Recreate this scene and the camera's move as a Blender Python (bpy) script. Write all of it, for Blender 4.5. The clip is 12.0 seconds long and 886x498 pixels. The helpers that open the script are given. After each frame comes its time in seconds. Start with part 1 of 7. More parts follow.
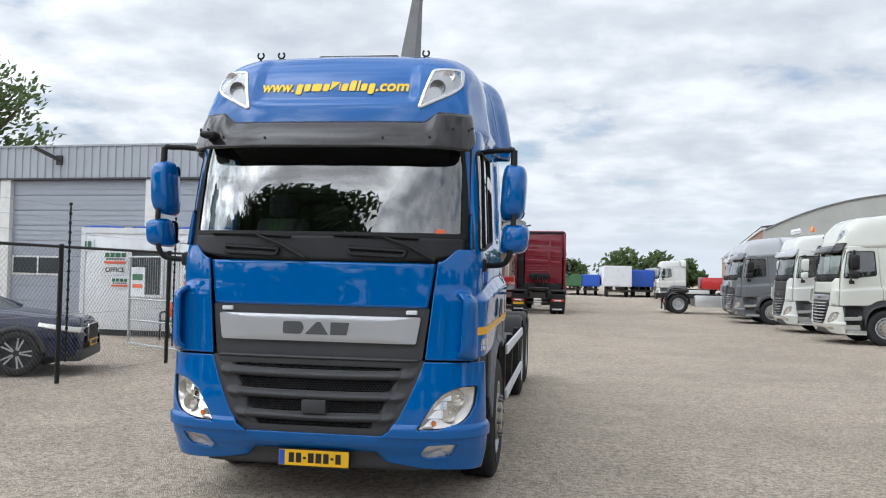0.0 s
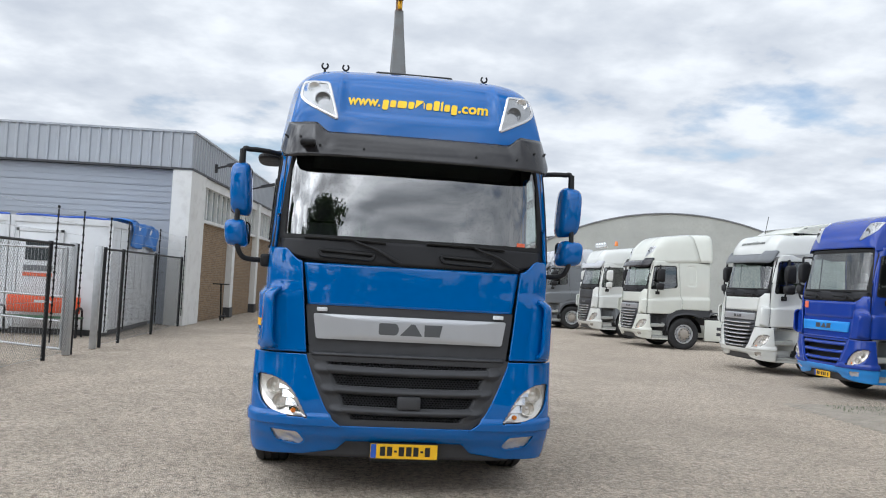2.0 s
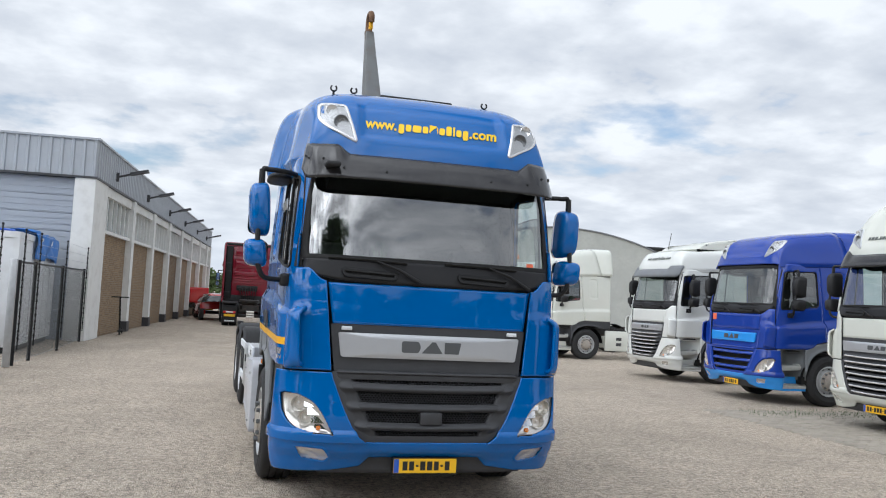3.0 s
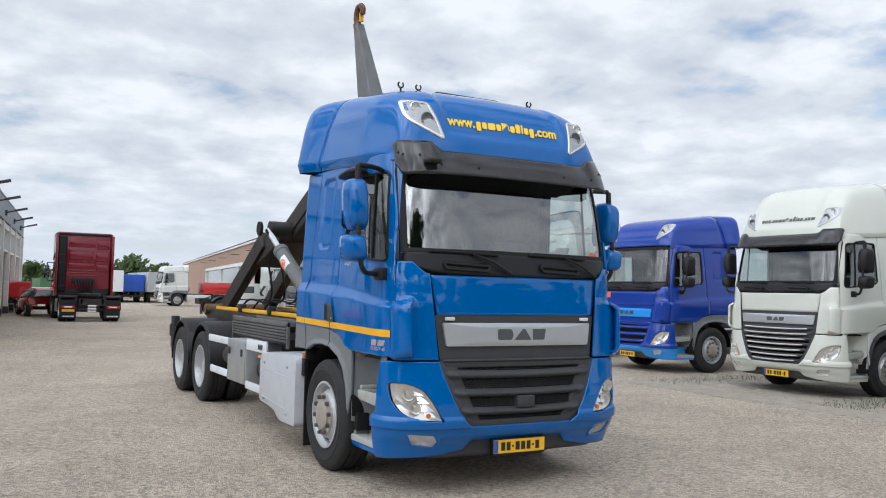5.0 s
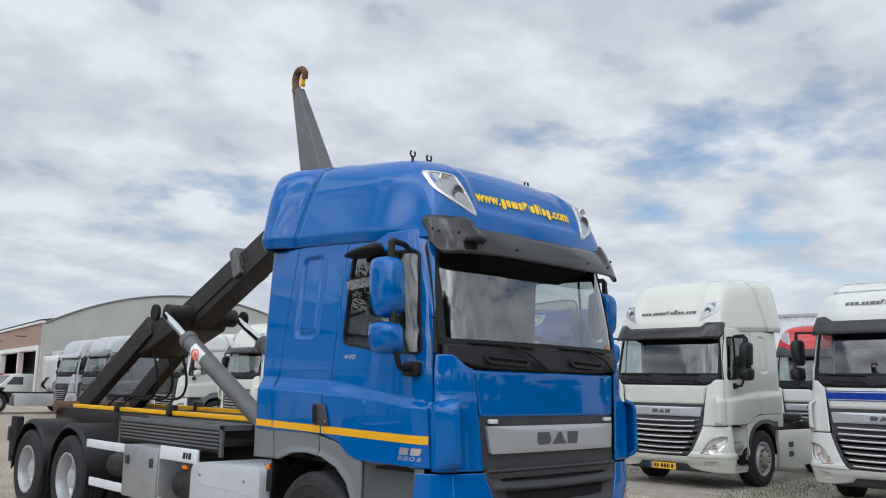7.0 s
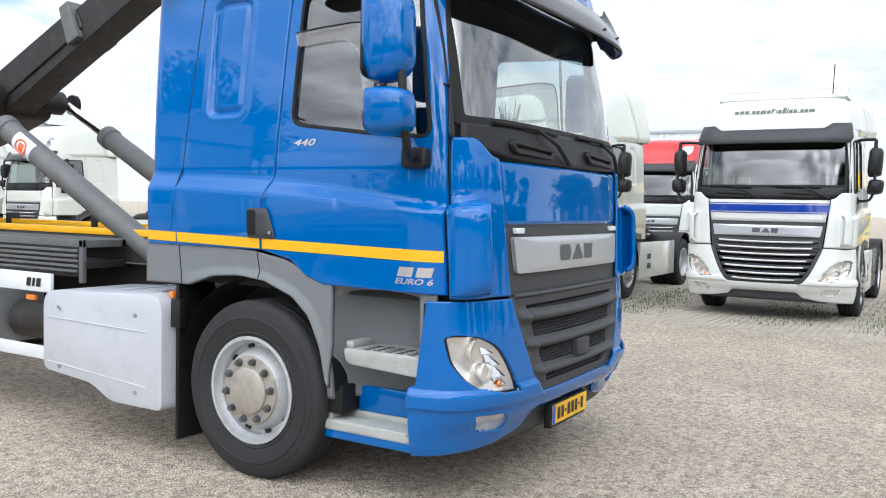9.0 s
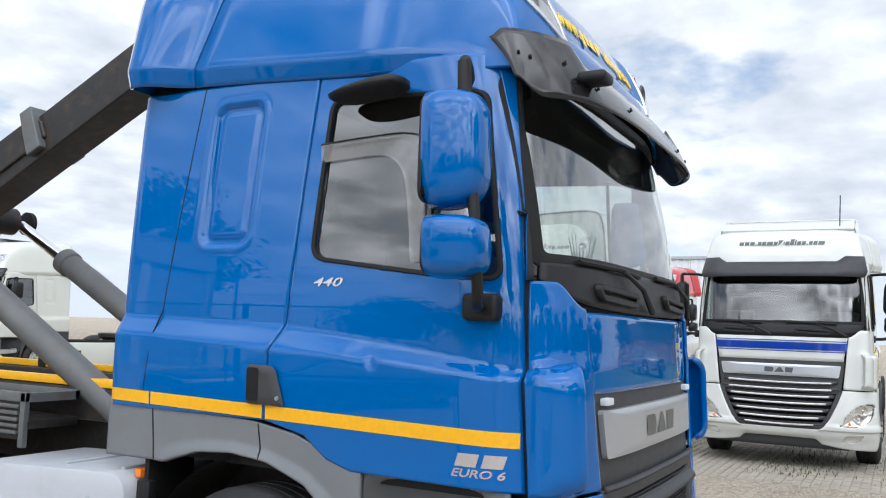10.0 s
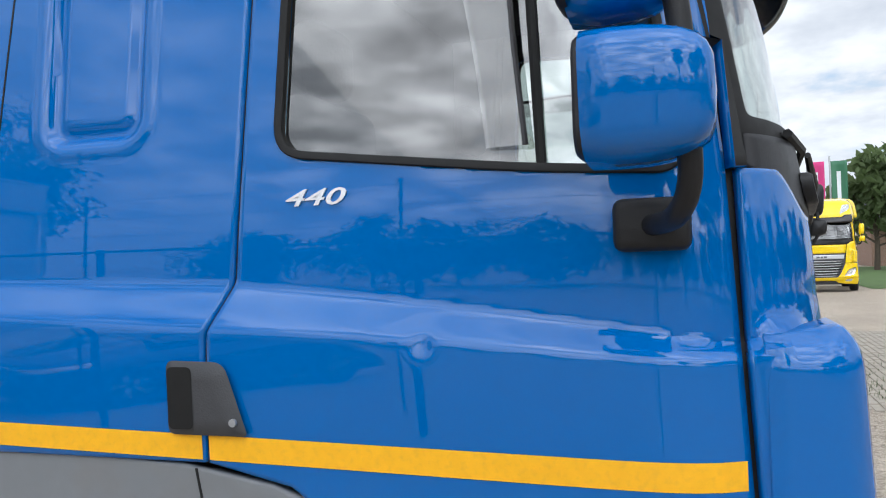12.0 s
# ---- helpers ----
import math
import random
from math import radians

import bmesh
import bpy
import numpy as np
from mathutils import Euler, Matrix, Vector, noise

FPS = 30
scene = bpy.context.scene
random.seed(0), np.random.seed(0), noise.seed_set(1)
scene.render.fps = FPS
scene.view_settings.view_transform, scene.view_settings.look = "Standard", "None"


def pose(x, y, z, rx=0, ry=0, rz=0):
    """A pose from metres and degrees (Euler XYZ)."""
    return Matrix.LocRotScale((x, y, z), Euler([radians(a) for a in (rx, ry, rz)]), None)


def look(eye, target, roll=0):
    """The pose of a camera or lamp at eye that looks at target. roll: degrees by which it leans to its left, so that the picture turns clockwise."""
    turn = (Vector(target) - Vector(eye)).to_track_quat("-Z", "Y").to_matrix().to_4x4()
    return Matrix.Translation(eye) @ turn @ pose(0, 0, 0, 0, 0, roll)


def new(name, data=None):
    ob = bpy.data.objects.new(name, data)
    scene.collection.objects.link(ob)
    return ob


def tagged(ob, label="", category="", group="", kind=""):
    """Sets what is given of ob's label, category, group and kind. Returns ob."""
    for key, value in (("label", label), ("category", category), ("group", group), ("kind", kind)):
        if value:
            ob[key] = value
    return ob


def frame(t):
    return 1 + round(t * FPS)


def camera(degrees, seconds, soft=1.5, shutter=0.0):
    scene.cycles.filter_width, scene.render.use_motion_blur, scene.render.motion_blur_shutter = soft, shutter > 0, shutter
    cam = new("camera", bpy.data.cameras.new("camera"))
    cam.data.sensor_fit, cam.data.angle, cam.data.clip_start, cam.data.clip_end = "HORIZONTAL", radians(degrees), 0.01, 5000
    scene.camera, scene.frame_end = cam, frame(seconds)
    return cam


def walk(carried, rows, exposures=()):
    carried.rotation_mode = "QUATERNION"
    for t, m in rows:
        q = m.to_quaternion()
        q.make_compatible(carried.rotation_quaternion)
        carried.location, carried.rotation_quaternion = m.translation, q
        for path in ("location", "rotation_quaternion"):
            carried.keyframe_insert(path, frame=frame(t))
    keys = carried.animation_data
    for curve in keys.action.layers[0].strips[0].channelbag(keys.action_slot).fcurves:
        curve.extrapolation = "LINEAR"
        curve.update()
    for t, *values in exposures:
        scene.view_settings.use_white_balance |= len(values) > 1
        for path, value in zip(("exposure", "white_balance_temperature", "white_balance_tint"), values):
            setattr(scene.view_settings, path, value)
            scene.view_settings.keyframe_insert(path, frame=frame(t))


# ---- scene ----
cam = camera(55.6, 12.0, soft=1.1)
PATH = [
    (0, (1.78, -5.941, 1.71), (1.49, -3.963, 1.772), 1.3),
    (0.5, (1.185, -6.085, 1.694), (1.026, -4.093, 1.756), 1.9),
    (1, (0.559, -6.298, 1.671), (0.535, -4.299, 1.732), 2.6),
    (1.5, (-0.038, -6.462, 1.666), (0.077, -4.466, 1.734), 3.0),
    (2, (-0.652, -6.563, 1.683), (-0.389, -4.582, 1.765), 3.2),
    (2.5, (-1.243, -6.64, 1.688), (-0.834, -4.684, 1.783), 3.3),
    (3, (-1.828, -6.588, 1.689), (-1.279, -4.669, 1.812), 3.1),
    (3.2, (-2.106, -6.562, 1.686), (-1.495, -4.663, 1.822), 3.2),
    (5, (-4.13, -5.991, 1.653), (-3.155, -4.248, 1.755), 1.3),
    (5.5, (-4.545, -5.656, 1.648), (-3.497, -3.959, 1.794), 0.5),
    (6, (-4.906, -5.186, 1.683), (-3.785, -3.547, 1.921), 1.0),
    (6.5, (-5.104, -4.692, 1.749), (-3.879, -3.141, 2.056), 1.2),
    (7, (-5.197, -4.104, 1.676), (-3.825, -2.685, 1.998), 1.1),
    (7.5, (-5.195, -3.578, 1.694), (-3.711, -2.259, 1.931), 1.1),
    (7.7, (-5.16, -3.343, 1.679), (-3.632, -2.066, 1.864), 1.2),
    (9.3, (-4.512, -1.680, 1.540), (-2.785, -0.671, 1.440), 1.9),
    (9.5, (-4.386, -1.500, 1.555), (-2.650, -0.506, 1.520), 2.1),
    (10, (-4.043, -1.043, 1.703), (-2.297, -0.086, 1.893), 2.0),
    (10.5, (-3.695, -0.738, 1.851), (-1.966, 0.194, 2.225), 1.7),
    (11, (-3.440, -0.407, 1.910), (-1.663, 0.440, 2.261), 0.0),
    (11.5, (-3.164, -0.085, 1.801), (-1.330, 0.680, 2.026), -0.7),
    (12, (-2.854, 0.222, 1.738), (-0.957, 0.856, 1.761), -1.9),
]
EXPOSURES = [(0, 0.22, 6250, 10), (2, 0.2, 6250, 10), (5, 0.15, 6200, 10), (5.7, 0.08, 6200, 10), (6.0, 0.12, 6200, 10), (6.5, -0.36, 6200, 10), (7.0, -0.08, 6200, 10), (7.7, 0.07, 6200, 10), (9.3, 0.72, 6200, 10), (9.7, 0.57, 6200, 10), (10.5, 0.12, 6200, 10), (11.2, 0.19, 6200, 10), (12, 0.33, 6200, 10)]
walk(cam, [(t, look(eye, target, roll)) for t, eye, target, roll in PATH], EXPOSURES)

# ---- world and light ----
world = bpy.data.worlds.new("sky")
scene.world = world
world.use_nodes = True
SUN_EL, SUN_AZ = 40.0, 245.0


def sky_nodes(nt):
    N, L = nt.nodes, nt.links
    N.clear()
    out, bg = N.new("ShaderNodeOutputWorld"), N.new("ShaderNodeBackground")
    sky = N.new("ShaderNodeTexSky")
    sky.sky_type, sky.sun_disc = "NISHITA", False
    sky.sun_elevation, sky.sun_rotation = radians(SUN_EL), radians(SUN_AZ)
    co = N.new("ShaderNodeTexCoord")
    sep = N.new("ShaderNodeSeparateXYZ")
    L.new(co.outputs["Generated"], sep.inputs[0])

    def m(op, a, b=None):
        n = N.new("ShaderNodeMath")
        n.operation = op
        for i, v in enumerate((a, b)):
            if v is None:
                continue
            if isinstance(v, (int, float)):
                n.inputs[i].default_value = v
            else:
                L.new(v, n.inputs[i])
        return n.outputs[0]
    up = m("MAXIMUM", sep.outputs[2], 0.0)
    comb = N.new("ShaderNodeCombineXYZ")
    flat = m("ADD", up, 0.2)
    L.new(m("DIVIDE", sep.outputs[0], flat), comb.inputs[0])
    L.new(m("DIVIDE", sep.outputs[1], flat), comb.inputs[1])

    def noise_tex(scale, detail, rough, off):
        mp = N.new("ShaderNodeMapping")
        mp.inputs["Location"].default_value = (off, off * 0.7, 0)
        L.new(comb.outputs[0], mp.inputs[0])
        n = N.new("ShaderNodeTexNoise")
        n.inputs["Scale"].default_value, n.inputs["Detail"].default_value = scale, detail
        n.inputs["Roughness"].default_value = rough
        n.inputs["Distortion"].default_value = 0.0
        L.new(mp.outputs[0], n.inputs["Vector"])
        return n.outputs["Fac"]

    def ramp(v, stops):
        r = N.new("ShaderNodeValToRGB")
        e = r.color_ramp.elements
        while len(e) < len(stops):
            e.new(0.5)
        for el, (p, c) in zip(e, stops):
            el.position, el.color = p, (*c, 1)
        L.new(v, r.inputs[0])
        return r.outputs[0]
    big, small, fine = noise_tex(1.1, 5, 0.5, 3.1), noise_tex(4.4, 6, 0.52, 7.7), noise_tex(2.3, 6, 0.5, 1.3)
    cover = m("ADD", m("MULTIPLY", big, 0.6), m("MULTIPLY", small, 0.4))
    mask = ramp(cover, ((0.345, (0, 0, 0)), (0.45, (1, 1, 1))))
    tone = ramp(m("ADD", m("MULTIPLY", fine, 0.4), m("MULTIPLY", small, 0.6)),
                ((0.36, (5.7, 6.1, 6.7)), (0.48, (6.9, 7.25, 7.7)), (0.60, (8.7, 9.0, 9.3))))
    mix = N.new("ShaderNodeMix")
    mix.data_type = "RGBA"
    L.new(mask, mix.inputs[0])
    blue = N.new("ShaderNodeMix")
    blue.data_type, blue.blend_type = "RGBA", "MULTIPLY"
    blue.inputs[0].default_value = 1.0
    L.new(sky.outputs[0], blue.inputs[6])
    blue.inputs[7].default_value = (1.15, 1.15, 1.15, 1)
    L.new(blue.outputs[2], mix.inputs[6])
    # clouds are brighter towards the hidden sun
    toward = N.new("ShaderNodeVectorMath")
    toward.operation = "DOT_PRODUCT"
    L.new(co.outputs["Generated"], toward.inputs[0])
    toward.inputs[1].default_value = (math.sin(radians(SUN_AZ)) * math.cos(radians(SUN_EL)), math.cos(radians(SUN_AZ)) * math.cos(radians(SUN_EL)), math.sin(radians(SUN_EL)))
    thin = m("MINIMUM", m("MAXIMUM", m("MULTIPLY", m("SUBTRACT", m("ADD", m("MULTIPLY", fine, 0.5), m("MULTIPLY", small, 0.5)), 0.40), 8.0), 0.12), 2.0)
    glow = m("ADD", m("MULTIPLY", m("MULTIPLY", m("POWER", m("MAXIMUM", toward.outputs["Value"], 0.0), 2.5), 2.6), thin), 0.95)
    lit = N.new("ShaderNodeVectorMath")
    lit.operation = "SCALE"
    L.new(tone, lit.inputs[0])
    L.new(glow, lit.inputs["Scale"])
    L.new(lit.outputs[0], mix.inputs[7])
    haze = N.new("ShaderNodeMix")
    haze.data_type = "RGBA"
    L.new(ramp(up, ((0.0, (1, 1, 1)), (0.13, (0, 0, 0)))), haze.inputs[0])
    L.new(mix.outputs[2], haze.inputs[6])
    haze.inputs[7].default_value = (6.3, 6.8, 7.4, 1)
    L.new(haze.outputs[2], bg.inputs[0])
    bg.inputs[1].default_value = 0.1
    L.new(bg.outputs[0], out.inputs[0])


sky_nodes(world.node_tree)
sun = new("sun", bpy.data.lights.new("sun", "SUN"))
sun.data.energy, sun.data.angle, sun.data.color = 0.6, radians(100), (1.0, 0.95, 0.88)
_a, _e = radians(SUN_AZ), radians(SUN_EL)
sun.matrix_world = look((0, 0, 0), (-math.sin(_a) * math.cos(_e), -math.cos(_a) * math.cos(_e), -math.sin(_e)))


# ---- materials ----
def mat(name, col, rough=0.5, metal=0.0, coat=0.0, var=0.0, scale=8.0, bump=0.0, bscale=60.0, col2=None, emit=None, estr=0.0, spec=0.5, obvar=0.0, dirt=0.0, dirtcol=(0.16, 0.13, 0.1), cior=1.5):
    m = bpy.data.materials.new(name)
    m.use_nodes = True
    nt = m.node_tree
    b = nt.nodes["Principled BSDF"]
    b.inputs["Base Color"].default_value = (*col, 1)
    b.inputs["Roughness"].default_value, b.inputs["Metallic"].default_value = rough, metal
    b.inputs["Coat Weight"].default_value, b.inputs["Coat Roughness"].default_value = coat, 0.02
    b.inputs["Coat IOR"].default_value = cior
    b.inputs["Specular IOR Level"].default_value = spec
    N, L = nt.nodes, nt.links
    co = N.new("ShaderNodeTexCoord").outputs["Object"]

    def tex(s, detail=5.0):
        n = N.new("ShaderNodeTexNoise")
        n.inputs["Scale"].default_value, n.inputs["Detail"].default_value = s, detail
        L.new(co, n.inputs["Vector"])
        return n.outputs["Fac"]

    def mixc(fac, a, c):
        x = N.new("ShaderNodeMix")
        x.data_type = "RGBA"
        L.new(fac, x.inputs[0])
        for i, v in ((6, a), (7, c)):
            if isinstance(v, tuple):
                x.inputs[i].default_value = (*v, 1)
            else:
                L.new(v, x.inputs[i])
        return x.outputs[2]

    def ramp(v, lo, hi):
        r = N.new("ShaderNodeMapRange")
        r.inputs[1].default_value, r.inputs[2].default_value = lo, hi
        L.new(v, r.inputs[0])
        return r.outputs[0]
    cur = None
    if var > 0:
        c2 = col2 or tuple(c * (1 - var) for c in col)
        cur = mixc(ramp(tex(scale), 0.35, 0.68), tuple(col), tuple(c2))
        cur = mixc(ramp(tex(scale * 9, 3), 0.3, 0.75), cur, tuple(0.5 * (a + c) for a, c in zip(col, c2)))
    if dirt > 0:
        f = N.new("ShaderNodeMath")
        f.operation = "MULTIPLY"
        L.new(ramp(tex(scale * 2.3, 8), 0.5, 0.8), f.inputs[0])
        f.inputs[1].default_value = dirt
        cur = mixc(f.outputs[0], cur or tuple(col), dirtcol)
    if obvar > 0:
        oi = N.new("ShaderNodeObjectInfo")
        h = N.new("ShaderNodeHueSaturation")
        v = N.new("ShaderNodeMapRange")
        v.inputs[3].default_value, v.inputs[4].default_value = 1 - obvar, 1 + obvar
        L.new(oi.outputs["Random"], v.inputs[0])
        L.new(v.outputs[0], h.inputs["Value"])
        if cur is None:
            h.inputs["Color"].default_value = (*col, 1)
        else:
            L.new(cur, h.inputs["Color"])
        cur = h.outputs[0]
    if cur is not None:
        L.new(cur, b.inputs["Base Color"])
    if var > 0 and metal < 0.5:
        rr = N.new("ShaderNodeMapRange")
        rr.inputs[3].default_value, rr.inputs[4].default_value = rough * 0.85, min(1, rough * 1.2)
        L.new(tex(scale * 3), rr.inputs[0])
        L.new(rr.outputs[0], b.inputs["Roughness"])
    if bump > 0:
        bp = N.new("ShaderNodeBump")
        bp.inputs["Strength"].default_value, bp.inputs["Distance"].default_value = bump, 0.01
        L.new(tex(bscale, 4), bp.inputs["Height"])
        L.new(bp.outputs[0], b.inputs["Normal"])
    if emit:
        b.inputs["Emission Color"].default_value, b.inputs["Emission Strength"].default_value = (*emit, 1), estr
    return m


def glass_mat(name, tint=(0.92, 0.97, 0.95), r0=0.08, body=0.0, bodycol=(0.02, 0.02, 0.02)):
    """Thin clear sheet: r0 is the share of light thrown back face on."""
    m = bpy.data.materials.new(name)
    m.use_nodes = True
    N, L = m.node_tree.nodes, m.node_tree.links
    N.clear()
    o, mx, tr, gl, lw = (N.new("ShaderNode" + k) for k in ("OutputMaterial", "MixShader", "BsdfTransparent", "BsdfGlossy", "LayerWeight"))
    tr.inputs[0].default_value = (*tint, 1)
    gl.inputs["Roughness"].default_value = 0.0
    gl.inputs[0].default_value = (1, 1, 1, 1)
    lw.inputs[0].default_value = 0.5
    pw, mr = N.new("ShaderNodeMath"), N.new("ShaderNodeMapRange")
    pw.operation, pw.inputs[1].default_value = "POWER", 4.5
    L.new(lw.outputs["Facing"], pw.inputs[0])
    mr.inputs[3].default_value, mr.inputs[4].default_value = r0, 1.0
    L.new(pw.outputs[0], mr.inputs[0])
    base = tr.outputs[0]
    if body > 0:
        df, m2 = N.new("ShaderNodeBsdfDiffuse"), N.new("ShaderNodeMixShader")
        df.inputs[0].default_value = (*bodycol, 1)
        m2.inputs[0].default_value = body
        L.new(tr.outputs[0], m2.inputs[1])
        L.new(df.outputs[0], m2.inputs[2])
        base = m2.outputs[0]
    L.new(mr.outputs[0], mx.inputs[0])
    L.new(base, mx.inputs[1])
    L.new(gl.outputs[0], mx.inputs[2])
    L.new(mx.outputs[0], o.inputs[0])
    return m


def paint(name, col):
    return mat(name, col, rough=0.5, coat=1.0, var=0.05, scale=2.0, bump=0.006, bscale=3.5, spec=0.0, cior=1.53)


M = dict(
    blue=paint("blue_lacquer", (0.0, 0.112, 0.39)),
    white=paint("white_lacquer", (0.64, 0.65, 0.62)),
    white2=paint("cream_white_lacquer", (0.62, 0.63, 0.57)),
    navy=paint("ultramarine_lacquer", (0.01, 0.045, 0.30)),
    sky=paint("light_blue_lacquer", (0.03, 0.28, 0.75)),
    red=paint("dark_red_lacquer", (0.19, 0.013, 0.025)),
    red2=paint("bright_red_lacquer", (0.5, 0.03, 0.03)),
    grey=paint("grey_lacquer", (0.16, 0.17, 0.18)),
    silver=paint("silver_lacquer", (0.45, 0.46, 0.48)),
    yellow=paint("yellow_lacquer", (0.85, 0.6, 0.01)),
    carblue=paint("dark_blue_car_lacquer", (0.012, 0.016, 0.045)),
    black=mat("black_plastic", (0.011, 0.011, 0.012), rough=0.5, spec=0.35, var=0.2, bump=0.1, bscale=300),
    cowl=mat("matt_black_plastic", (0.014, 0.014, 0.016), rough=0.48, spec=0.35, var=0.2, bump=0.08, bscale=250),
    dark=mat("dark_grey_plastic", (0.05, 0.051, 0.055), rough=0.5, spec=0.35, var=0.2, bump=0.1, bscale=220),
    greyplastic=mat("grey_plastic", (0.17, 0.18, 0.19), rough=0.6, var=0.12, scale=3, bump=0.06, bscale=400, dirt=0.25),
    steel=mat("dark_painted_steel", (0.024, 0.022, 0.021), rough=0.45, spec=0.4, var=0.4, scale=5, bump=0.15, bscale=40, dirt=0.4, dirtcol=(0.12, 0.065, 0.03)),
    steel2=mat("grey_painted_steel", (0.13, 0.135, 0.135), rough=0.5, var=0.25, scale=4, bump=0.1, bscale=50, dirt=0.5, dirtcol=(0.1, 0.065, 0.035)),
    rust=mat("rusty_steel", (0.16, 0.085, 0.045), rough=0.8, var=0.5, scale=9, bump=0.3, bscale=60),
    zinc=mat("galvanised_steel", (0.5, 0.51, 0.52), rough=0.42, metal=0.7, var=0.2, scale=12, bump=0.05),
    alu=mat("bare_aluminium", (0.72, 0.72, 0.72), rough=0.35, metal=0.6, var=0.1, scale=10, bump=0.04, bscale=150, dirt=0.2),
    rim=mat("silver_rim_paint", (0.55, 0.56, 0.57), rough=0.4, metal=0.4, var=0.15, scale=10, dirt=0.35, dirtcol=(0.2, 0.17, 0.13)),
    hubcap=mat("beige_grey_hub_cover", (0.42, 0.38, 0.33), rough=0.45, metal=0.3, var=0.2, scale=12, dirt=0.3),
    chrome=mat("chrome", (0.8, 0.8, 0.8), rough=0.08, metal=1.0),
    barsilver=mat("satin_silver_trim", (0.5, 0.51, 0.53), rough=0.32, metal=0.55, var=0.05),
    badge=mat("dark_badge_metal", (0.13, 0.135, 0.14), rough=0.3, metal=0.6),
    badge2=mat("bright_badge_metal", (0.7, 0.7, 0.7), rough=0.2, metal=0.7),
    tyre=mat("tyre_rubber", (0.026, 0.026, 0.027), rough=0.7, spec=0.35, var=0.25, scale=5, bump=0.12, bscale=160, dirt=0.12, dirtcol=(0.07, 0.065, 0.06)),
    rubber=mat("black_rubber", (0.009, 0.009, 0.009), rough=0.6, spec=0.3, var=0.2),
    interior=mat("cab_interior_grey", (0.024, 0.025, 0.026), rough=0.9, var=0.3),
    seat=mat("seat_cloth", (0.05, 0.05, 0.055), rough=0.95, var=0.3, bump=0.2),
    plate=mat("yellow_plate", (0.85, 0.48, 0.01), rough=0.4, var=0.05),
    euro=mat("blue_plate_strip", (0.02, 0.09, 0.45), rough=0.4),
    ink=mat("black_ink", (0.012, 0.012, 0.012), rough=0.5),
    stripe=mat("yellow_reflective_tape", (0.92, 0.46, 0.008), rough=0.35, var=0.12, scale=30, dirt=0.15),
    lettering=mat("yellow_lettering", (0.95, 0.62, 0.01), rough=0.35, var=0.04),
    greyletter=mat("grey_lettering", (0.1, 0.11, 0.1), rough=0.4),
    amber=mat("amber_lens", (0.8, 0.2, 0.01), rough=0.15, coat=1),
    drl=mat("lit_white_lamp", (0.9, 0.9, 0.9), rough=0.2, emit=(1.0, 0.97, 0.9), estr=5.0),
    stepgrey=mat("pale_grey_step_plastic", (0.40, 0.41, 0.385), rough=0.55, var=0.12, scale=6, bump=0.05, bscale=200, dirt=0.35),
    redlens=mat("red_lens", (0.5, 0.01, 0.01), rough=0.15, coat=1),
    whitepanel=mat("white_coated_panel", (0.7, 0.72, 0.74), rough=0.5, var=0.06, scale=1.2, dirt=0.2),
    tankcover=mat("silver_white_tank_cover", (0.50, 0.515, 0.55), rough=0.38, var=0.06, scale=4, coat=0.4, dirt=0.15),
    lampglass=mat("grey_lamp_inside", (0.42, 0.43, 0.44), rough=0.3, metal=0.3, var=0.2, scale=25, bump=0.1, bscale=45),
    sticker=mat("orange_red_sticker", (0.75, 0.14, 0.06), rough=0.5),
    smoke=mat("smoked_visor_plastic", (0.026, 0.025, 0.027), rough=0.10, coat=0.0, var=0.3, scale=6, dirt=0.08, dirtcol=(0.1, 0.1, 0.1)),
    deflector=glass_mat("clear_wind_deflector", (0.8, 0.8, 0.8), r0=0.07, body=0.30, bodycol=(0.6, 0.6, 0.6)),
    glass=glass_mat("windscreen_glass", (0.80, 0.87, 0.84), r0=0.21),
    # windscreen glass darkened for the other lorries, in place of their darker reflections
    dimglass=glass_mat("dimmed_windscreen_glass", (0.62, 0.70, 0.68), r0=0.11),
    sideglass=glass_mat("door_glass", (0.66, 0.72, 0.69), r0=0.165),
    lens=glass_mat("clear_lens", (0.97, 0.97, 0.97), r0=0.05),
    reflector=mat("lamp_reflector", (0.80, 0.77, 0.72), rough=0.16, metal=0.6, var=0.1, scale=25, bump=0.05, bscale=30),
)


# ---- mesh tools ----
def lerp(a, b, t):
    return a + (b - a) * t


def sstep(a, b, v):
    t = min(1.0, max(0.0, (v - a) / (b - a))) if a != b else float(v > a)
    return t * t * (3 - 2 * t)


def table(rows, v):
    if v <= rows[0][0]:
        return rows[0][1]
    for (a, fa), (b, fb) in zip(rows, rows[1:]):
        if v <= b:
            return lerp(fa, fb, (v - a) / (b - a))
    return rows[-1][1]


def smooth_table(rows, v):
    if v <= rows[0][0]:
        return rows[0][1]
    if v >= rows[-1][0]:
        return rows[-1][1]
    n = len(rows)
    for i in range(n - 1):
        (a, fa), (b, fb) = rows[i], rows[i + 1]
        if v <= b:
            h = b - a
            sl = (fb - fa) / h
            m0 = sl if i == 0 else 0.5 * (sl + (fa - rows[i - 1][1]) / (a - rows[i - 1][0]))
            m1 = sl if i == n - 2 else 0.5 * (sl + (rows[i + 2][1] - fb) / (rows[i + 2][0] - b))
            t = (v - a) / h
            return fa * (2 * t**3 - 3 * t**2 + 1) + h * m0 * (t**3 - 2 * t**2 + t) + fb * (3 * t**2 - 2 * t**3) + h * m1 * (t**3 - t**2)


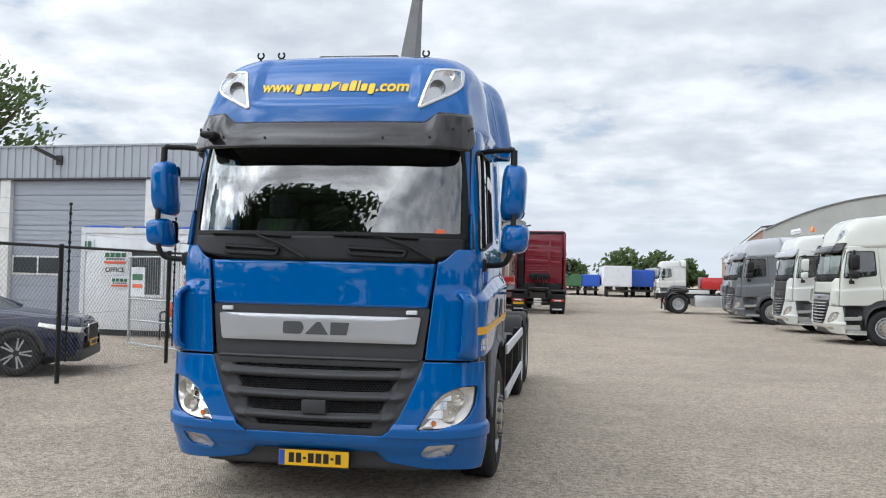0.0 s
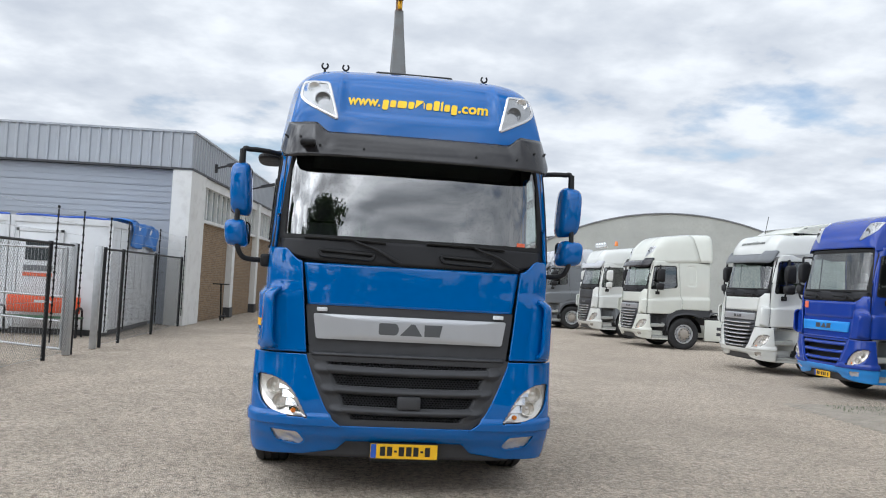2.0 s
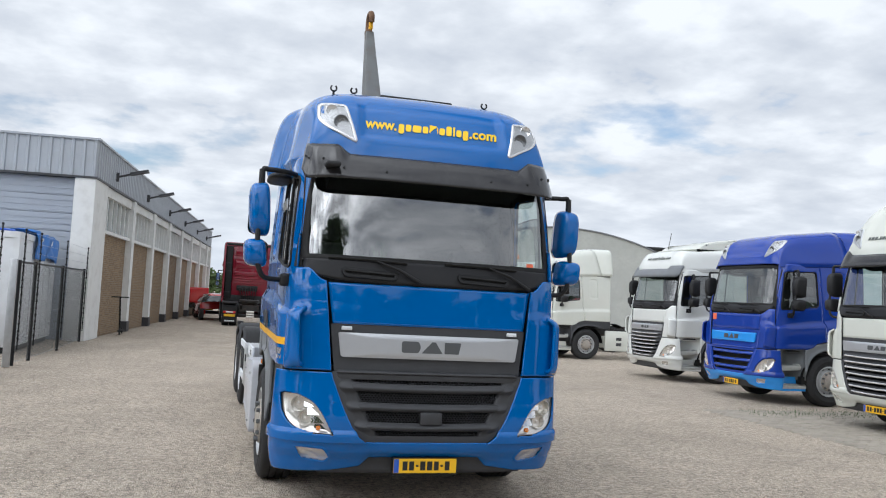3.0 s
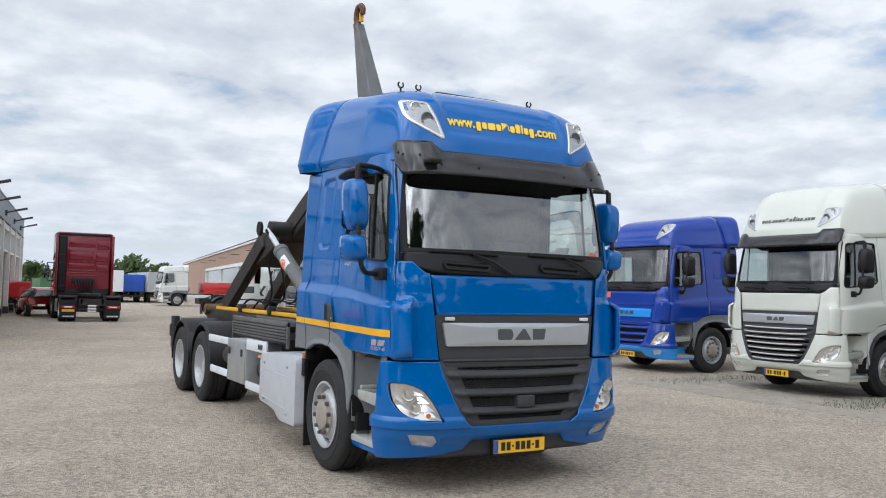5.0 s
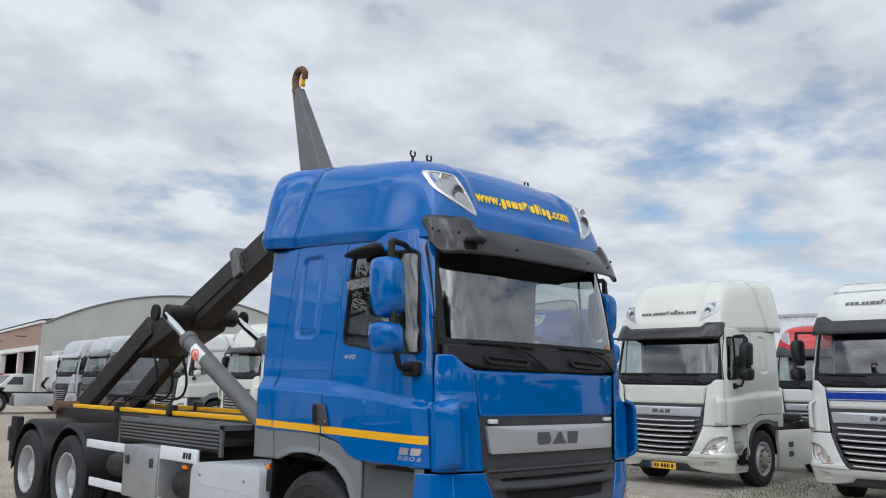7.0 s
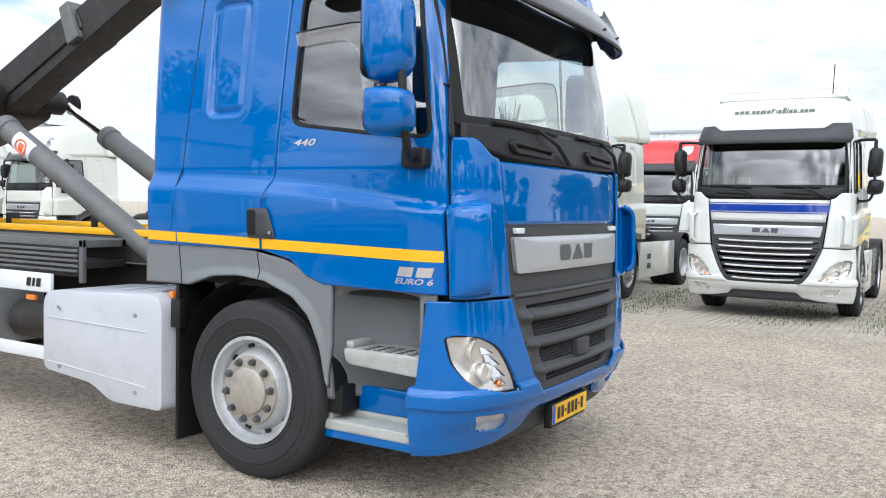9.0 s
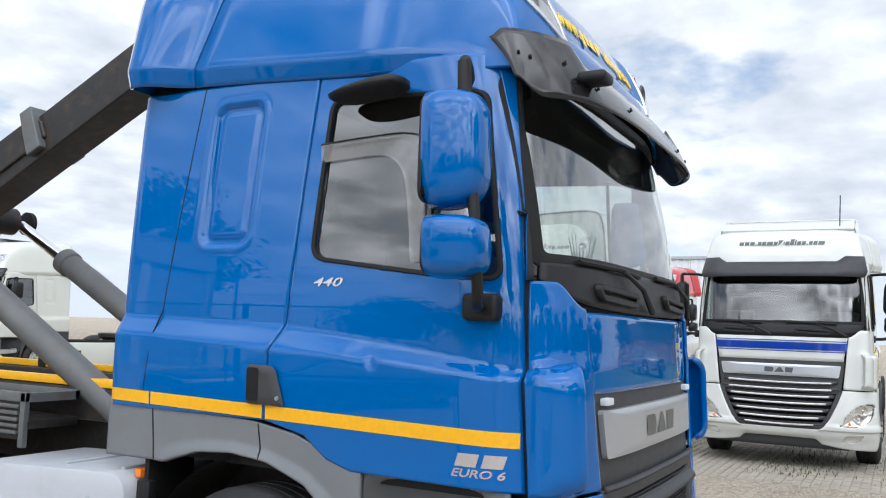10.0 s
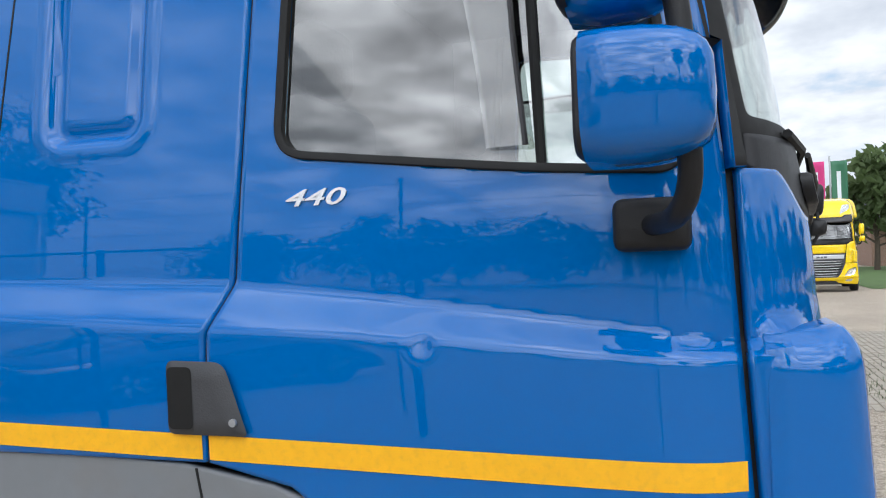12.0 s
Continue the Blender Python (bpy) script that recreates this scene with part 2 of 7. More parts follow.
def empty(name, parent=None, m=None):
    e = new(name)
    e.empty_display_size = 0.2
    if m is not None:
        e.matrix_world = m
    if parent is not None:
        e.parent = parent
    return e


def part(name, bm, material, parent=None, label="", smooth=True, solid=0.0, bevel=0.0, inner=None, angle=40):
    me = bpy.data.meshes.new(name)
    if isinstance(bm, tuple):
        me.from_pydata(bm[0], [], bm[1])
    else:
        bm.to_mesh(me)
        bm.free()
    if material in ("glass", "sideglass", "lens"):
        c = sum((v.co for v in me.vertices), Vector()) / len(me.vertices)
        nrm = sum((f.normal for f in me.polygons), Vector())
        if nrm.dot(c - Vector((0, 1.3, 1.8))) < 0:
            me.flip_normals()
    me.materials.append(M[material] if isinstance(material, str) else material)
    if inner:
        me.materials.append(M[inner])
    ob = new(name, me)
    if parent is not None:
        ob.parent = parent
    if smooth:
        for p in me.polygons:
            p.use_smooth = True
        me.set_sharp_from_angle(angle=radians(angle))
    if solid:
        s = ob.modifiers.new("thickness", "SOLIDIFY")
        s.thickness, s.offset = abs(solid), (-1 if solid > 0 else 1)
        s.use_rim = True
        if inner:
            s.material_offset = 1
    if bevel:
        b = ob.modifiers.new("edges", "BEVEL")
        b.width, b.segments, b.limit_method, b.angle_limit = bevel, 2, "ANGLE", radians(40)
    if label:
        ob["label"] = label
    return ob


def grid(fn, us, vs, keep=None, flip=False):
    verts, faces, idx = [], [], {}

    def vid(i, j):
        if (i, j) not in idx:
            idx[i, j] = len(verts)
            verts.append(tuple(fn(us[i], vs[j])))
        return idx[i, j]
    for i in range(len(us) - 1):
        for j in range(len(vs) - 1):
            if keep and not keep(0.5 * (us[i] + us[i + 1]), 0.5 * (vs[j] + vs[j + 1])):
                continue
            f = (vid(i, j), vid(i + 1, j), vid(i + 1, j + 1), vid(i, j + 1))
            faces.append(f[::-1] if flip else f)
    return verts, faces


def lin(a, b, n):
    return [a + (b - a) * i / n for i in range(n + 1)]


def rpoly(pts, r, seg=6):
    """A polygon with rounded corners, in two dimensions."""
    out, n = [], len(pts)
    rs = r if isinstance(r, (list, tuple)) else [r] * n
    for i in range(n):
        p, a, b = Vector(pts[i]), Vector(pts[i - 1]), Vector(pts[(i + 1) % n])
        da, db = (a - p), (b - p)
        k = min(rs[i], 0.48 * da.length, 0.48 * db.length)
        s, e = p + da.normalized() * k, p + db.normalized() * k
        for q in range(seg + 1):
            t = q / seg
            out.append(tuple((1 - t) ** 2 * s + 2 * t * (1 - t) * p + t * t * e))
    return out


def inside(poly, x, y):
    c, n = False, len(poly)
    for i in range(n):
        (x1, y1), (x2, y2) = poly[i], poly[i - 1]
        if (y1 > y) != (y2 > y) and x < (x2 - x1) * (y - y1) / (y2 - y1) + x1:
            c = not c
    return c


def resample(poly, step):
    out, n = [], len(poly)
    for i in range(n):
        a, b = Vector(poly[i]), Vector(poly[(i + 1) % n])
        k = max(1, int((b - a).length / step))
        out += [tuple(a.lerp(b, q / k)) for q in range(k)]
    return out


def fill(poly, fn, rings=5, depth=None, flip=False):
    """A filled outline laid on the surface fn(a, b, lift); depth(t) sinks it towards its middle."""
    cx, cy = sum(p[0] for p in poly) / len(poly), sum(p[1] for p in poly) / len(poly)
    verts, faces, n = [], [], len(poly)
    for k in range(rings):
        t = k / rings
        for x, y in poly:
            verts.append(tuple(fn(lerp(x, cx, t), lerp(y, cy, t), depth(t) if depth else 0.0)))
    verts.append(tuple(fn(cx, cy, depth(1.0) if depth else 0.0)))
    for k in range(rings - 1):
        for i in range(n):
            j = (i + 1) % n
            f = (k * n + i, k * n + j, (k + 1) * n + j, (k + 1) * n + i)
            faces.append(f[::-1] if flip else f)
    for i in range(n):
        f = ((rings - 1) * n + i, (rings - 1) * n + (i + 1) % n, rings * n)
        faces.append(f[::-1] if flip else f)
    return verts, faces


def band(poly, fn, win, wout, lift=0.01, flip=False):
    """A flat-topped rim along a closed outline, from win inside it to wout outside."""
    n = len(poly)
    area = sum(poly[i][0] * poly[(i + 1) % n][1] - poly[(i + 1) % n][0] * poly[i][1] for i in range(n))
    sg = 1 if area > 0 else -1
    nor = []
    for i in range(n):
        d = Vector(poly[(i + 1) % n]) - Vector(poly[i - 1])
        d.normalize()
        nor.append((d.y * sg, -d.x * sg))
    verts, faces = [], []
    prof = ((-win, -0.012), (-win, lift * 0.7), (-win * 0.6, lift), (wout * 0.6, lift), (wout, lift * 0.6), (wout, -0.004))
    for o, l in prof:
        for (x, y), (nx, ny) in zip(poly, nor):
            verts.append(tuple(fn(x + nx * o, y + ny * o, l)))
    for k in range(len(prof) - 1):
        for i in range(n):
            j = (i + 1) % n
            f = (k * n + i, k * n + j, (k + 1) * n + j, (k + 1) * n + i)
            faces.append(f if flip else f[::-1])
    return verts, faces


def box(*boxes, bevel=0.0, seg=2):
    """Boxes (x0, y0, z0, x1, y1, z1) in one bmesh."""
    bm = bmesh.new()
    for x0, y0, z0, x1, y1, z1 in boxes:
        x0, x1, y0, y1, z0, z1 = min(x0, x1), max(x0, x1), min(y0, y1), max(y0, y1), min(z0, z1), max(z0, z1)
        r = bmesh.ops.create_cube(bm, size=1.0)
        for v in r["verts"]:
            v.co = Vector(((x0 + x1) / 2 + v.co.x * (x1 - x0), (y0 + y1) / 2 + v.co.y * (y1 - y0), (z0 + z1) / 2 + v.co.z * (z1 - z0)))
    if bevel:
        bmesh.ops.bevel(bm, geom=bm.edges[:], offset=bevel, segments=seg, affect="EDGES", profile=0.5)
    return bm


def tube(path, r, n=10, closed=False, cap=True):
    """A round bar along points; r may be a list."""
    pts = [Vector(p) for p in path]
    rs = r if isinstance(r, (list, tuple)) else [r] * len(pts)
    verts, faces, m = [], [], len(pts)
    ref = None
    for i, p in enumerate(pts):
        a = pts[i - 1] if (i or closed) else p
        b = pts[(i + 1) % m] if (i < m - 1 or closed) else p
        d = (b - a).normalized()
        if ref is None:
            ref = d.orthogonal().normalized()
        ref = (ref - d * ref.dot(d)).normalized()
        s = d.cross(ref)
        for k in range(n):
            t = 2 * math.pi * k / n
            verts.append(tuple(p + (ref * math.cos(t) + s * math.sin(t)) * rs[i]))
    for i in range(m if closed else m - 1):
        j = (i + 1) % m
        for k in range(n):
            l = (k + 1) % n
            faces.append((i * n + k, i * n + l, j * n + l, j * n + k))
    if cap and not closed:
        faces.append(tuple(range(n))[::-1])
        faces.append(tuple((m - 1) * n + k for k in range(n)))
    return verts, faces


def curve3(pts, n=6):
    """A smooth line through points."""
    P = [Vector(p) for p in pts]
    out = []
    for i in range(len(P) - 1):
        p0, p1, p2, p3 = P[max(0, i - 1)], P[i], P[i + 1], P[min(len(P) - 1, i + 2)]
        for k in range(n):
            t = k / n
            out.append(tuple(0.5 * (2 * p1 + (p2 - p0) * t + (2 * p0 - 5 * p1 + 4 * p2 - p3) * t * t + (3 * p1 - p0 - 3 * p2 + p3) * t**3)))
    return out + [tuple(P[-1])]


def lathe(profile, n=40, axis="x", centre=(0, 0, 0)):
    """Turns a profile of (radius, place along the axis)."""
    verts, faces = [], []
    for r, a in profile:
        for k in range(n):
            t = 2 * math.pi * k / n
            c, s = r * math.cos(t), r * math.sin(t)
            v = {"x": (a, c, s), "y": (c, a, s), "z": (c, s, a)}[axis]
            verts.append(tuple(v[i] + centre[i] for i in range(3)))
    for i in range(len(profile) - 1):
        for k in range(n):
            l = (k + 1) % n
            faces.append((i * n + k, i * n + l, (i + 1) * n + l, (i + 1) * n + k))
    return verts, faces


def prism(poly, a0, a1, axis="x", bevel=0.0):
    """An outline drawn out along an axis. For x the outline is (y, z), for y (x, z), for z (x, y)."""
    bm = bmesh.new()
    put = {"x": lambda p, a: (a, p[0], p[1]), "y": lambda p, a: (p[0], a, p[1]), "z": lambda p, a: (p[0], p[1], a)}[axis]
    lo = [bm.verts.new(put(p, a0)) for p in poly]
    hi = [bm.verts.new(put(p, a1)) for p in poly]
    n = len(poly)
    bm.faces.new(lo)
    bm.faces.new(hi[::-1])
    for i in range(n):
        bm.faces.new((lo[i], hi[i], hi[(i + 1) % n], lo[(i + 1) % n]))
    bmesh.ops.recalc_face_normals(bm, faces=bm.faces[:])
    if bevel:
        bmesh.ops.bevel(bm, geom=bm.edges[:], offset=bevel, segments=2, affect="EDGES", profile=0.5)
    return bm


def merge(*parts):
    verts, faces = [], []
    for v, f in parts:
        o = len(verts)
        verts += v
        faces += [tuple(i + o for i in q) for q in f]
    return verts, faces


def moved(vf, m):
    return [tuple(m @ Vector(v)) for v in vf[0]], vf[1]


def bar_between(a, b, w, h, up=(0, 0, 1)):
    """A square-cut beam from a to b; w across, h high."""
    a, b = Vector(a), Vector(b)
    d = (b - a).normalized()
    s = d.cross(Vector(up)).normalized()
    u = s.cross(d)
    v = []
    for p in (a, b):
        for i, j in ((-1, -1), (1, -1), (1, 1), (-1, 1)):
            v.append(tuple(p + s * i * w / 2 + u * j * h / 2))
    return v, [(0, 1, 2, 3), (7, 6, 5, 4), (0, 4, 5, 1), (1, 5, 6, 2), (2, 6, 7, 3), (3, 7, 4, 0)]


def letters(text, size, fn, depth=0.004, shear=0.0, wide=1.0, bold=0.012):
    """Lettering laid on the surface fn(a, b, lift), centred on 0, 0."""
    c = bpy.data.curves.new("lettering", "FONT")
    c.body, c.size, c.align_x, c.align_y, c.shear = text, size, "CENTER", "CENTER", shear
    c.extrude, c.resolution_u, c.offset = depth / 2, 3, size * bold
    ob = bpy.data.objects.new("lettering", c)
    scene.collection.objects.link(ob)
    me = bpy.data.meshes.new_from_object(ob.evaluated_get(bpy.context.evaluated_depsgraph_get()))
    v = [tuple(fn(p.co.x * wide, p.co.y, p.co.z + depth / 2 + 0.0005)) for p in me.vertices]
    f = [tuple(p.vertices) for p in me.polygons]
    bpy.data.objects.remove(ob)
    bpy.data.curves.remove(c)
    bpy.data.meshes.remove(me)
    return v, f


def glyphs(vf, name, material, parent, label=""):
    """Each separate sign of a word becomes a part of its own."""
    v, f = vf
    up = list(range(len(v)))

    def find(i):
        while up[i] != i:
            up[i] = up[up[i]]
            i = up[i]
        return i
    for q in f:
        for i in q[1:]:
            up[find(i)] = find(q[0])
    groups = {}
    for q in f:
        groups.setdefault(find(q[0]), []).append(q)
    for fs in groups.values():
        idx = sorted({i for q in fs for i in q})
        at = {i: k for k, i in enumerate(idx)}
        part(name, ([v[i] for i in idx], [tuple(at[i] for i in q) for q in fs]), material, parent, label, smooth=False)


def bars(widths, gap, h, fn, slant=0.15, lift=0.003, cut=None):
    """A row of plain marks in place of writing, on fn(a, b, lift), centred on 0, 0."""
    total = sum(widths) + gap * (len(widths) - 1)
    x, verts, faces = -total / 2, [], []
    for i, w in enumerate(widths):
        hh = h * (cut[i % len(cut)] if cut else 1.0)
        n = 3
        o = len(verts)
        for j in range(n + 1):
            a = x + w * j / n
            for b in (-h / 2, -h / 2 + hh):
                verts.append(tuple(fn(a + slant * b, b, lift)))
        for j in range(n):
            faces.append((o + 2 * j, o + 2 * j + 2, o + 2 * j + 3, o + 2 * j + 1))
        x += w + gap
    return verts, faces


# ---- truck cab ----
Y0_ROWS = [(0.28, 0.05), (0.40, 0.03), (0.48, -0.02), (0.62, -0.05), (0.85, -0.04), (1.07, -0.02), (1.45, 0.0), (1.77, 0.01), (1.95, 0.035), (2.35, 0.1), (2.72, 0.185), (2.9, 0.23)]
NEXP, DEEP = 3.6, 0.5


def front_y0(z):
    return smooth_table(Y0_ROWS, z)


def shoulder(y):
    """Top and foot of the shoulder that runs along the cab's side."""
    return table([(0.15, 1.530), (0.40, 1.573), (0.9, 1.642), (1.28, 1.682), (2.0, 1.706), (2.45, 1.715)], y), table([(0.15, 1.515), (0.4, 1.524), (0.9, 1.563), (1.32, 1.579), (2.0, 1.61), (2.45, 1.62)], y)


def rrect_sdf(y, z, cy, cz, hy, hz, r, lean=0.0):
    dy, dz = abs(y - cy - lean * (z - cz)) - hy + r, abs(z - cz) - hz + r
    return math.hypot(max(dy, 0), max(dz, 0)) + min(max(dy, dz), 0) - r


def side_half(y, z):
    """Half the cab's width on its side wall."""
    if z < 1.08:
        return 1.19
    zt, zb = shoulder(y)
    up = 1.156 - 0.05 * max(0.0, (z - 1.75) / 1.05) ** 1.4
    low = 1.205 - 0.012 * sstep(1.5, 1.1, z)
    t = min(1.0, max(0.0, (z - zb) / (zt - zb)))
    t = 0.8 * t + 0.2 * t * t * (3 - 2 * t)
    x = lerp(low, up, t)
    d = rrect_sdf(y, z, 1.655, 2.368, 0.135, 0.325, 0.05, lean=-0.055)
    x += 0.006 * math.exp(-((d - 0.026) / 0.012) ** 2) - 0.020 * sstep(0.010, -0.010, d) + 0.011 * sstep(-0.026, -0.040, d)
    x -= 0.010 * math.exp(-(((y - 0.812) ** 2 + (z - 1.548) ** 2) / 0.018**2)) + 0.004 * math.exp(-((y - 0.88) ** 2 / 0.07**2 + (z - 1.585) ** 2 / 0.03**2))
    if y > 2.23:
        q = min(1.0, (y - 2.23) / 0.105)
        x -= 0.13 * (1 - math.sqrt(max(0.0, 1 - q * q)))
    return x


def cab_front(x, z, lift=0.0):
    """A point of the cab's front at the place x and height z."""
    W = side_half(0.75, z)
    a = min(0.9999, abs(x) / W)
    return Vector((x, front_y0(z) + DEEP * (1 - (1 - a**NEXP) ** (1 / NEXP)) - lift, z))


def cab_side(y, z, lift=0.0, sgn=-1):
    W = side_half(y, z)
    yc = front_y0(z) + DEEP
    if y < yc:
        q = min(0.9999, (yc - y) / DEEP)
        W *= (1 - q**NEXP) ** (1 / NEXP)
    return Vector((sgn * (W + lift), y, z))


def cab_corner(s, z, x_in, y_out, lift=0.0, sgn=-1):
    """Round the front corner: s = 0 at the place x_in on the front, s = 1 at y_out on the side."""
    W, yc = side_half(0.75, z), front_y0(z) + DEEP
    t0 = math.asin(min(1, (x_in / W) ** (NEXP / 2)))
    q = max(0.0, (yc - y_out) / DEEP)
    t1 = math.acos(min(1, q ** (NEXP / 2)))
    t = lerp(t0, t1, s)
    sn, cs = max(0.0, math.sin(t)) ** (2 / NEXP), max(0.0, math.cos(t)) ** (2 / NEXP)
    n = Vector((sgn * math.sin(t) ** 1.0, -math.cos(t), 0)).normalized()
    y = yc - DEEP * cs
    Ws = W if y_out > yc else lerp(W, side_half(y_out, z), s)
    return Vector((sgn * Ws * sn, y, z)) + n * lift


def roof_top(y, rise):
    return smooth_table([(0.19, 2.795), (0.215, 2.90), (0.25, 3.02), (0.30, 3.14), (0.37, 3.26), (0.48, 3.365), (0.64, 3.44), (0.9, 3.49), (1.35, 3.54), (1.9, 3.585), (2.4, 3.60)], y) + rise * sstep(0.2, 0.8, y)


def roof_base(y):
    return 2.735 + 0.085 * sstep(0.3, 2.4, y)


def roof_point(t, y, rise=0.0):
    """The roof: t runs from -1 to 1 across, y back from the brow."""
    zb, zt = roof_base(y), roof_top(y, rise)
    w = 1.155 - 0.09 * sstep(0.9, 0.2, y)
    a = (t + 1) * math.pi / 2
    c, s = math.cos(a), math.sin(a)
    n = 8.5
    x = -w * math.copysign(abs(c) ** (2 / n), c)
    z = zb + (zt - zb) * abs(s) ** (2 / n)
    x *= 1 - 0.115 * max(0.0, (z - zb) / 0.75)
    x -= math.copysign(0.042, x) * max(0.0, 1 - (z - zb) / 0.085) * sstep(0.3, 0.6, y)
    z -= 0.03 * (x / 1.0) ** 2 * sstep(3.2, 3.4, z)
    bow = 0.12 * (abs(x) / 1.1) ** 3.0
    dip = 0.032 * sstep(0.655, 0.585, abs(x)) * sstep(2.965, 3.01, z - 0.03 * x * x) * sstep(0.95, 0.55, y)
    lean = 0.28 * max(0.0, z - 2.85) * sstep(1.2, 1.9, y) * sstep(2.35, 1.95, y)
    return Vector((x, y + bow * sstep(1.4, 0.3, y) - 0.025 * sstep(1.2, 0.4, y) + dip - lean, z))


def roof_front(x, z, lift=0.0, rise=0.0):
    """The place on the roof's brow that lies at x and z."""
    lo, hi = 0.19, 0.9
    best = None
    for _ in range(26):
        y = (lo + hi) / 2
        a, b = -1.0, 1.0
        for _ in range(22):
            t = (a + b) / 2
            if roof_point(t, y, rise).x < x:
                a = t
            else:
                b = t
        best = roof_point((a + b) / 2, y, rise)
        if best.z < z:
            lo = y
        else:
            hi = y
    return best + Vector((0.35 * x / 1.0, -1.0, 0.45)).normalized() * lift


def grille_edge(z):
    return table([(0.515, 0.36), (0.53, 0.44), (0.55, 0.495), (0.595, 0.555), (0.667, 0.612), (0.75, 0.655), (0.848, 0.70), (1.025, 0.770), (1.08, 0.785)], z)


WHEEL_CACHE = {}


def wheel_meshes(dual, q):
    key = (dual, q)
    if key in WHEEL_CACHE:
        return WHEEL_CACHE[key]
    n = 48 if q < 2 else 28
    R = 0.505
    tyre = lathe([(0.292, 0.03), (0.31, 0.010), (0.325, 0.004), (0.33, 0.008), (0.365, -0.003), (0.40, -0.006), (0.404, -0.010), (0.412, -0.010), (0.416, -0.005), (0.445, 0.0), (0.449, 0.004), (0.465, 0.006), (0.492, 0.022), (R, 0.045), (R, 0.085), (R - 0.014, 0.088), (R - 0.014, 0.098), (R, 0.101), (R, 0.145), (R - 0.014, 0.148), (R - 0.014, 0.158), (R, 0.161), (R, 0.205), (R - 0.014, 0.208), (R - 0.014, 0.218), (R, 0.221), (R, 0.262), (0.49, 0.285), (0.42, 0.31), (0.3, 0.28)], n)
    if dual:
        tyre = merge(tyre, moved(tyre, Matrix.Translation((0.335, 0, 0))))
        rim = lathe([(0.300, 0.022), (0.305, 0.004), (0.285, 0.002), (0.278, 0.03), (0.268, 0.06), (0.262, 0.14), (0.235, 0.165), (0.17, 0.175), (0.13, 0.17), (0.125, 0.12), (0.115, 0.07), (0.08, 0.06), (0.0, 0.06)], n)
        nut_x, hole_r, disc_x = 0.158, 0.205, 0.17
    else:
        rim = lathe([(0.300, 0.022), (0.305, 0.004), (0.285, 0.002), (0.28, 0.03), (0.262, 0.05), (0.258, 0.085), (0.238, 0.085), (0.222, 0.05), (0.20, 0.012), (0.175, 0.002), (0.135, 0.0), (0.13, 0.0)], n)
        nut_x, hole_r, disc_x = -0.004, 0.243, 0.082
    cap = lathe([(0.198, 0.006), (0.193, -0.004), (0.140, -0.007), (0.135, -0.008), (0.132, -0.022), (0.12, -0.03), (0.06, -0.034), (0.0, -0.035)], 32) if not dual else None
    nut = lathe([(0.0, -0.034), (0.014, -0.034), (0.019, -0.024), (0.019, -0.004), (0.024, -0.004), (0.024, 0.006)], 6)
    hole = lathe([(0.0, 0.0), (0.022, 0.0), (0.024, 0.006)], 12)
    data = {}
    for nm, vf, mt in (("tyre", tyre, "tyre"), ("rim", rim, "rim"), ("hub_cover", cap, "hubcap"), ("wheel_nut", nut, "badge"), ("vent_hole", hole, "black")):
        if vf is None:
            continue
        me = bpy.data.meshes.new(nm)
        me.from_pydata(vf[0], [], vf[1])
        me.materials.append(M[mt])
        for p in me.polygons:
            p.use_smooth = True
        me.set_sharp_from_angle(angle=radians(35))
        data[nm] = me
    WHEEL_CACHE[key] = (data, nut_x, hole_r, disc_x)
    return WHEEL_CACHE[key]


def wheel(parent, x, y, z, dual=False, q=1.0, turn=0.0):
    """A lorry wheel whose outer face lies at x."""
    data, nut_x, hole_r, disc_x = wheel_meshes(dual, q)
    e = empty("wheel", parent)
    e.matrix_local = pose(x, y, z, turn, 0, 0 if x < 0 else 180)
    for nm in ("tyre", "rim", "hub_cover"):
        if nm in data:
            new(nm, data[nm]).parent = e
    if q < 3:
        for k in range(10):
            a = 2 * math.pi * (k + 0.25) / 10
            o = new("wheel_nut", data["wheel_nut"])
            o.parent = e
            r = 0.166 if not dual else 0.15
            o.matrix_local = pose(nut_x if not dual else 0.172, r * math.cos(a), r * math.sin(a))
        for k in range(10 if not dual else 8):
            a = 2 * math.pi * (k + 0.5) / (10 if not dual else 8)
            o = new("vent_hole", data["vent_hole"])
            o.parent = e
            o.matrix_local = pose(disc_x - 0.004, hole_r * math.cos(a), hole_r * math.sin(a))
    return e


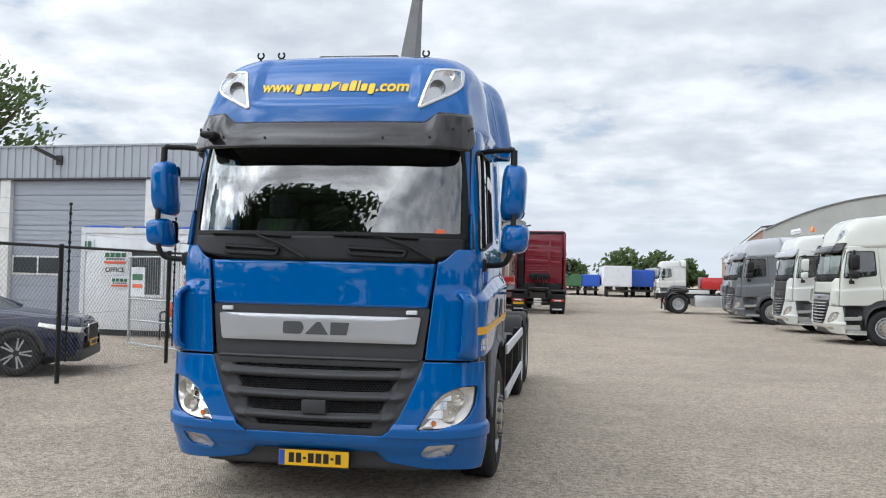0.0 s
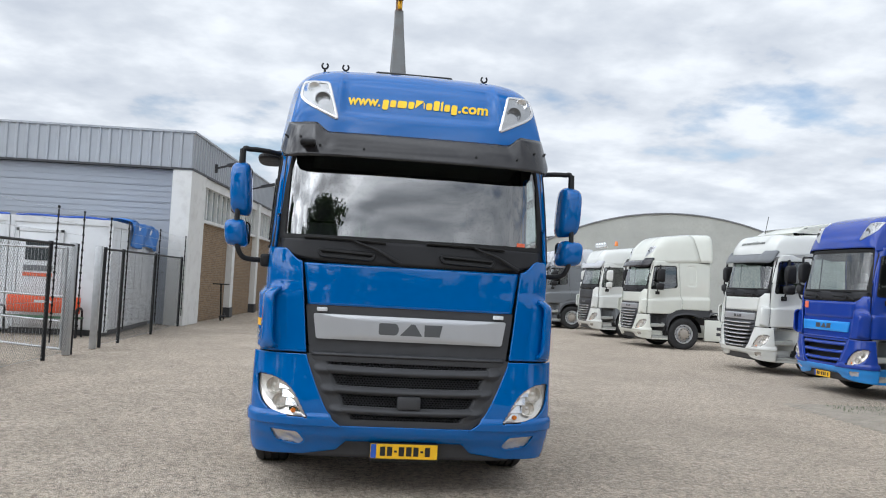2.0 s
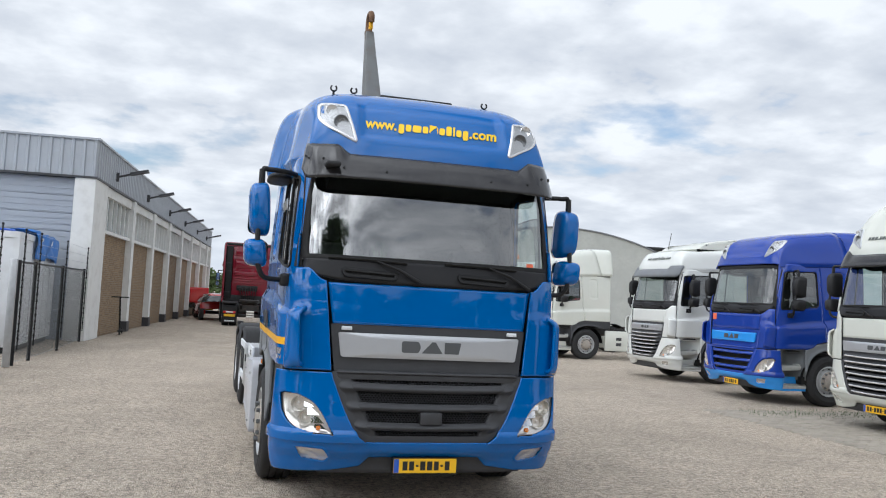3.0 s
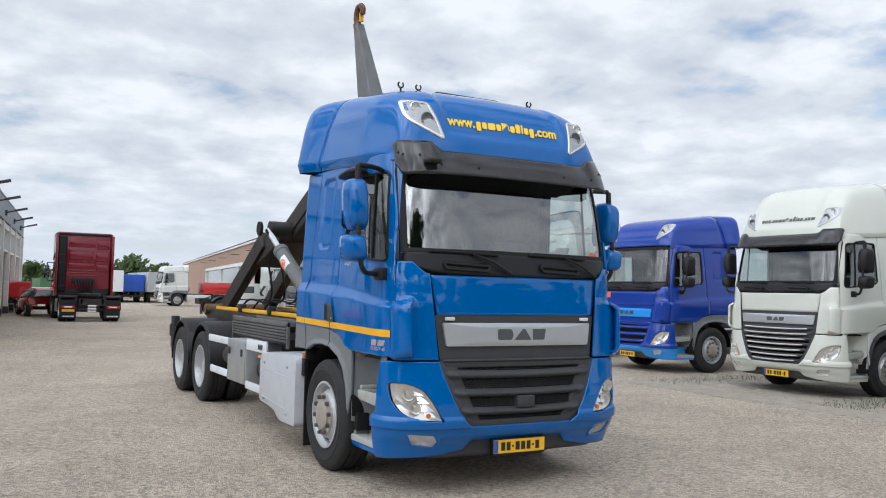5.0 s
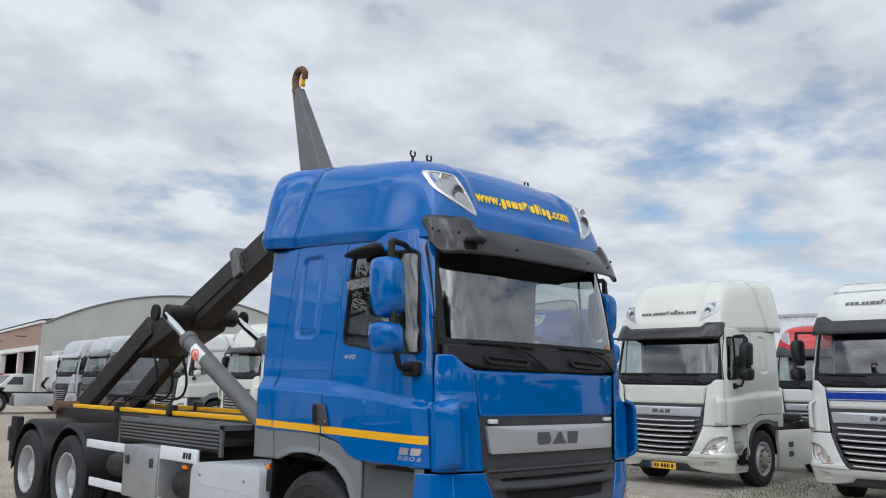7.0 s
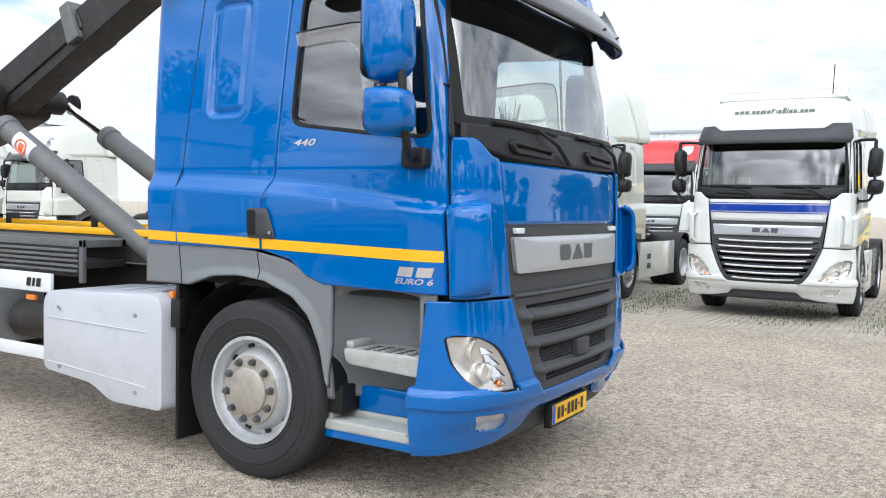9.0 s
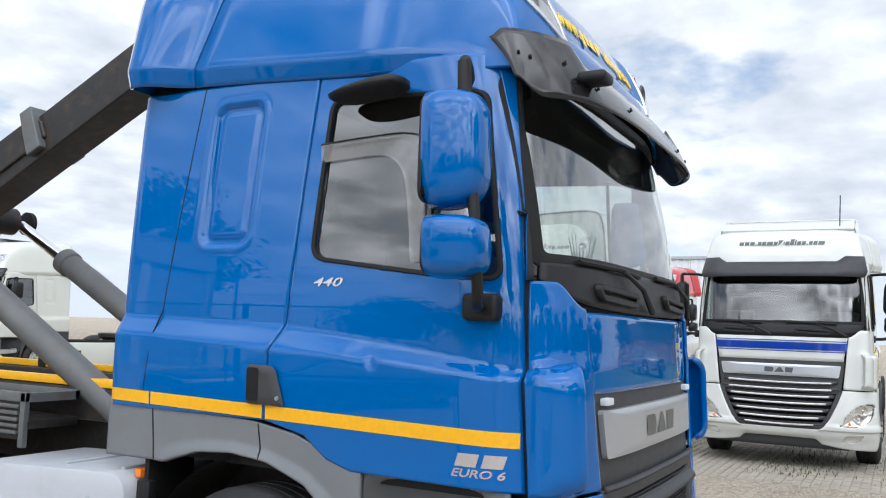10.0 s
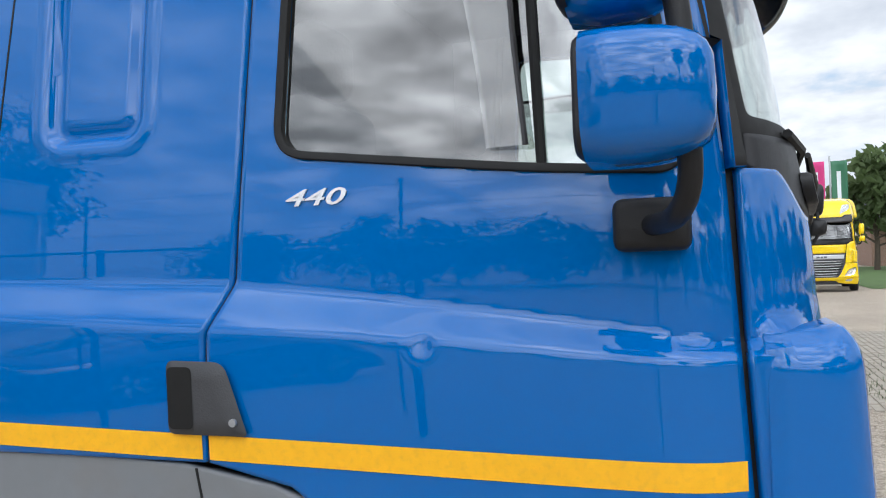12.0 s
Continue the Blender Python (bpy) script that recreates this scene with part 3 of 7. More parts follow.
def mirror(parent, sgn, paintname, q):
    """The two stacked mirrors with their bent arm, on one side of the cab."""
    n = 14 if q < 2 else 8

    def pod(cx, cy, cz, hx, hy, hz, taper):
        verts, faces = [], []
        us, vs = lin(-math.pi / 2, math.pi / 2, n), lin(0, 2 * math.pi, 2 * n)
        for u in us:
            for v in vs[:-1]:
                def se(a, e):
                    return math.copysign(abs(a) ** e, a)
                x, y, z = se(math.cos(u), 0.45) * se(math.cos(v), 0.5), se(math.sin(u), 0.8), se(math.cos(u), 0.45) * se(math.sin(v), 0.5)
                k = 1 + taper * z
                verts.append((cx + sgn * hx * x * k + sgn * 0.012 * z, cy + hy * min(y, 0.31), cz + hz * z * (1 - 0.06 * x)))
        m = 2 * n
        for i in range(n):
            for j in range(m):
                faces.append((i * m + j, i * m + (j + 1) % m, (i + 1) * m + (j + 1) % m, (i + 1) * m + j))
        return verts, faces
    e = empty("mirror_pair", parent)
    part("upper_housing", pod(sgn * 1.398, 0.405, 2.338, 0.086 if sgn < 0 else 0.097, 0.17, 0.215, -0.02), paintname, e, angle=80)
    part("lower_housing", pod(sgn * 1.413, 0.380, 1.982, 0.09 if sgn < 0 else 0.106, 0.16, 0.112, -0.03), paintname, e, angle=80)
    for cz, hx, hz, yg in ((2.335, 0.068, 0.185, 0.455), (1.982, 0.08, 0.09, 0.427)):
        pl = rpoly([(-hx, -hz), (hx, -hz), (hx, hz), (-hx, hz)], 0.04)
        part("mirror_glass", fill(pl, lambda a, b, l, cz=cz, yg=yg: (sgn * 1.40 + a, yg + 0.004 + l, cz + b), 1), "chrome", e)
        part("mirror_rim", band(pl, lambda a, b, l, cz=cz, yg=yg: (sgn * 1.40 + a, yg + l, cz + b), 0.0, 0.012, 0.014), "black", e)
    arm = curve3([(sgn * 1.08, 0.50, 2.645), (sgn * 1.19, 0.42, 2.66), (sgn * 1.34, 0.355, 2.66), (sgn * 1.395, 0.335, 2.63), (sgn * 1.402, 0.30, 2.3), (sgn * 1.405, 0.275, 2.10), (sgn * 1.40, 0.268, 1.95), (sgn * 1.375, 0.268, 1.84), (sgn * 1.325, 0.295, 1.785), (sgn * 1.20, 0.345, 1.775)], 6)
    part("mirror_arm", tube(arm, 0.021, 10), "black", e)
    part("arm_clamp", tube([(sgn * 1.398, 0.330, 2.53), (sgn * 1.398, 0.336, 2.655)], [0.027, 0.025], 12), "black", e)
    if sgn > 0:
        e.location = (-0.03, 0.15, 0)
    part("mirror_foot", box((sgn * 1.13, 0.275, 1.725, sgn * 1.205, 0.42, 1.828), bevel=0.02, seg=3), "black", e)
    return e


def cab(root, S):
    """A forward-control cab with its nose at y = 0, built into root."""
    q, pt = S.get("q", 1.0), S["paint"]
    low = S.get("low", pt)
    rise = S.get("rise", 0.0)
    st = lambda n: max(3, int(n / q))
    # bonnet flap
    part("bonnet_flap", grid(lambda a, z: cab_front(a * lerp(0.80, 0.85, (z - 1.455) / 0.32), z), lin(-1, 1, st(60)), lin(1.455, 1.775, st(16))), S.get("flap", pt), root, solid=0.02)
    # front corners beside the grille and bonnet flap, with their air scoops
    for sg in (-1, 1):
        def corner(s, z, sg=sg):
            xin = lerp(0.79, 0.86, (z - 1.09) / 0.70)
            yout = table([(1.09, 0.165), (1.9, 0.205)], z)
            zz = z + 0.095 * sstep(0.0, 0.55, s) * sstep(1.5, 1.79, z)
            bul = 0.03 * sstep(0.30, 0.55, s) * sstep(0.995, 0.8, s) * sstep(1.58, 1.52, z)
            return cab_corner(s, zz, xin, yout, 0.002 + bul, sg)
        part("front_corner_panel", grid(corner, lin(0, 1, st(44)), lin(1.09, 1.785, st(56)), flip=sg > 0), pt, root, solid=0.02)

        def vane(s, z, sg=sg):
            k = sstep(0.93, 0.42, s)
            top = 1.555 - 0.02 * (s - 0.4)
            zz = lerp(1.105 + 0.03 * k, top, z)
            dome = (1 - abs(2 * z - 1) ** 9) ** 0.6 if abs(2 * z - 1) < 1 else 0.0
            return cab_corner(s, zz, lerp(0.79, 0.86, (zz - 1.09) / 0.70), 0.175, 0.008 + 0.085 * k * (0.35 + 0.65 * dome) + 0.02 * sstep(0.95, 0.8, s), sg)
        part("air_vane", grid(vane, lin(0.40, 0.93, st(24)), lin(0, 1, st(30)), flip=sg > 0), pt, root, solid=0.03)
        # windscreen pillar
        part("windscreen_pillar", grid(lambda s, z, sg=sg: cab_corner(s, z, table([(1.8, 1.075), (2.8, 1.035)], z), table([(1.8, 0.205), (2.2, 0.235), (2.8, 0.325)], z), 0.002, sg), lin(0, 1, st(14)), lin(1.882, 2.80, st(40)), flip=sg > 0), pt, root, solid=0.03, inner="interior")
    # black cowl below the windscreen
    part("cowl_panel", grid(lambda a, v: cab_front(a * lerp(0.955, 0.945, v) * 1.10, lerp(1.785 + 0.03 * abs(a) ** 3 + 0.075 * abs(a) ** 10, 1.965 - 0.008 * a * a, v), 0.006), lin(-1, 1, st(60)), lin(0, 1, st(8))), "cowl", root, solid=0.02)
    ws = [(-1.045, 1.965), (1.045, 1.965), (1.03, 2.70), (0.9, 2.74), (-0.9, 2.74), (-1.03, 2.70)]
    w = part("windscreen", grid(lambda a, z: cab_front(a * lerp(1.055, 1.035, (z - 1.95) / 0.8), z, -0.012), lin(-1, 1, st(48)), lin(1.95, 2.78, st(20))), "glass" if q < 2 else "dimglass", root)
    w.visible_shadow = False
    part("windscreen_seal", band(resample(rpoly(ws, 0.06), 0.05), lambda a, b, l: cab_front(a, b, l - 0.01), 0.03, 0.035, 0.012), "rubber", root)
    for cx in (-0.53, 0.42):
        wp = empty("wiper", root)
        piv, tip = (cx + 0.42, 1.80), (cx + 0.05, 1.955)
        part("wiper_arm", tube([cab_front(*piv, 0.03), cab_front(lerp(piv[0], tip[0], 0.5), lerp(piv[1], tip[1], 0.62), 0.05), cab_front(tip[0], tip[1] + 0.005, 0.035)], [0.016, 0.012, 0.008], 8), "black", wp)
        part("wiper_blade", tube([cab_front(cx - 0.33, 1.972, 0.015), cab_front(cx, 1.968, 0.022), cab_front(cx + 0.3, 1.955, 0.02)], 0.011, 6), "rubber", wp)
        hp = rpoly([(cx - 0.20, 1.835), (cx + 0.2, 1.82), (cx + 0.22, 1.865), (cx - 0.22, 1.885)], 0.03)
        part("cowl_grip", band(hp, lambda a, b, l: cab_front(a, b, l + 0.012), 0.016, 0.012, 0.022), "black", root)
        # no hollow here: a black patch in the grip paints its shade
        part("cowl_recess", fill(hp, lambda a, b, l: cab_front(a, b, l + 0.009), 2), "rubber", root)
    fog_out = rpoly([(-1.045, 0.508), (-0.82, 0.495), (-0.762, 0.42), (-0.80, 0.384), (-0.985, 0.405)], 0.025)
    # doors
    for sg in (-1, 1):
        def fseam(z):
            return table([(1.1, 0.175), (1.9, 0.215), (2.2, 0.245), (2.8, 0.335)], z)

        def rseam(z):
            return table([(1.1, 1.340), (1.57, 1.330), (1.69, 1.278), (2.8, 1.19)], z)
        win = rpoly([(1.165, 1.972), (1.115, 2.665), (0.39, 2.635), (0.285, 1.882), (0.56, 1.899)], [0.07, 0.06, 0.05, 0.06, 0.3], 6)

        def dfn(s, z, sg=sg):
            zb = table([(0.0, 1.105), (0.2, 1.11), (0.62, 1.115), (0.72, 1.15), (0.82, 1.235), (1.0, 1.28)], s)
            zz = lerp(zb, 2.80, (z - 1.1) / 1.70)
            y = lerp(fseam(zz) - 0.003, rseam(zz) - 0.005, s)
            d = 0.0
            return cab_side(y, zz, d, sg)

        def keep(s, z, dfn=dfn):
            p = dfn(s, z)
            return not inside(win, p.y, p.z)
        d = part("door", grid(dfn, lin(0, 1, st(90)), lin(1.1, 2.80, st(150)), keep, flip=sg < 0), pt, root, solid=0.03, inner="interior")
        part("door_gasket", tube([cab_side(fseam(z) - 0.004, z, -0.03, sg) for z in lin(1.10, 2.79, 30)], 0.02, 6), "rubber", d)
        part("door_gasket", tube([cab_side(rseam(z), z, -0.03, sg) for z in lin(1.28, 2.79, 30)], 0.02, 6), "rubber", d)
        wr = resample(win, 0.04)
        sf = lambda a, b, l, sg=sg: cab_side(a, b, l, sg)
        part("window_seal", band(wr, sf, 0.011, 0.008, 0.008, flip=sg > 0), "rubber", d)
        g = part("door_window", fill(wr, lambda a, b, l, sg=sg: cab_side(a, b, l - 0.012, sg), 5, flip=sg > 0), "sideglass", d)
        g.visible_shadow = False
        part("window_divider", tube([cab_side(0.562, 1.910, -0.004, sg), cab_side(0.578, 2.27, -0.006, sg), cab_side(0.593, 2.635, -0.004, sg)], 0.011, 8), "rubber", d)
        if q < 2:
            edge = curve3([(1.145, 2.46), (0.91, 2.475), (0.71, 2.475), (0.635, 2.42), (0.61, 2.16), (0.59, 1.95)], 6)
            inner = curve3([(1.145, 2.385), (0.92, 2.40), (0.81, 2.39), (0.735, 2.32), (0.70, 2.16), (0.675, 1.95)], 6)
            wd = part("wind_deflector", grid(lambda i, w, sg=sg: cab_side(lerp(edge[i][0], inner[i][0], w), lerp(edge[i][1], inner[i][1], w), 0.022 - 0.016 * w, sg), list(range(len(edge))), lin(0, 1, 4)), "deflector", d, "clear plastic wind deflector")
            wd.visible_shadow = False
            part("wind_deflector_edge", tube([cab_side(e_[0], e_[1], 0.016, sg) for e_ in edge], 0.007, 6), "smoke", d)
            hp = rpoly([(1.425, 1.345), (1.425, 1.513), (1.275, 1.51), (1.220, 1.345)], [0.02, 0.02, 0.03, 0.015])
            part("door_handle", fill(hp, lambda a, b, l, sg=sg: cab_side(a, b, l, sg), 4, depth=lambda t: 0.014 + 0.012 * min(1, t * 6), flip=sg > 0), "dark", d)
            # flat black patch on the handle, paints the shade of its hollow
            part("handle_recess", fill(rpoly([(1.415, 1.36), (1.415, 1.50), (1.350, 1.50), (1.350, 1.36)], 0.015), lambda a, b, l, sg=sg: cab_side(a, b, l + 0.0275, sg), 2, flip=sg > 0), "rubber", d)
            part("lock", tube([cab_side(1.248, 1.378, 0.024, sg), cab_side(1.248, 1.378, 0.031, sg)], 0.009, 12), "zinc", d)
            glyphs(letters("440", 0.052, lambda a, b, l, sg=sg: cab_side(1.075 + sg * a, 1.868 + b, l, sg), 0.005, 0.3, 1.85, 0.010), "output_badge", "badge2", d, "bright metal figure")
            fb = lambda a, b, l, sg=sg: cab_side(0.328 + sg * a, 1.213 + b, l, sg)
            glyphs(bars([0.085, 0.08], 0.02, 0.048, fb, 0.3, 0.004), "model_badge", "badge2", d)
            glyphs(letters("EURO 6", 0.042, lambda a, b, l, sg=sg: cab_side(0.340 + sg * a, 1.164 + b, l, sg), 0.003, 0.25, 1.45, 0.012), "emission_badge", "badge2", d)
        # sleeper wall and rear corner
        part("sleeper_wall", grid(lambda s, z, sg=sg: cab_side(lerp(rseam(z) + 0.005, 2.33, s), z, 0, sg), lin(0, 1, st(80)), lin(1.28, 2.80, st(120)), flip=sg < 0), pt, root, solid=0.03, inner="interior")
        part("panel_joint", tube([cab_side(lerp(1.866, 2.01, (2.83 - z) / 1.1), z, -0.0015, sg) for z in lin(2.83, 1.30, 14)], 0.004, 6), "rubber", root) if q < 2 else None
        # grey arch and lower side
        def arch(s, t, sg=sg):
            top = table([(0.175, 1.1), (0.80, 1.1), (1.02, 1.18), (1.18, 1.235), (1.4, 1.27), (2.29, 1.312)], s)
            bot = table([(0.84, 0.56), (0.86, 0.60), (0.9, 0.78), (0.98, 0.94), (1.1, 1.04), (1.3, 1.11), (1.5, 1.13), (1.7, 1.115), (1.87, 1.06), (1.90, 1.05), (2.29, 1.045)], s)
            z = lerp(bot, top, t)
            fl = 0.025 * sstep(0.35, 0.0, t) * sstep(2.0, 1.85, s) + 0.006
            return Vector((sg * (1.185 + fl - 0.02 * sstep(0.9, 0.6, s)), s, z))
        part("wheel_arch", grid(arch, lin(0.845, 2.285, st(90)), lin(0, 1, st(18)), flip=sg < 0), S.get("arch", "greyplastic"), root, solid=0.03)
        if q < 2:
            for ys in (1.372, 2.0):
                part("arch_joint", tube([arch(ys - 0.03 * (1 - k), k) + Vector((sg * 0.0005, 0, 0)) for k in lin(0.02, 0.99, 8)], 0.0035, 6), "rubber", root)
        if S.get("grille") == "xf" and S.get("arch"):
            part("arch_trim", grid(lambda s, t, sg=sg: arch(s, 0.42 * t) + Vector((sg * 0.006, 0, 0)), lin(0.85, 2.05, st(60)), lin(0, 1, 3), flip=sg < 0), "dark", root)
        stripe_on = S.get("stripe")
        if stripe_on:
            for y0, y1 in ((0.19, 1.328), (1.346, 2.005), (2.015, 2.28)):
                part("reflective_stripe", grid(lambda y, t, sg=sg: cab_side(y, lerp(1.265, 1.322, t) + 0.019 * (y - 0.19), 0.003, sg), lin(y0, y1, 24), lin(0, 1, 2), flip=sg < 0), "stripe", root)
        # steps behind the bumper corner
        part("step_well", grid(lambda s, z, sg=sg: Vector((sg * (1.155 - 0.27 * math.sin(math.pi * min(1, max(0, (s - 0.16) / 0.76))) ** 0.55 * sstep(1.105, 1.06, z)), lerp(0.22, 0.90, s), z)), lin(0, 1, st(30)), lin(0.50, 1.12, st(18)), flip=sg < 0), S.get("arch", "greyplastic"), root, solid=0.015)
        tray = prism(rpoly([(0.29, 0.785), (0.80, 0.785), (0.775, 0.70), (0.29, 0.675)], [0.01, 0.03, 0.03, 0.01]), sg * 0.86, sg * 1.15, bevel=0.012)
        part("upper_step", tray, "stepgrey", root)
        part("step_lip", box((sg * 0.84, 0.74, 0.785, sg * 1.13, 0.79, 0.82), (sg * 0.84, 0.30, 0.785, sg * 0.875, 0.74, 0.82), bevel=0.008), "stepgrey", root)
        ls = prism(rpoly([(0.37, 0.388), (0.93, 0.388), (0.92, 0.33), (0.37, 0.33)], 0.02), sg * 0.90, sg * 1.145, bevel=0.012)
        part("lower_step", ls, "stepgrey", root)
        part("step_lip", box((sg * 0.90, 0.88, 0.385, sg * 1.12, 0.925, 0.42), (sg * 0.975, 0.40, 0.385, sg * 1.0, 0.88, 0.42), bevel=0.008), "stepgrey", root)
        part("bumper_edge_seal", tube([(sg * 1.155, 0.30, z) for z in (0.40, 0.62)] + [(sg * 1.165, 0.268, z) for z in (0.70, 0.90, 1.06)], 0.016, 8), "rubber", root)
        part("corner_bracket", box((sg * 1.06, 0.285, 0.50, sg * 1.145, 0.325, 1.085), bevel=0.01), "greyplastic", root)
        part("arch_foot", box((sg * 0.98, 0.80, 0.42, sg * 1.14, 0.93, 0.575), bevel=0.012), "rubber", root)
        if q < 2:
            slots = []
            for i in range(5):
                for j in range(4):
                    slots.append((sg * (0.975 + 0.04 * j), 0.38 + 0.09 * i, 0.3852, sg * (0.997 + 0.04 * j), 0.43 + 0.09 * i, 0.3875))
                    slots.append((sg * (0.99 + 0.04 * j), 0.36 + 0.07 * i, 0.7852, sg * (1.01 + 0.04 * j), 0.40 + 0.07 * i, 0.7875))
            for sl in slots:
                part("tread_slot", box(sl), "dark", root)
        part("step_skirt", box((sg * 0.95, 0.36, 0.285, sg * 1.135, 0.92, 0.333), (sg * 0.95, 0.30, 0.42, sg * 0.995, 0.80, 0.56), bevel=0.008), low, root)
        # bumper corner
        def bump(s, z, sg=sg):
            xin = grille_edge(z) + 0.0
            lip = 0.022 * sstep(0.64, 0.60, z)
            yo = table([(0.3, 0.34), (0.64, 0.34), (0.66, 0.30), (1.06, 0.26)], z)
            return cab_corner(s, z, xin, yo, lip + 0.004, sg)
        hl = rpoly([(-1.15, 0.905), (-1.03, 0.905), (-0.905, 0.845), (-0.83, 0.74), (-0.752, 0.600), (-0.95, 0.612), (-1.06, 0.650), (-1.135, 0.75)], [0.025, 0.05, 0.06, 0.08, 0.012, 0.06, 0.06, 0.08])
        hl = [(-sg * x if sg > 0 else x, z) for x, z in hl]
        hl = [(abs(x) * sg, z) for x, z in hl]
        fo = [(abs(x) * sg, z) for x, z in fog_out]

        def keepb(s, z, bump=bump, hl=hl, fo=fo):
            p = bump(s, z)
            return not inside(hl, p.x, p.z) and not inside(fo, p.x, p.z)
        part("bumper_corner", grid(bump, lin(0, 1, st(96)), lin(0.545, 1.075, st(70)), keepb, flip=sg > 0), pt, root, solid=0.02)
        lf = lambda a, b, l: cab_front(a, b, l + 0.012)
        h = part("headlight", fill(resample(hl, 0.03), lf, 6, depth=lambda t: -0.010 - 0.035 * min(1, t * 2.5), flip=sg < 0), "reflector", root, "clear headlight with chrome reflectors")
        part("headlight_rim", band(resample(hl, 0.03), lf, 0.004, 0.003, 0.002), "rubber", h)
        part("headlight_lens", fill(resample(hl, 0.03), lf, 4, flip=sg < 0), "lens", h).visible_shadow = False
        for hx, hz, r in ((-1.02, 0.825, 0.06), (-0.97, 0.715, 0.055)):
            p = cab_front(sg * abs(hx), hz, -0.01)
            part("lamp_bowl", lathe([(r, 0.0), (r * 0.96, 0.012), (r * 0.7, 0.045), (r * 0.35, 0.06), (r * 0.3, 0.03), (0.0, 0.025)], 20, "y", tuple(p + Vector((0, -0.012, 0)))), "reflector", h)
        for k in range(4 if q < 2 else 0):
            za = 0.86 - 0.062 * k
            part("reflector_facet", grid(lambda a, t, za=za, k=k: cab_front(sg * (0.925 + 0.055 * a - 0.028 * k), za - 0.055 * t, -0.030 + 0.016 * t), lin(-1, 1, 6), [0, 1], flip=sg < 0), "chrome", h)
        part("turn_lamp", lathe([(0.0, -0.006), (0.016, -0.004), (0.020, 0.006)], 12, "y", tuple(cab_front(sg * 0.865, 0.645, -0.01))), "amber", h)
        part("daytime_lamp", fill([(abs(x) * sg, z) for x, z in rpoly([(-0.86, 0.632), (-0.80, 0.625), (-0.785, 0.612), (-0.865, 0.617)], 0.006)], lambda a, b, l: cab_front(a, b, l + 0.006), 2, flip=sg < 0), "drl" if S.get("lit") else "reflector", h)
        ff = lambda a, b, l: cab_front(a, b, l + 0.026)
        f = part("fog_lamp", fill(resample(fo, 0.03), ff, 4, depth=lambda t: -0.018 - 0.02 * t, flip=sg < 0), "reflector", root)
        part("fog_lamp_lens", fill(resample(fo, 0.03), ff, 3, flip=sg < 0), "lens", f).visible_shadow = False
        part("fog_lamp_rim", band(resample(fo, 0.03), ff, 0.006, 0.014, 0.006), low, f)
    # lower lip, one piece from corner to corner
    def lipf(u, v):
        sg, sa = (-1 if u < 0 else 1), max(1e-6, abs(u))
        x = abs(cab_corner(sa, 0.45, 0.0001, 0.34, 0, sg).x)
        lowz = table([(0, 0.425), (0.46, 0.42), (0.54, 0.35), (0.8, 0.31), (1.0, 0.30), (1.12, 0.295), (1.19, 0.29)], x)
        z = lerp(lowz, 0.548, v)
        return cab_corner(sa, z, 0.0001, 0.34, 0.028 - 0.03 * (1 - v) ** 4, sg)

    def keepl(u, v):
        p = lipf(u, v)
        return not any(inside([(abs(x) * k, z) for x, z in fog_out], p.x, p.z) for k in (-1, 1))
    part("bumper_lip", grid(lipf, [math.copysign(abs(a) ** 1.5, a) for a in lin(-1, 1, st(240))], lin(0, 1, st(34)), keepl), low, root, solid=0.02)
    part("lower_valance", grid(lambda x, z: cab_front(x, z, -0.02), lin(-0.85, 0.85, st(30)), lin(0.29, 0.46, st(5))), "dark", root, solid=0.02)
    # grille
    gs = S.get("grille", "cf")
    slat = S.get("slat", "dark")
    # added black sheet, its colour gives the gaps between slats their shade
    part("grille_backing", grid(lambda a, z: cab_front(a * (grille_edge(z) + 0.02), z, -0.11), lin(-1, 1, st(30)), lin(0.52, 1.10, st(16))), "rubber", root)
    frame_o = [(-grille_edge(z), z) for z in lin(1.08, 0.55, 10)] + [(grille_edge(z), z) for z in lin(0.55, 1.08, 10)]
    part("grille_frame", band(resample(frame_o, 0.05), lambda a, b, l: cab_front(a, b, l), 0.05, 0.006, 0.014), slat, root)
    rows = ((0.966, 0.034), (0.817, 0.033), (0.668, 0.032)) if gs == "cf" else ((1.165, 0.03), (1.075, 0.03), (0.985, 0.03), (0.89, 0.03), (0.795, 0.03), (0.70, 0.03), (0.61, 0.025))
    for z, hz in rows:
        def slatf(a, t, z=z, hz=hz):
            xx = a * (grille_edge(z) - 0.03)
            end = sstep(1.0, 0.86, abs(a))
            return cab_front(xx, z + hz * (t * 2 - 1) * (0.7 + 0.3 * end) + 0.012 * a * a, -0.02 + 0.062 * end * (0.55 + 0.45 * math.sin(math.pi * min(1, t * 1.15))))
        part("grille_slat", grid(slatf, lin(-1, 1, st(60)), lin(0, 1, 8)), slat, root, solid=0.03)
        if gs == "xf":
            part("slat_trim", tube([cab_front(a * (grille_edge(z) - 0.13), z - 0.012 + 0.012 * a * a, 0.052) for a in lin(-1, 1, st(30))], 0.014, 6), "badge2", root)
    part("grille_lip", grid(lambda a, t: cab_front(a * 0.75, lerp(1.068, 1.10, t), 0.012 + 0.016 * math.sin(math.pi * t)), lin(-1, 1, st(40)), lin(0, 1, 4)), slat, root, solid=0.02)
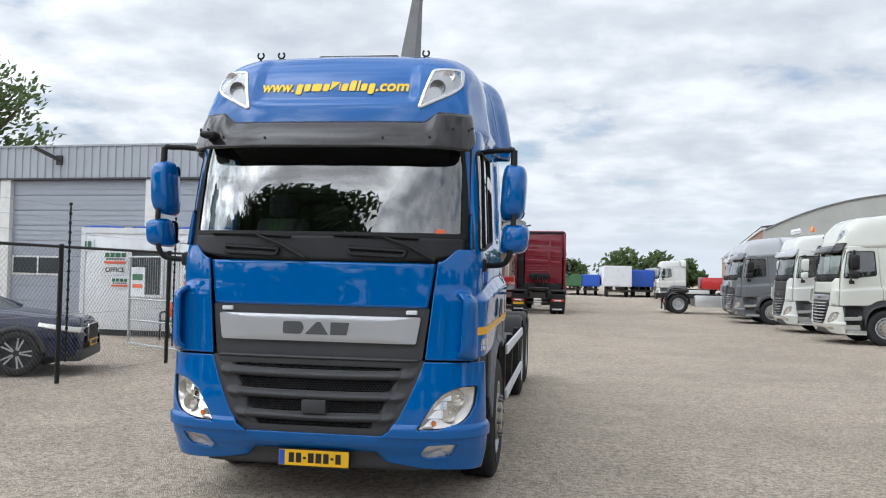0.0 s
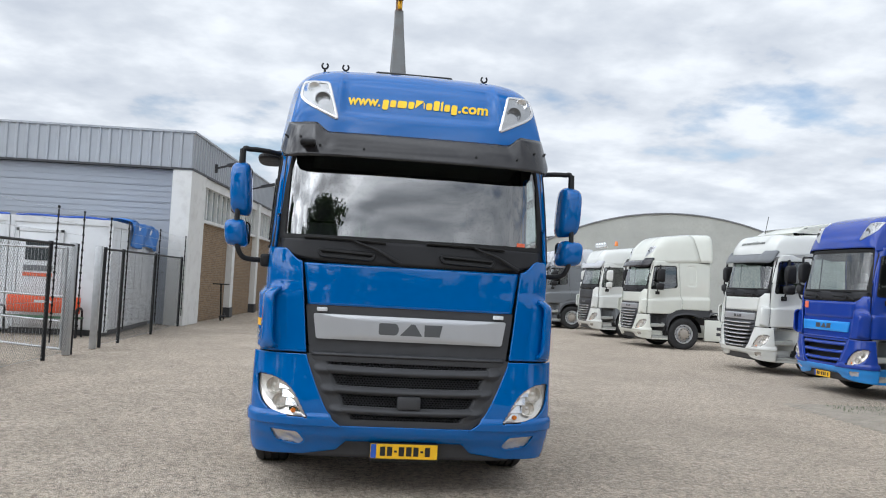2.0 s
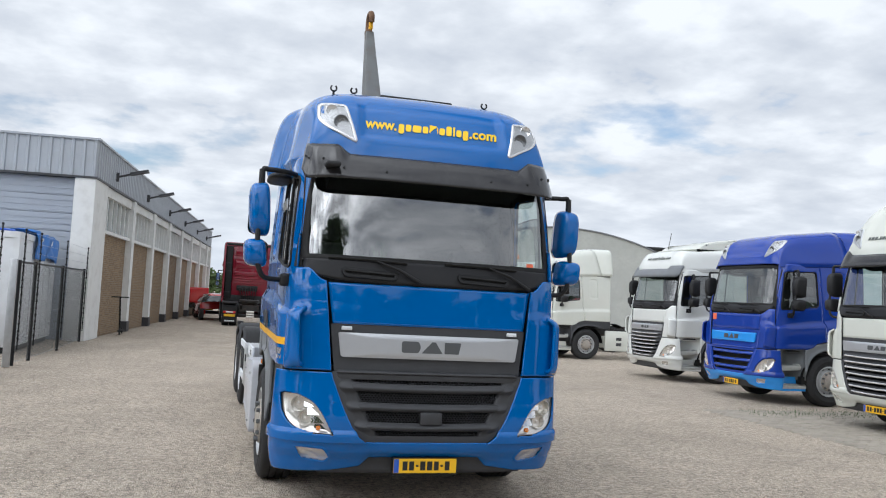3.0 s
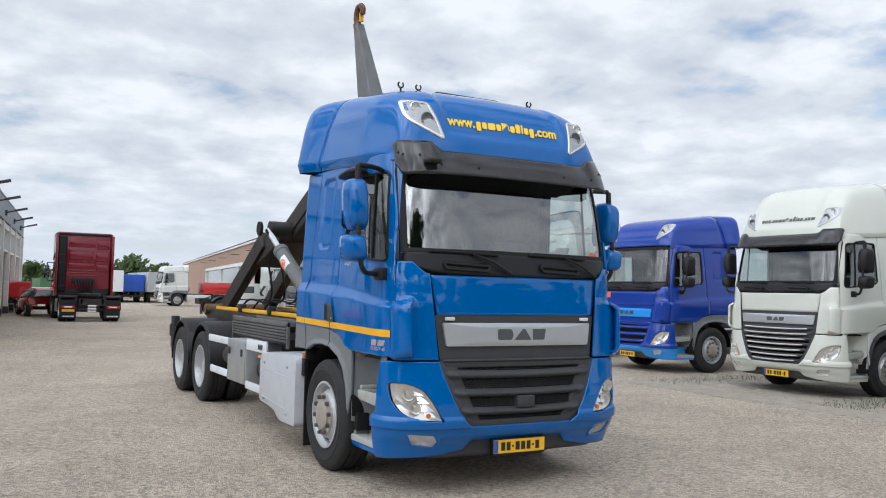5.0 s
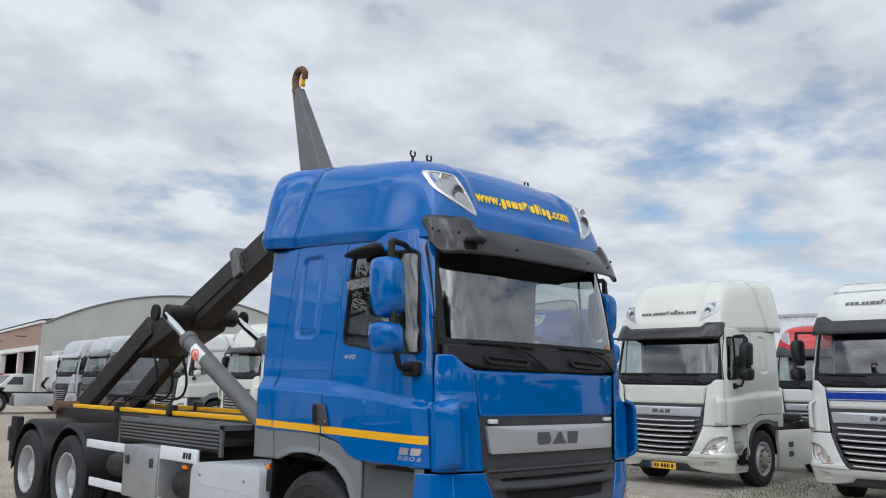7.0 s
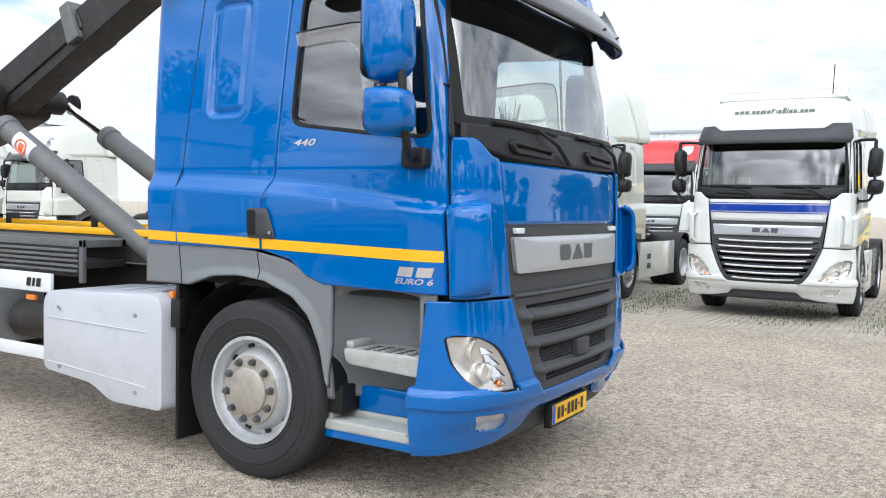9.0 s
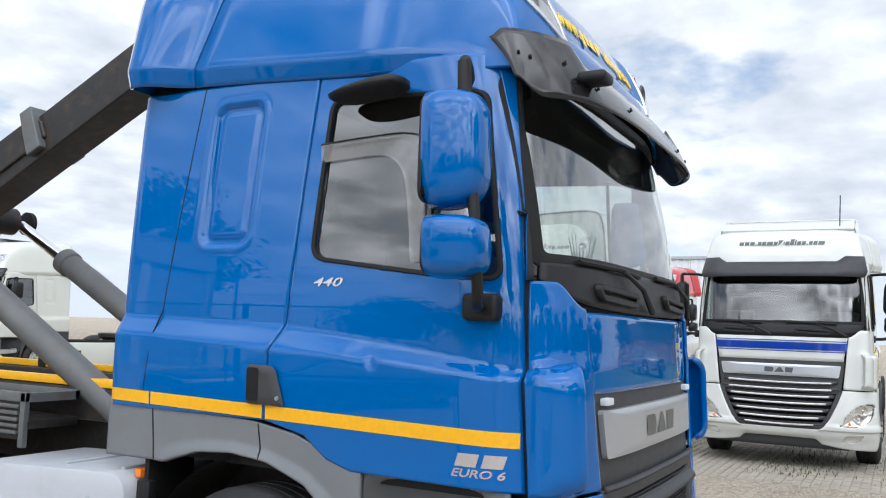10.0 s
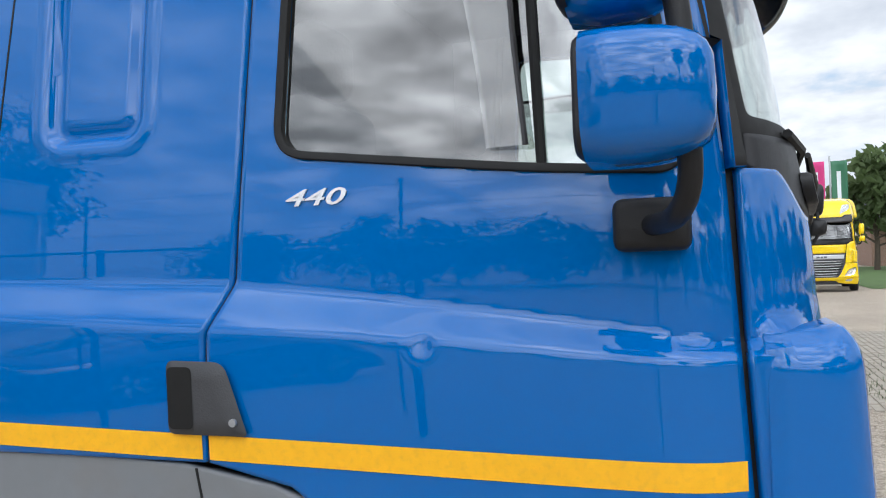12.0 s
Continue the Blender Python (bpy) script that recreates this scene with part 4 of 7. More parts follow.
    if q < 2:
        # honeycomb strips between the slats
        hv, hf = [], []
        for z0 in (1.037, 0.892, 0.743, 0.59):
            for row in range(5):
                zz = z0 + (row - 2) * 0.0165
                wgr = grille_edge(zz) - 0.15
                k = int(wgr / 0.0125)
                for i in range(-k, k + 1):
                    xx = (i + 0.5 * (row % 2)) * 0.025 * 0.5 * 2
                    if abs(xx) > wgr:
                        continue
                    o = len(hv)
                    for dx, dz in ((-0.0125, 0), (0, 0.0165), (0.0125, 0), (0, -0.0165)):
                        hv.append(tuple(cab_front(xx + dx, zz + dz, -0.010)))
                    for dx, dz in ((-0.0085, 0), (0, 0.0068), (0.0085, 0), (0, -0.0068)):
                        hv.append(tuple(cab_front(xx + dx, zz + dz, 0.0)))
                    hf += [(o + a, o + (a + 1) % 4, o + 4 + (a + 1) % 4, o + 4 + a) for a in range(4)]
        tagged(part("honeycomb_mesh", (hv, hf), "dark", root), kind="stuff")
        for sg in (-1, 1):
            def cheek(w, z, sg=sg):
                xe = grille_edge(z)
                bul = sum(math.exp(-((z - zc) / 0.026) ** 2) for zc, _ in rows)
                return cab_front(sg * lerp(xe - 0.165, xe - 0.004, w), z, -0.012 + 0.022 * sstep(0, 0.25, w) + 0.036 * bul * math.sin(math.pi * min(1, w * 1.1)) ** 0.7)
            part("grille_cheek", grid(cheek, lin(0, 1, 14), lin(0.545, 1.08, 60), flip=sg < 0), slat, root)
        part("tow_eye_cover", box((-0.08, cab_front(0, 0.74).y - 0.045, 0.69, 0.10, cab_front(0, 0.74).y + 0.03, 0.79), bevel=0.012), "dark", root)
    # badge bar
    pan = [(-0.815, 1.455), (-0.77, 1.085), (0.77, 1.085), (0.815, 1.455)]
    part("badge_surround", fill(resample(rpoly(pan, 0.02), 0.05), lambda a, b, l: cab_front(a, b, l - 0.006), 5), S.get("surround", "dark"), root)
    bp = rpoly([(-0.755, 1.39), (-0.725, 1.20), (0.725, 1.20), (0.755, 1.39)], 0.02) if gs == "cf" else rpoly([(-0.77, 1.40), (-0.74, 1.24), (0.74, 1.24), (0.77, 1.40)], 0.02)
    bar = part("badge_bar", fill(resample(bp, 0.05), lambda a, b, l: cab_front(a, b, l), 6, depth=lambda t: 0.018 + 0.01 * min(1, t * 4)), S.get("bar", "barsilver"), root)
    part("badge_bar_edge", band(resample(bp, 0.05), lambda a, b, l: cab_front(a, b, l), 0.006, 0.0, 0.019), S.get("bar", "barsilver"), bar)
    sz = 1.0 if gs == "cf" else 0.75

    def mark(polys):
        out = []
        for pl in polys:
            c0 = fill(resample([(x * sz, 1.295 + z * sz if gs == "cf" else 1.32 + z * sz) for x, z in pl], 0.05), lambda a, b, l: cab_front(a, b, l + 0.0305), 2)
            out.append(c0)
        return merge(*out)
    part("badge", mark([rpoly([(-0.25, -0.045), (-0.11, -0.045), (-0.09, 0.0), (-0.11, 0.045), (-0.25, 0.045)], 0.02), [(-0.085, -0.045), (0.0, 0.045), (0.03, 0.045), (0.09, -0.045)], [(0.105, -0.045), (0.225, -0.045), (0.245, 0.045), (0.105, 0.045)]]), "badge", bar, "plain dark metal badge")
    for sx in (-0.69, 0.69):
        if gs == "cf" and q < 2:
            part("marker_lamp", box((sx - 0.04, cab_front(sx, 1.425).y - 0.025, 1.408, sx + 0.04, cab_front(sx, 1.425).y + 0.01, 1.437), bevel=0.005), "whitepanel", root)
    # roof
    edge_ts = [-1 + math.asin(f**4.25) * 2 / math.pi for f in (0.0, 0.03, 0.06, 0.09, 0.105, 0.125, 0.16, 0.22, 0.3, 0.38)]
    ts = edge_ts + lin(-0.98, 0.98, st(108)) + [-t for t in reversed(edge_ts)]
    ys = [0.19, 0.197, 0.205, 0.215, 0.23, 0.245, 0.265, 0.285, 0.31, 0.34, 0.38, 0.43, 0.49, 0.56, 0.64, 0.72, 0.82, 0.95, 1.1, 1.35, 1.6, 1.75, 1.93]
    if q < 2:
        ys = sorted(ys + [(a + b) / 2 for a, b in zip(ys, ys[1:])])
    roofp = S.get("roof", pt)
    part("roof_cowl", grid(lambda t, y: roof_point(t, y, rise), ts, ys, flip=False), roofp, root, solid=0.02, inner="interior")
    if S.get("deflector", True):
        def defl(t, y):
            p = roof_point(t, y, rise)
            grow = sstep(1.93, 2.22, y)
            p.x += math.copysign(0.10 * grow, p.x) * sstep(0.5, 1.0, abs(p.x))
            p.z += (0.003 + 0.012 * grow) * sstep(2.9, 3.4, p.z)
            rn = max(0.0, (y - 2.24) / 0.06)
            p.x *= 1 - 0.02 * rn * rn
            return p
        part("roof_deflector", grid(defl, ts, [1.938, 1.95, 1.97, 2.0, 2.04, 2.08, 2.13, 2.18, 2.24, 2.27, 2.30]), roofp, root, solid=0.02)
    part("gutter", grid(lambda t, v: Vector((math.copysign(1, t) * lerp(1.10, 1.06, v), lerp(0.60, 2.25, abs(t)), lerp(2.76, 2.82, v) + 0.045 * abs(t))), [-1, -0.75, -0.5, -0.25, -0.001], [0, 1]), "rubber", root)
    part("gutter", grid(lambda t, v: Vector((lerp(1.10, 1.06, v), lerp(0.60, 2.25, t), lerp(2.76, 2.82, v) + 0.045 * t)), [0, 0.25, 0.5, 0.75, 1], [0, 1]), "rubber", root)
    # sun visor
    if S.get("visor"):
        def vis(a, v):
            s = abs(a)
            W, yc = lerp(1.105, 1.072, v), lerp(0.47, 0.60, v)
            t = s * 1.40
            sn, cs = math.sin(t) ** (2 / 3.8), max(0.0, math.cos(t)) ** (2 / 3.8)
            x = math.copysign(W * sn, a)
            y = yc - 0.50 * cs
            hump = 0.075 * sstep(0.34, 0.48, s)
            wrap = sstep(0.62, 1.0, s)
            lo = 2.605 - 0.015 * s * s + 0.09 * wrap**6
            hi = 2.815 + hump + 0.012 * wrap - 0.035 * sstep(0.93, 1.0, s)
            return Vector((x, y - 0.015 * math.sin(math.pi * v), lerp(lo, hi, v)))
        aa = [math.copysign(abs(a) ** 1.0, a) for a in lin(-1, 1, st(90))]
        v = part("sun_visor", grid(vis, aa, lin(0, 1, st(10))), S["visor"], root, "smoked dark plastic sun visor", solid=0.008)
        if q < 2:
            for a in (-0.93, -0.86, -0.62, -0.4, -0.13, 0.13, 0.4, 0.62, 0.86, 0.93):
                p = vis(a, 0.55 if abs(a) > 0.5 else 0.35)
                part("visor_screw", tube([p + Vector((0, -0.002, 0)), p + Vector((0.0, -0.010, 0.002))], 0.009, 8), "rubber", v)
            p = vis(-0.50, 0.28)
            part("camera_pod", box((p.x - 0.07, p.y - 0.10, p.z - 0.005, p.x + 0.05, p.y + 0.02, p.z + 0.04), bevel=0.018, seg=3), "black", v)
    # roof lamps and lettering
    if S.get("lamps", True):
        for sg in (-1, 1):
            lp = [(abs(x) * sg, z) for x, z in rpoly([(-0.952, 3.270), (-0.752, 3.252), (-0.670, 2.942), (-0.895, 3.058), (-0.966, 3.125)], [0.03, 0.02, 0.015, 0.05, 0.05])]
            cache = {}

            def rf(a, b, l):
                k = (round(a, 4), round(b, 4))
                if k not in cache:
                    cache[k] = roof_front(a, b, 0.0, rise)
                return cache[k] + Vector((0.35 * a, -1.0, 0.45)).normalized() * l
            lr = resample(lp, 0.05)
            L = part("roof_lamp", fill(lr, lambda a, b, l: rf(a, b, l + 0.004), 3, flip=sg < 0), "lampglass", root, "clear roof spotlight in a pale rim")
            part("lamp_rim", band(lr, lambda a, b, l: rf(a, b, l), 0.008, 0.016, 0.012), "badge2" if q < 2 else "barsilver", L)
            if q < 3:
                for cx, cz, r in ((-0.865, 3.205, 0.05), (-0.79, 3.10, 0.062)):
                    c = rf(abs(cx) * sg, cz, 0.006)
                    part("spotlight", lathe([(r, -0.004), (r * 0.9, -0.012), (r * 0.55, 0.0), (0.0, 0.004)], 18, "y", tuple(c)), "badge2" if cz > 3.1 else "badge", L)
            part("lamp_lens", fill(lr, lambda a, b, l: rf(a, b, l + 0.016), 3, flip=sg < 0), "lens", L).visible_shadow = False
    if S.get("lettering"):
        cut = [0.62, 0.62, 0.62, 0.2, 0.62, 0.62, 0.62, 0.62, 0.85, 0.62, 0.62, 1.0, 0.9, 0.62, 0.62, 0.2, 0.62, 0.62, 0.62]
        on_brow = lambda a, b, l: roof_front(a, 3.105 + b, l + 0.003, rise)
        if q < 2:
            for word, xa, xb in (("www.", -0.585, -0.325), (".com", 0.318, 0.572)):
                raw = letters(word, 0.128, lambda a, b, l: (a, b, l), 0.004, 0.12, 1.0, 0.026)
                x0, x1 = min(v[0] for v in raw[0]), max(v[0] for v in raw[0])
                glyphs(([tuple(on_brow(lerp(xa, xb, (v[0] - x0) / (x1 - x0)), v[1] + 0.008, v[2])) for v in raw[0]], raw[1]), "lettering", S["lettering"], root)
            x, marks = -0.305, []
            for w, lo, hi in ((0.056, -0.055, 0.035), (0.056, -0.03, 0.035), (0.088, -0.03, 0.035), (0.056, -0.03, 0.035), (0.036, -0.03, 0.055), (0.036, -0.03, 0.035), (0.056, -0.03, 0.035), (0.056, -0.03, 0.06), (0.02, -0.03, 0.06), (0.054, -0.03, 0.035), (0.056, -0.055, 0.035)):
                marks.append(fill(rpoly([(x + 0.12 * lo, lo), (x + 0.86 * w + 0.12 * lo, lo), (x + 0.86 * w + 0.12 * hi, hi), (x + 0.12 * hi, hi)], 0.016, 3), lambda a, b, l: on_brow(a, b, 0.002), 1))
                x += 0.86 * w + 0.0125
            glyphs(merge(*marks), "lettering", S["lettering"], root)
        else:
            wd = [0.062, 0.062, 0.062, 0.018] + [0.05, 0.05, 0.08, 0.05, 0.035, 0.035, 0.05, 0.05, 0.018, 0.05, 0.05, 0.018, 0.045, 0.05, 0.08]
            part("lettering", bars(wd, 0.012, 0.085, on_brow, 0.18, 0.002, cut), S["lettering"], root, "plain marks in place of a web address")
    # back wall and inside
    part("cab_back_wall", grid(lambda x, z: Vector((x, 2.32, z)), lin(-1.04, 1.04, 6), lin(1.06, 2.82, 6), flip=True), pt, root, solid=0.03, inner="interior")
    part("headliner", box((-1.05, 0.42, 2.765, 1.05, 2.28, 2.79)), "interior", root)
    yb = 2.295 if S.get("deflector", True) else 1.9
    sec = [roof_point(t, yb, rise) for t in lin(-1, 1, 40)]
    part("roof_back_panel", fill([(p.x + (math.copysign(0.07, p.x) * sstep(0.5, 1.0, abs(p.x)) if yb > 2 else -0.015 * p.x), p.z + (0.02 if yb > 2 else 0) * sstep(2.9, 3.4, p.z)) for p in sec], lambda a, b, l: Vector((a, yb - 0.01, b)), 3), roofp, root)
    part("cab_floor", box((-1.08, 0.10, 1.06, 1.08, 2.27, 1.12)), "interior", root)
    part("bunk_curtain", box((-1.05, 1.42, 1.12, 1.05, 1.46, 2.75)), "interior", root)
    part("dashboard", prism(rpoly([(0.26, 1.12), (0.62, 1.12), (0.62, 1.72), (0.55, 1.86), (0.24, 1.92), (0.22, 1.6)], 0.05), -0.98, 0.98), "interior", root)
    part("ceiling_locker", prism([(0.31, 2.78), (0.31, 2.66), (0.62, 2.58), (0.75, 2.78)], -0.84, 0.84), "interior", root)
    for sg in (-1, 1):
        part("seat", box((sg * 0.72 - 0.24, 0.75, 1.32, sg * 0.72 + 0.24, 1.25, 1.50), (sg * 0.72 - 0.23, 1.18, 1.45, sg * 0.72 + 0.23, 1.33, 2.16), (sg * 0.72 - 0.13, 1.2, 2.18, sg * 0.72 + 0.13, 1.3, 2.38), bevel=0.05, seg=3), "seat", root)
    part("steering_wheel", tube([(0.55 + 0.23 * math.cos(a), 0.62 - 0.09 * math.sin(a), 1.83 + 0.21 * math.sin(a)) for a in lin(0, 2 * math.pi, 24)[:-1]], 0.016, 8, closed=True), "black", root)
    for sg in (-1, 1):
        if S.get("mirrors", True):
            mirror(root, sg, S.get("mirror_paint", pt), q)
    if q < 2:
        # kerb mirror over the passenger door
        def pod(cx, cy, cz, hx, hy, hz):
            v, f = [], []
            n = 12
            for i in range(n + 1):
                u = -math.pi / 2 + math.pi * i / n
                for j in range(2 * n):
                    w = math.pi * j / n
                    v.append((cx + hx * max(0.0, math.cos(u)) ** 0.22 * math.copysign(abs(math.cos(w)) ** 0.7, math.cos(w)), cy + hy * max(0.0, math.cos(u)) ** 0.22 * math.copysign(abs(math.sin(w)) ** 0.7, math.sin(w)), cz + hz * math.sin(u)))
            for i in range(n):
                for j in range(2 * n):
                    f.append((i * 2 * n + j, i * 2 * n + (j + 1) % (2 * n), (i + 1) * 2 * n + (j + 1) % (2 * n), (i + 1) * 2 * n + j))
            return v, f
        kv, kf = pod(-1.215, 0.866, 2.65, 0.105, 0.175, 0.020)
        k = part("kerb_mirror", ([(x, y, z - 0.10 * (y - 0.87) + (0.012 if z > 2.65 else 0.0) * (0.87 - y) / 0.175) for x, y, z in kv], kf), "black", root)
        part("kerb_mirror_bracket", tube([(-1.09, 0.80, 2.71), (-1.16, 0.82, 2.71), (-1.21, 0.87, 2.68)], 0.022, 8), "black", k)


def plate(parent, fn, w=0.52, h=0.112, q=1.0):
    p = part("number_plate", fill(rpoly([(-w / 2, -h / 2), (w / 2, -h / 2), (w / 2, h / 2), (-w / 2, h / 2)], 0.008), lambda a, b, l: fn(a, b, l + 0.006), 2), "plate", parent, "yellow plate with plain dark bars", smooth=False)
    part("plate_strip", fill([(-w / 2 + 0.003, -h / 2 + 0.003), (-w / 2 + 0.045, -h / 2 + 0.003), (-w / 2 + 0.045, h / 2 - 0.003), (-w / 2 + 0.003, h / 2 - 0.003)], lambda a, b, l: fn(a, b, l + 0.008), 1), "euro", p, smooth=False)
    xo = -w / 2 + 0.075
    for wd, hh in ((0.04, 0.07), (0.04, 0.07), (0.022, 0.016), (0.043, 0.07), (0.043, 0.07), (0.04, 0.07), (0.022, 0.016), (0.04, 0.07)):
        part("plate_bar", fill([(xo, -hh / 2), (xo + wd, -hh / 2), (xo + wd, hh / 2), (xo, hh / 2)], lambda a, b, l: fn(a, b, l + 0.008), 1), "ink", p, smooth=False)
        xo += wd + 0.014
    return p


# ---- ground ----
def ground_material():
    m = bpy.data.materials.new("worn_pale_asphalt")
    m.use_nodes = True
    N, L = m.node_tree.nodes, m.node_tree.links
    b = N["Principled BSDF"]
    b.inputs["Roughness"].default_value = 0.9
    b.inputs["Specular IOR Level"].default_value = 0.25
    co = N.new("ShaderNodeTexCoord").outputs["Object"]

    def tex(kind, scale, detail=6, rough=0.6):
        n = N.new("ShaderNodeTex" + kind)
        n.inputs["Scale"].default_value = scale
        if kind == "Noise":
            n.inputs["Detail"].default_value, n.inputs["Roughness"].default_value = detail, rough
        L.new(co, n.inputs["Vector"])
        return n

    def rng(v, lo, hi, a=0.0, c=1.0):
        r = N.new("ShaderNodeMapRange")
        for i, x in enumerate((lo, hi, a, c)):
            r.inputs[i + 1].default_value = x
        L.new(v, r.inputs[0])
        return r.outputs[0]

    def mix(f, a, c, mode="MIX"):
        x = N.new("ShaderNodeMix")
        x.data_type, x.blend_type = "RGBA", mode
        if isinstance(f, float):
            x.inputs[0].default_value = f
        else:
            L.new(f, x.inputs[0])
        for i, v in ((6, a), (7, c)):
            if isinstance(v, tuple):
                x.inputs[i].default_value = (*v, 1)
            else:
                L.new(v, x.inputs[i])
        return x.outputs[2]
    c = mix(rng(tex("Noise", 0.22, 8, 0.62).outputs["Fac"], 0.40, 0.60), (0.70, 0.585, 0.465), (0.51, 0.425, 0.335))
    c = mix(rng(tex("Noise", 1.3, 8, 0.65).outputs["Fac"], 0.45, 0.75, 0, 0.6), c, (0.266, 0.219, 0.168))
    c = mix(rng(tex("Noise", 0.6, 9, 0.7).outputs["Fac"], 0.53, 0.64, 0, 0.75), c, (0.74, 0.63, 0.51))
    c = mix(rng(tex("Noise", 16, 7, 0.8).outputs["Fac"], 0.44, 0.58, 0, 0.85), c, (0.190, 0.158, 0.125))
    c = mix(rng(tex("Noise", 38, 4, 0.8).outputs["Fac"], 0.50, 0.60, 0, 0.9), c, (0.72, 0.63, 0.52))
    st = tex("Voronoi", 75)
    c = mix(rng(st.outputs["Distance"], 0.0, 0.55, 0.55, 0.0), c, (0.639, 0.552, 0.451))
    c = mix(rng(tex("Noise", 90, 3, 0.75).outputs["Fac"], 0.48, 0.62, 0, 0.78), c, (0.065, 0.056, 0.046))
    L.new(c, b.inputs["Base Color"])
    bp = N.new("ShaderNodeBump")
    bp.inputs["Strength"].default_value, bp.inputs["Distance"].default_value = 0.9, 0.015
    L.new(st.outputs["Distance"], bp.inputs["Height"])
    L.new(bp.outputs[0], b.inputs["Normal"])
    return m


M["asphalt"] = ground_material()
gv, gf = grid(lambda a, b: (a, b, 0.012 * noise.noise((a * 0.11, b * 0.11, 0)) - 0.012 if abs(a) < 90 and abs(b) < 90 else -0.02), [-2500, -600, -150] + lin(-90, 90, 90) + [150, 600, 2500], [-2500, -600, -150] + lin(-90, 90, 90) + [150, 600, 2500])
tagged(part("ground", (gv, gf), "asphalt"), "worn pale grey-brown asphalt yard", "ground", kind="structure")


# ---- the hooklift truck ----
def hooklift_truck():
    root = empty("hooklift_truck")
    tagged(root, "bright blue hooklift truck with raised dark arm on the yard", "truck")
    cab(root, dict(paint="blue", q=1.0, grille="cf", visor="smoke", lettering="lettering", stripe=True))
    plate(root, lambda a, b, l: Vector((a, -0.012 - l, 0.362 + b)))
    part("plate_holder", box((-0.265, -0.010, 0.285, 0.265, 0.03, 0.425), bevel=0.004), "black", root)
    for x in (-0.80, -0.62, 0.61):
        h = empty("roof_clamp", root)
        part("clamp_post", tube([(x, 0.80, 3.38), (x, 0.80, 3.475)], 0.010, 8), "black", h)
        part("clamp_jaw", tube([(x + 0.026 * math.cos(a), 0.80, 3.50 + 0.026 * math.sin(a)) for a in lin(radians(125), radians(415), 14)], 0.008, 6), "black", h)
    part("roof_hatch", box((-0.35, 0.95, 3.46, 0.35, 1.55, 3.535), bevel=0.02), "black", root)
    # wheels and axles
    for sg in (-1, 1):
        wheel(root, sg * 1.215, 1.395, 0.487, turn=20)
        wheel(root, sg * 1.16, 6.45, 0.487, dual=True, turn=5)
        wheel(root, sg * 1.16, 7.80, 0.487, dual=True, turn=31)
        part("mudflap", box((sg * 0.88, 2.02, 0.09, sg * 1.17, 2.05, 1.06), bevel=0.008), "rubber", root)
        # arch liner
        part("arch_liner", grid(lambda a, x, sg=sg: Vector((sg * x, 1.41 + 0.59 * math.cos(a), 0.55 + 0.56 * math.sin(a))), lin(0.0, math.pi, 24), [0.80, 1.0, 1.18]), "rubber", root)
    for y in (1.395, 6.45, 7.80):
        part("axle", tube([(-1.0, y, 0.487), (1.0, y, 0.487)], 0.075, 12), "steel", root)
    # frame
    for sg in (-1, 1):
        part("frame_rail", box((sg * 0.36, 0.5, 0.78, sg * 0.44, 8.7, 1.06), bevel=0.008), "steel", root)
        part("hook_frame_rail", box((sg * 0.43, 2.55, 1.08, sg * 0.56, 8.55, 1.27), bevel=0.01), "steel", root)
        part("yellow_edge_strip", box((sg * 0.563, 2.6, 1.275, sg * 0.50, 5.05, 1.325), (sg * 0.563, 5.10, 1.275, sg * 0.50, 6.45, 1.325), (sg * 0.563, 6.5, 1.275, sg * 0.50, 7.95, 1.325), bevel=0.004), "stripe", root)
        for y in (5.08, 6.48):
            part("twist_lock", box((sg * 0.49, y - 0.05, 1.27, sg * 0.60, y + 0.05, 1.39), bevel=0.015), "steel", root)
    part("cross_member", box((-0.42, 2.5, 0.85, 0.42, 2.62, 1.2)), "steel", root)
    part("rear_cross_member", box((-1.15, 8.55, 0.80, 1.15, 8.68, 1.0), (-1.1, 8.62, 0.52, 1.1, 8.72, 0.64), bevel=0.01), "steel", root)
    part("engine_block", box((-0.36, 0.5, 0.45, 0.36, 2.2, 1.04), bevel=0.05), "steel", root)
    part("catwalk", box((-0.93, 3.25, 1.05, -0.58, 5.55, 1.10), bevel=0.008), "steel", root)
    for i in range(44):
        part("tread_bar", box((-0.93, 3.30 + 0.05 * i, 1.195, -0.60, 3.312 + 0.05 * i, 1.215)), "steel2", root)
    for i in range(5):
        part("side_rib", box((-0.955, 3.3, 1.02 + 0.036 * i, -0.935, 5.5, 1.04 + 0.036 * i), bevel=0.004), "steel2", root)
    part("catwalk_skirt", box((-0.934, 3.3, 0.99, -0.925, 5.5, 1.2)), "steel", root)
    for x0, x1 in ((-0.945, -0.915), (-0.62, -0.585)):
        part("catwalk_side", box((x0, 3.25, 1.20, x1, 5.55, 1.255), bevel=0.004), "steel2", root)
    for y in (3.25, 5.50):
        part("catwalk_end", box((-0.945, y, 0.95, -0.915, y + 0.04, 1.25), (-0.915, y, 1.20, -0.585, y + 0.04, 1.25)), "steel2", root)
    part("catwalk_side", box((0.90, 3.25, 1.10, 0.935, 5.55, 1.27), (0.58, 3.25, 1.05, 0.9, 5.55, 1.1)), "steel", root)
    # fuel tank cover and its bolts
    tk = prism(rpoly([(2.07, 0.98), (3.23, 0.93), (3.23, 0.40), (2.72, 0.36), (2.55, 0.27), (2.07, 0.27)], [0.12, 0.12, 0.06, 0.08, 0.08, 0.05], 6), -1.26, -0.62, bevel=0.012)
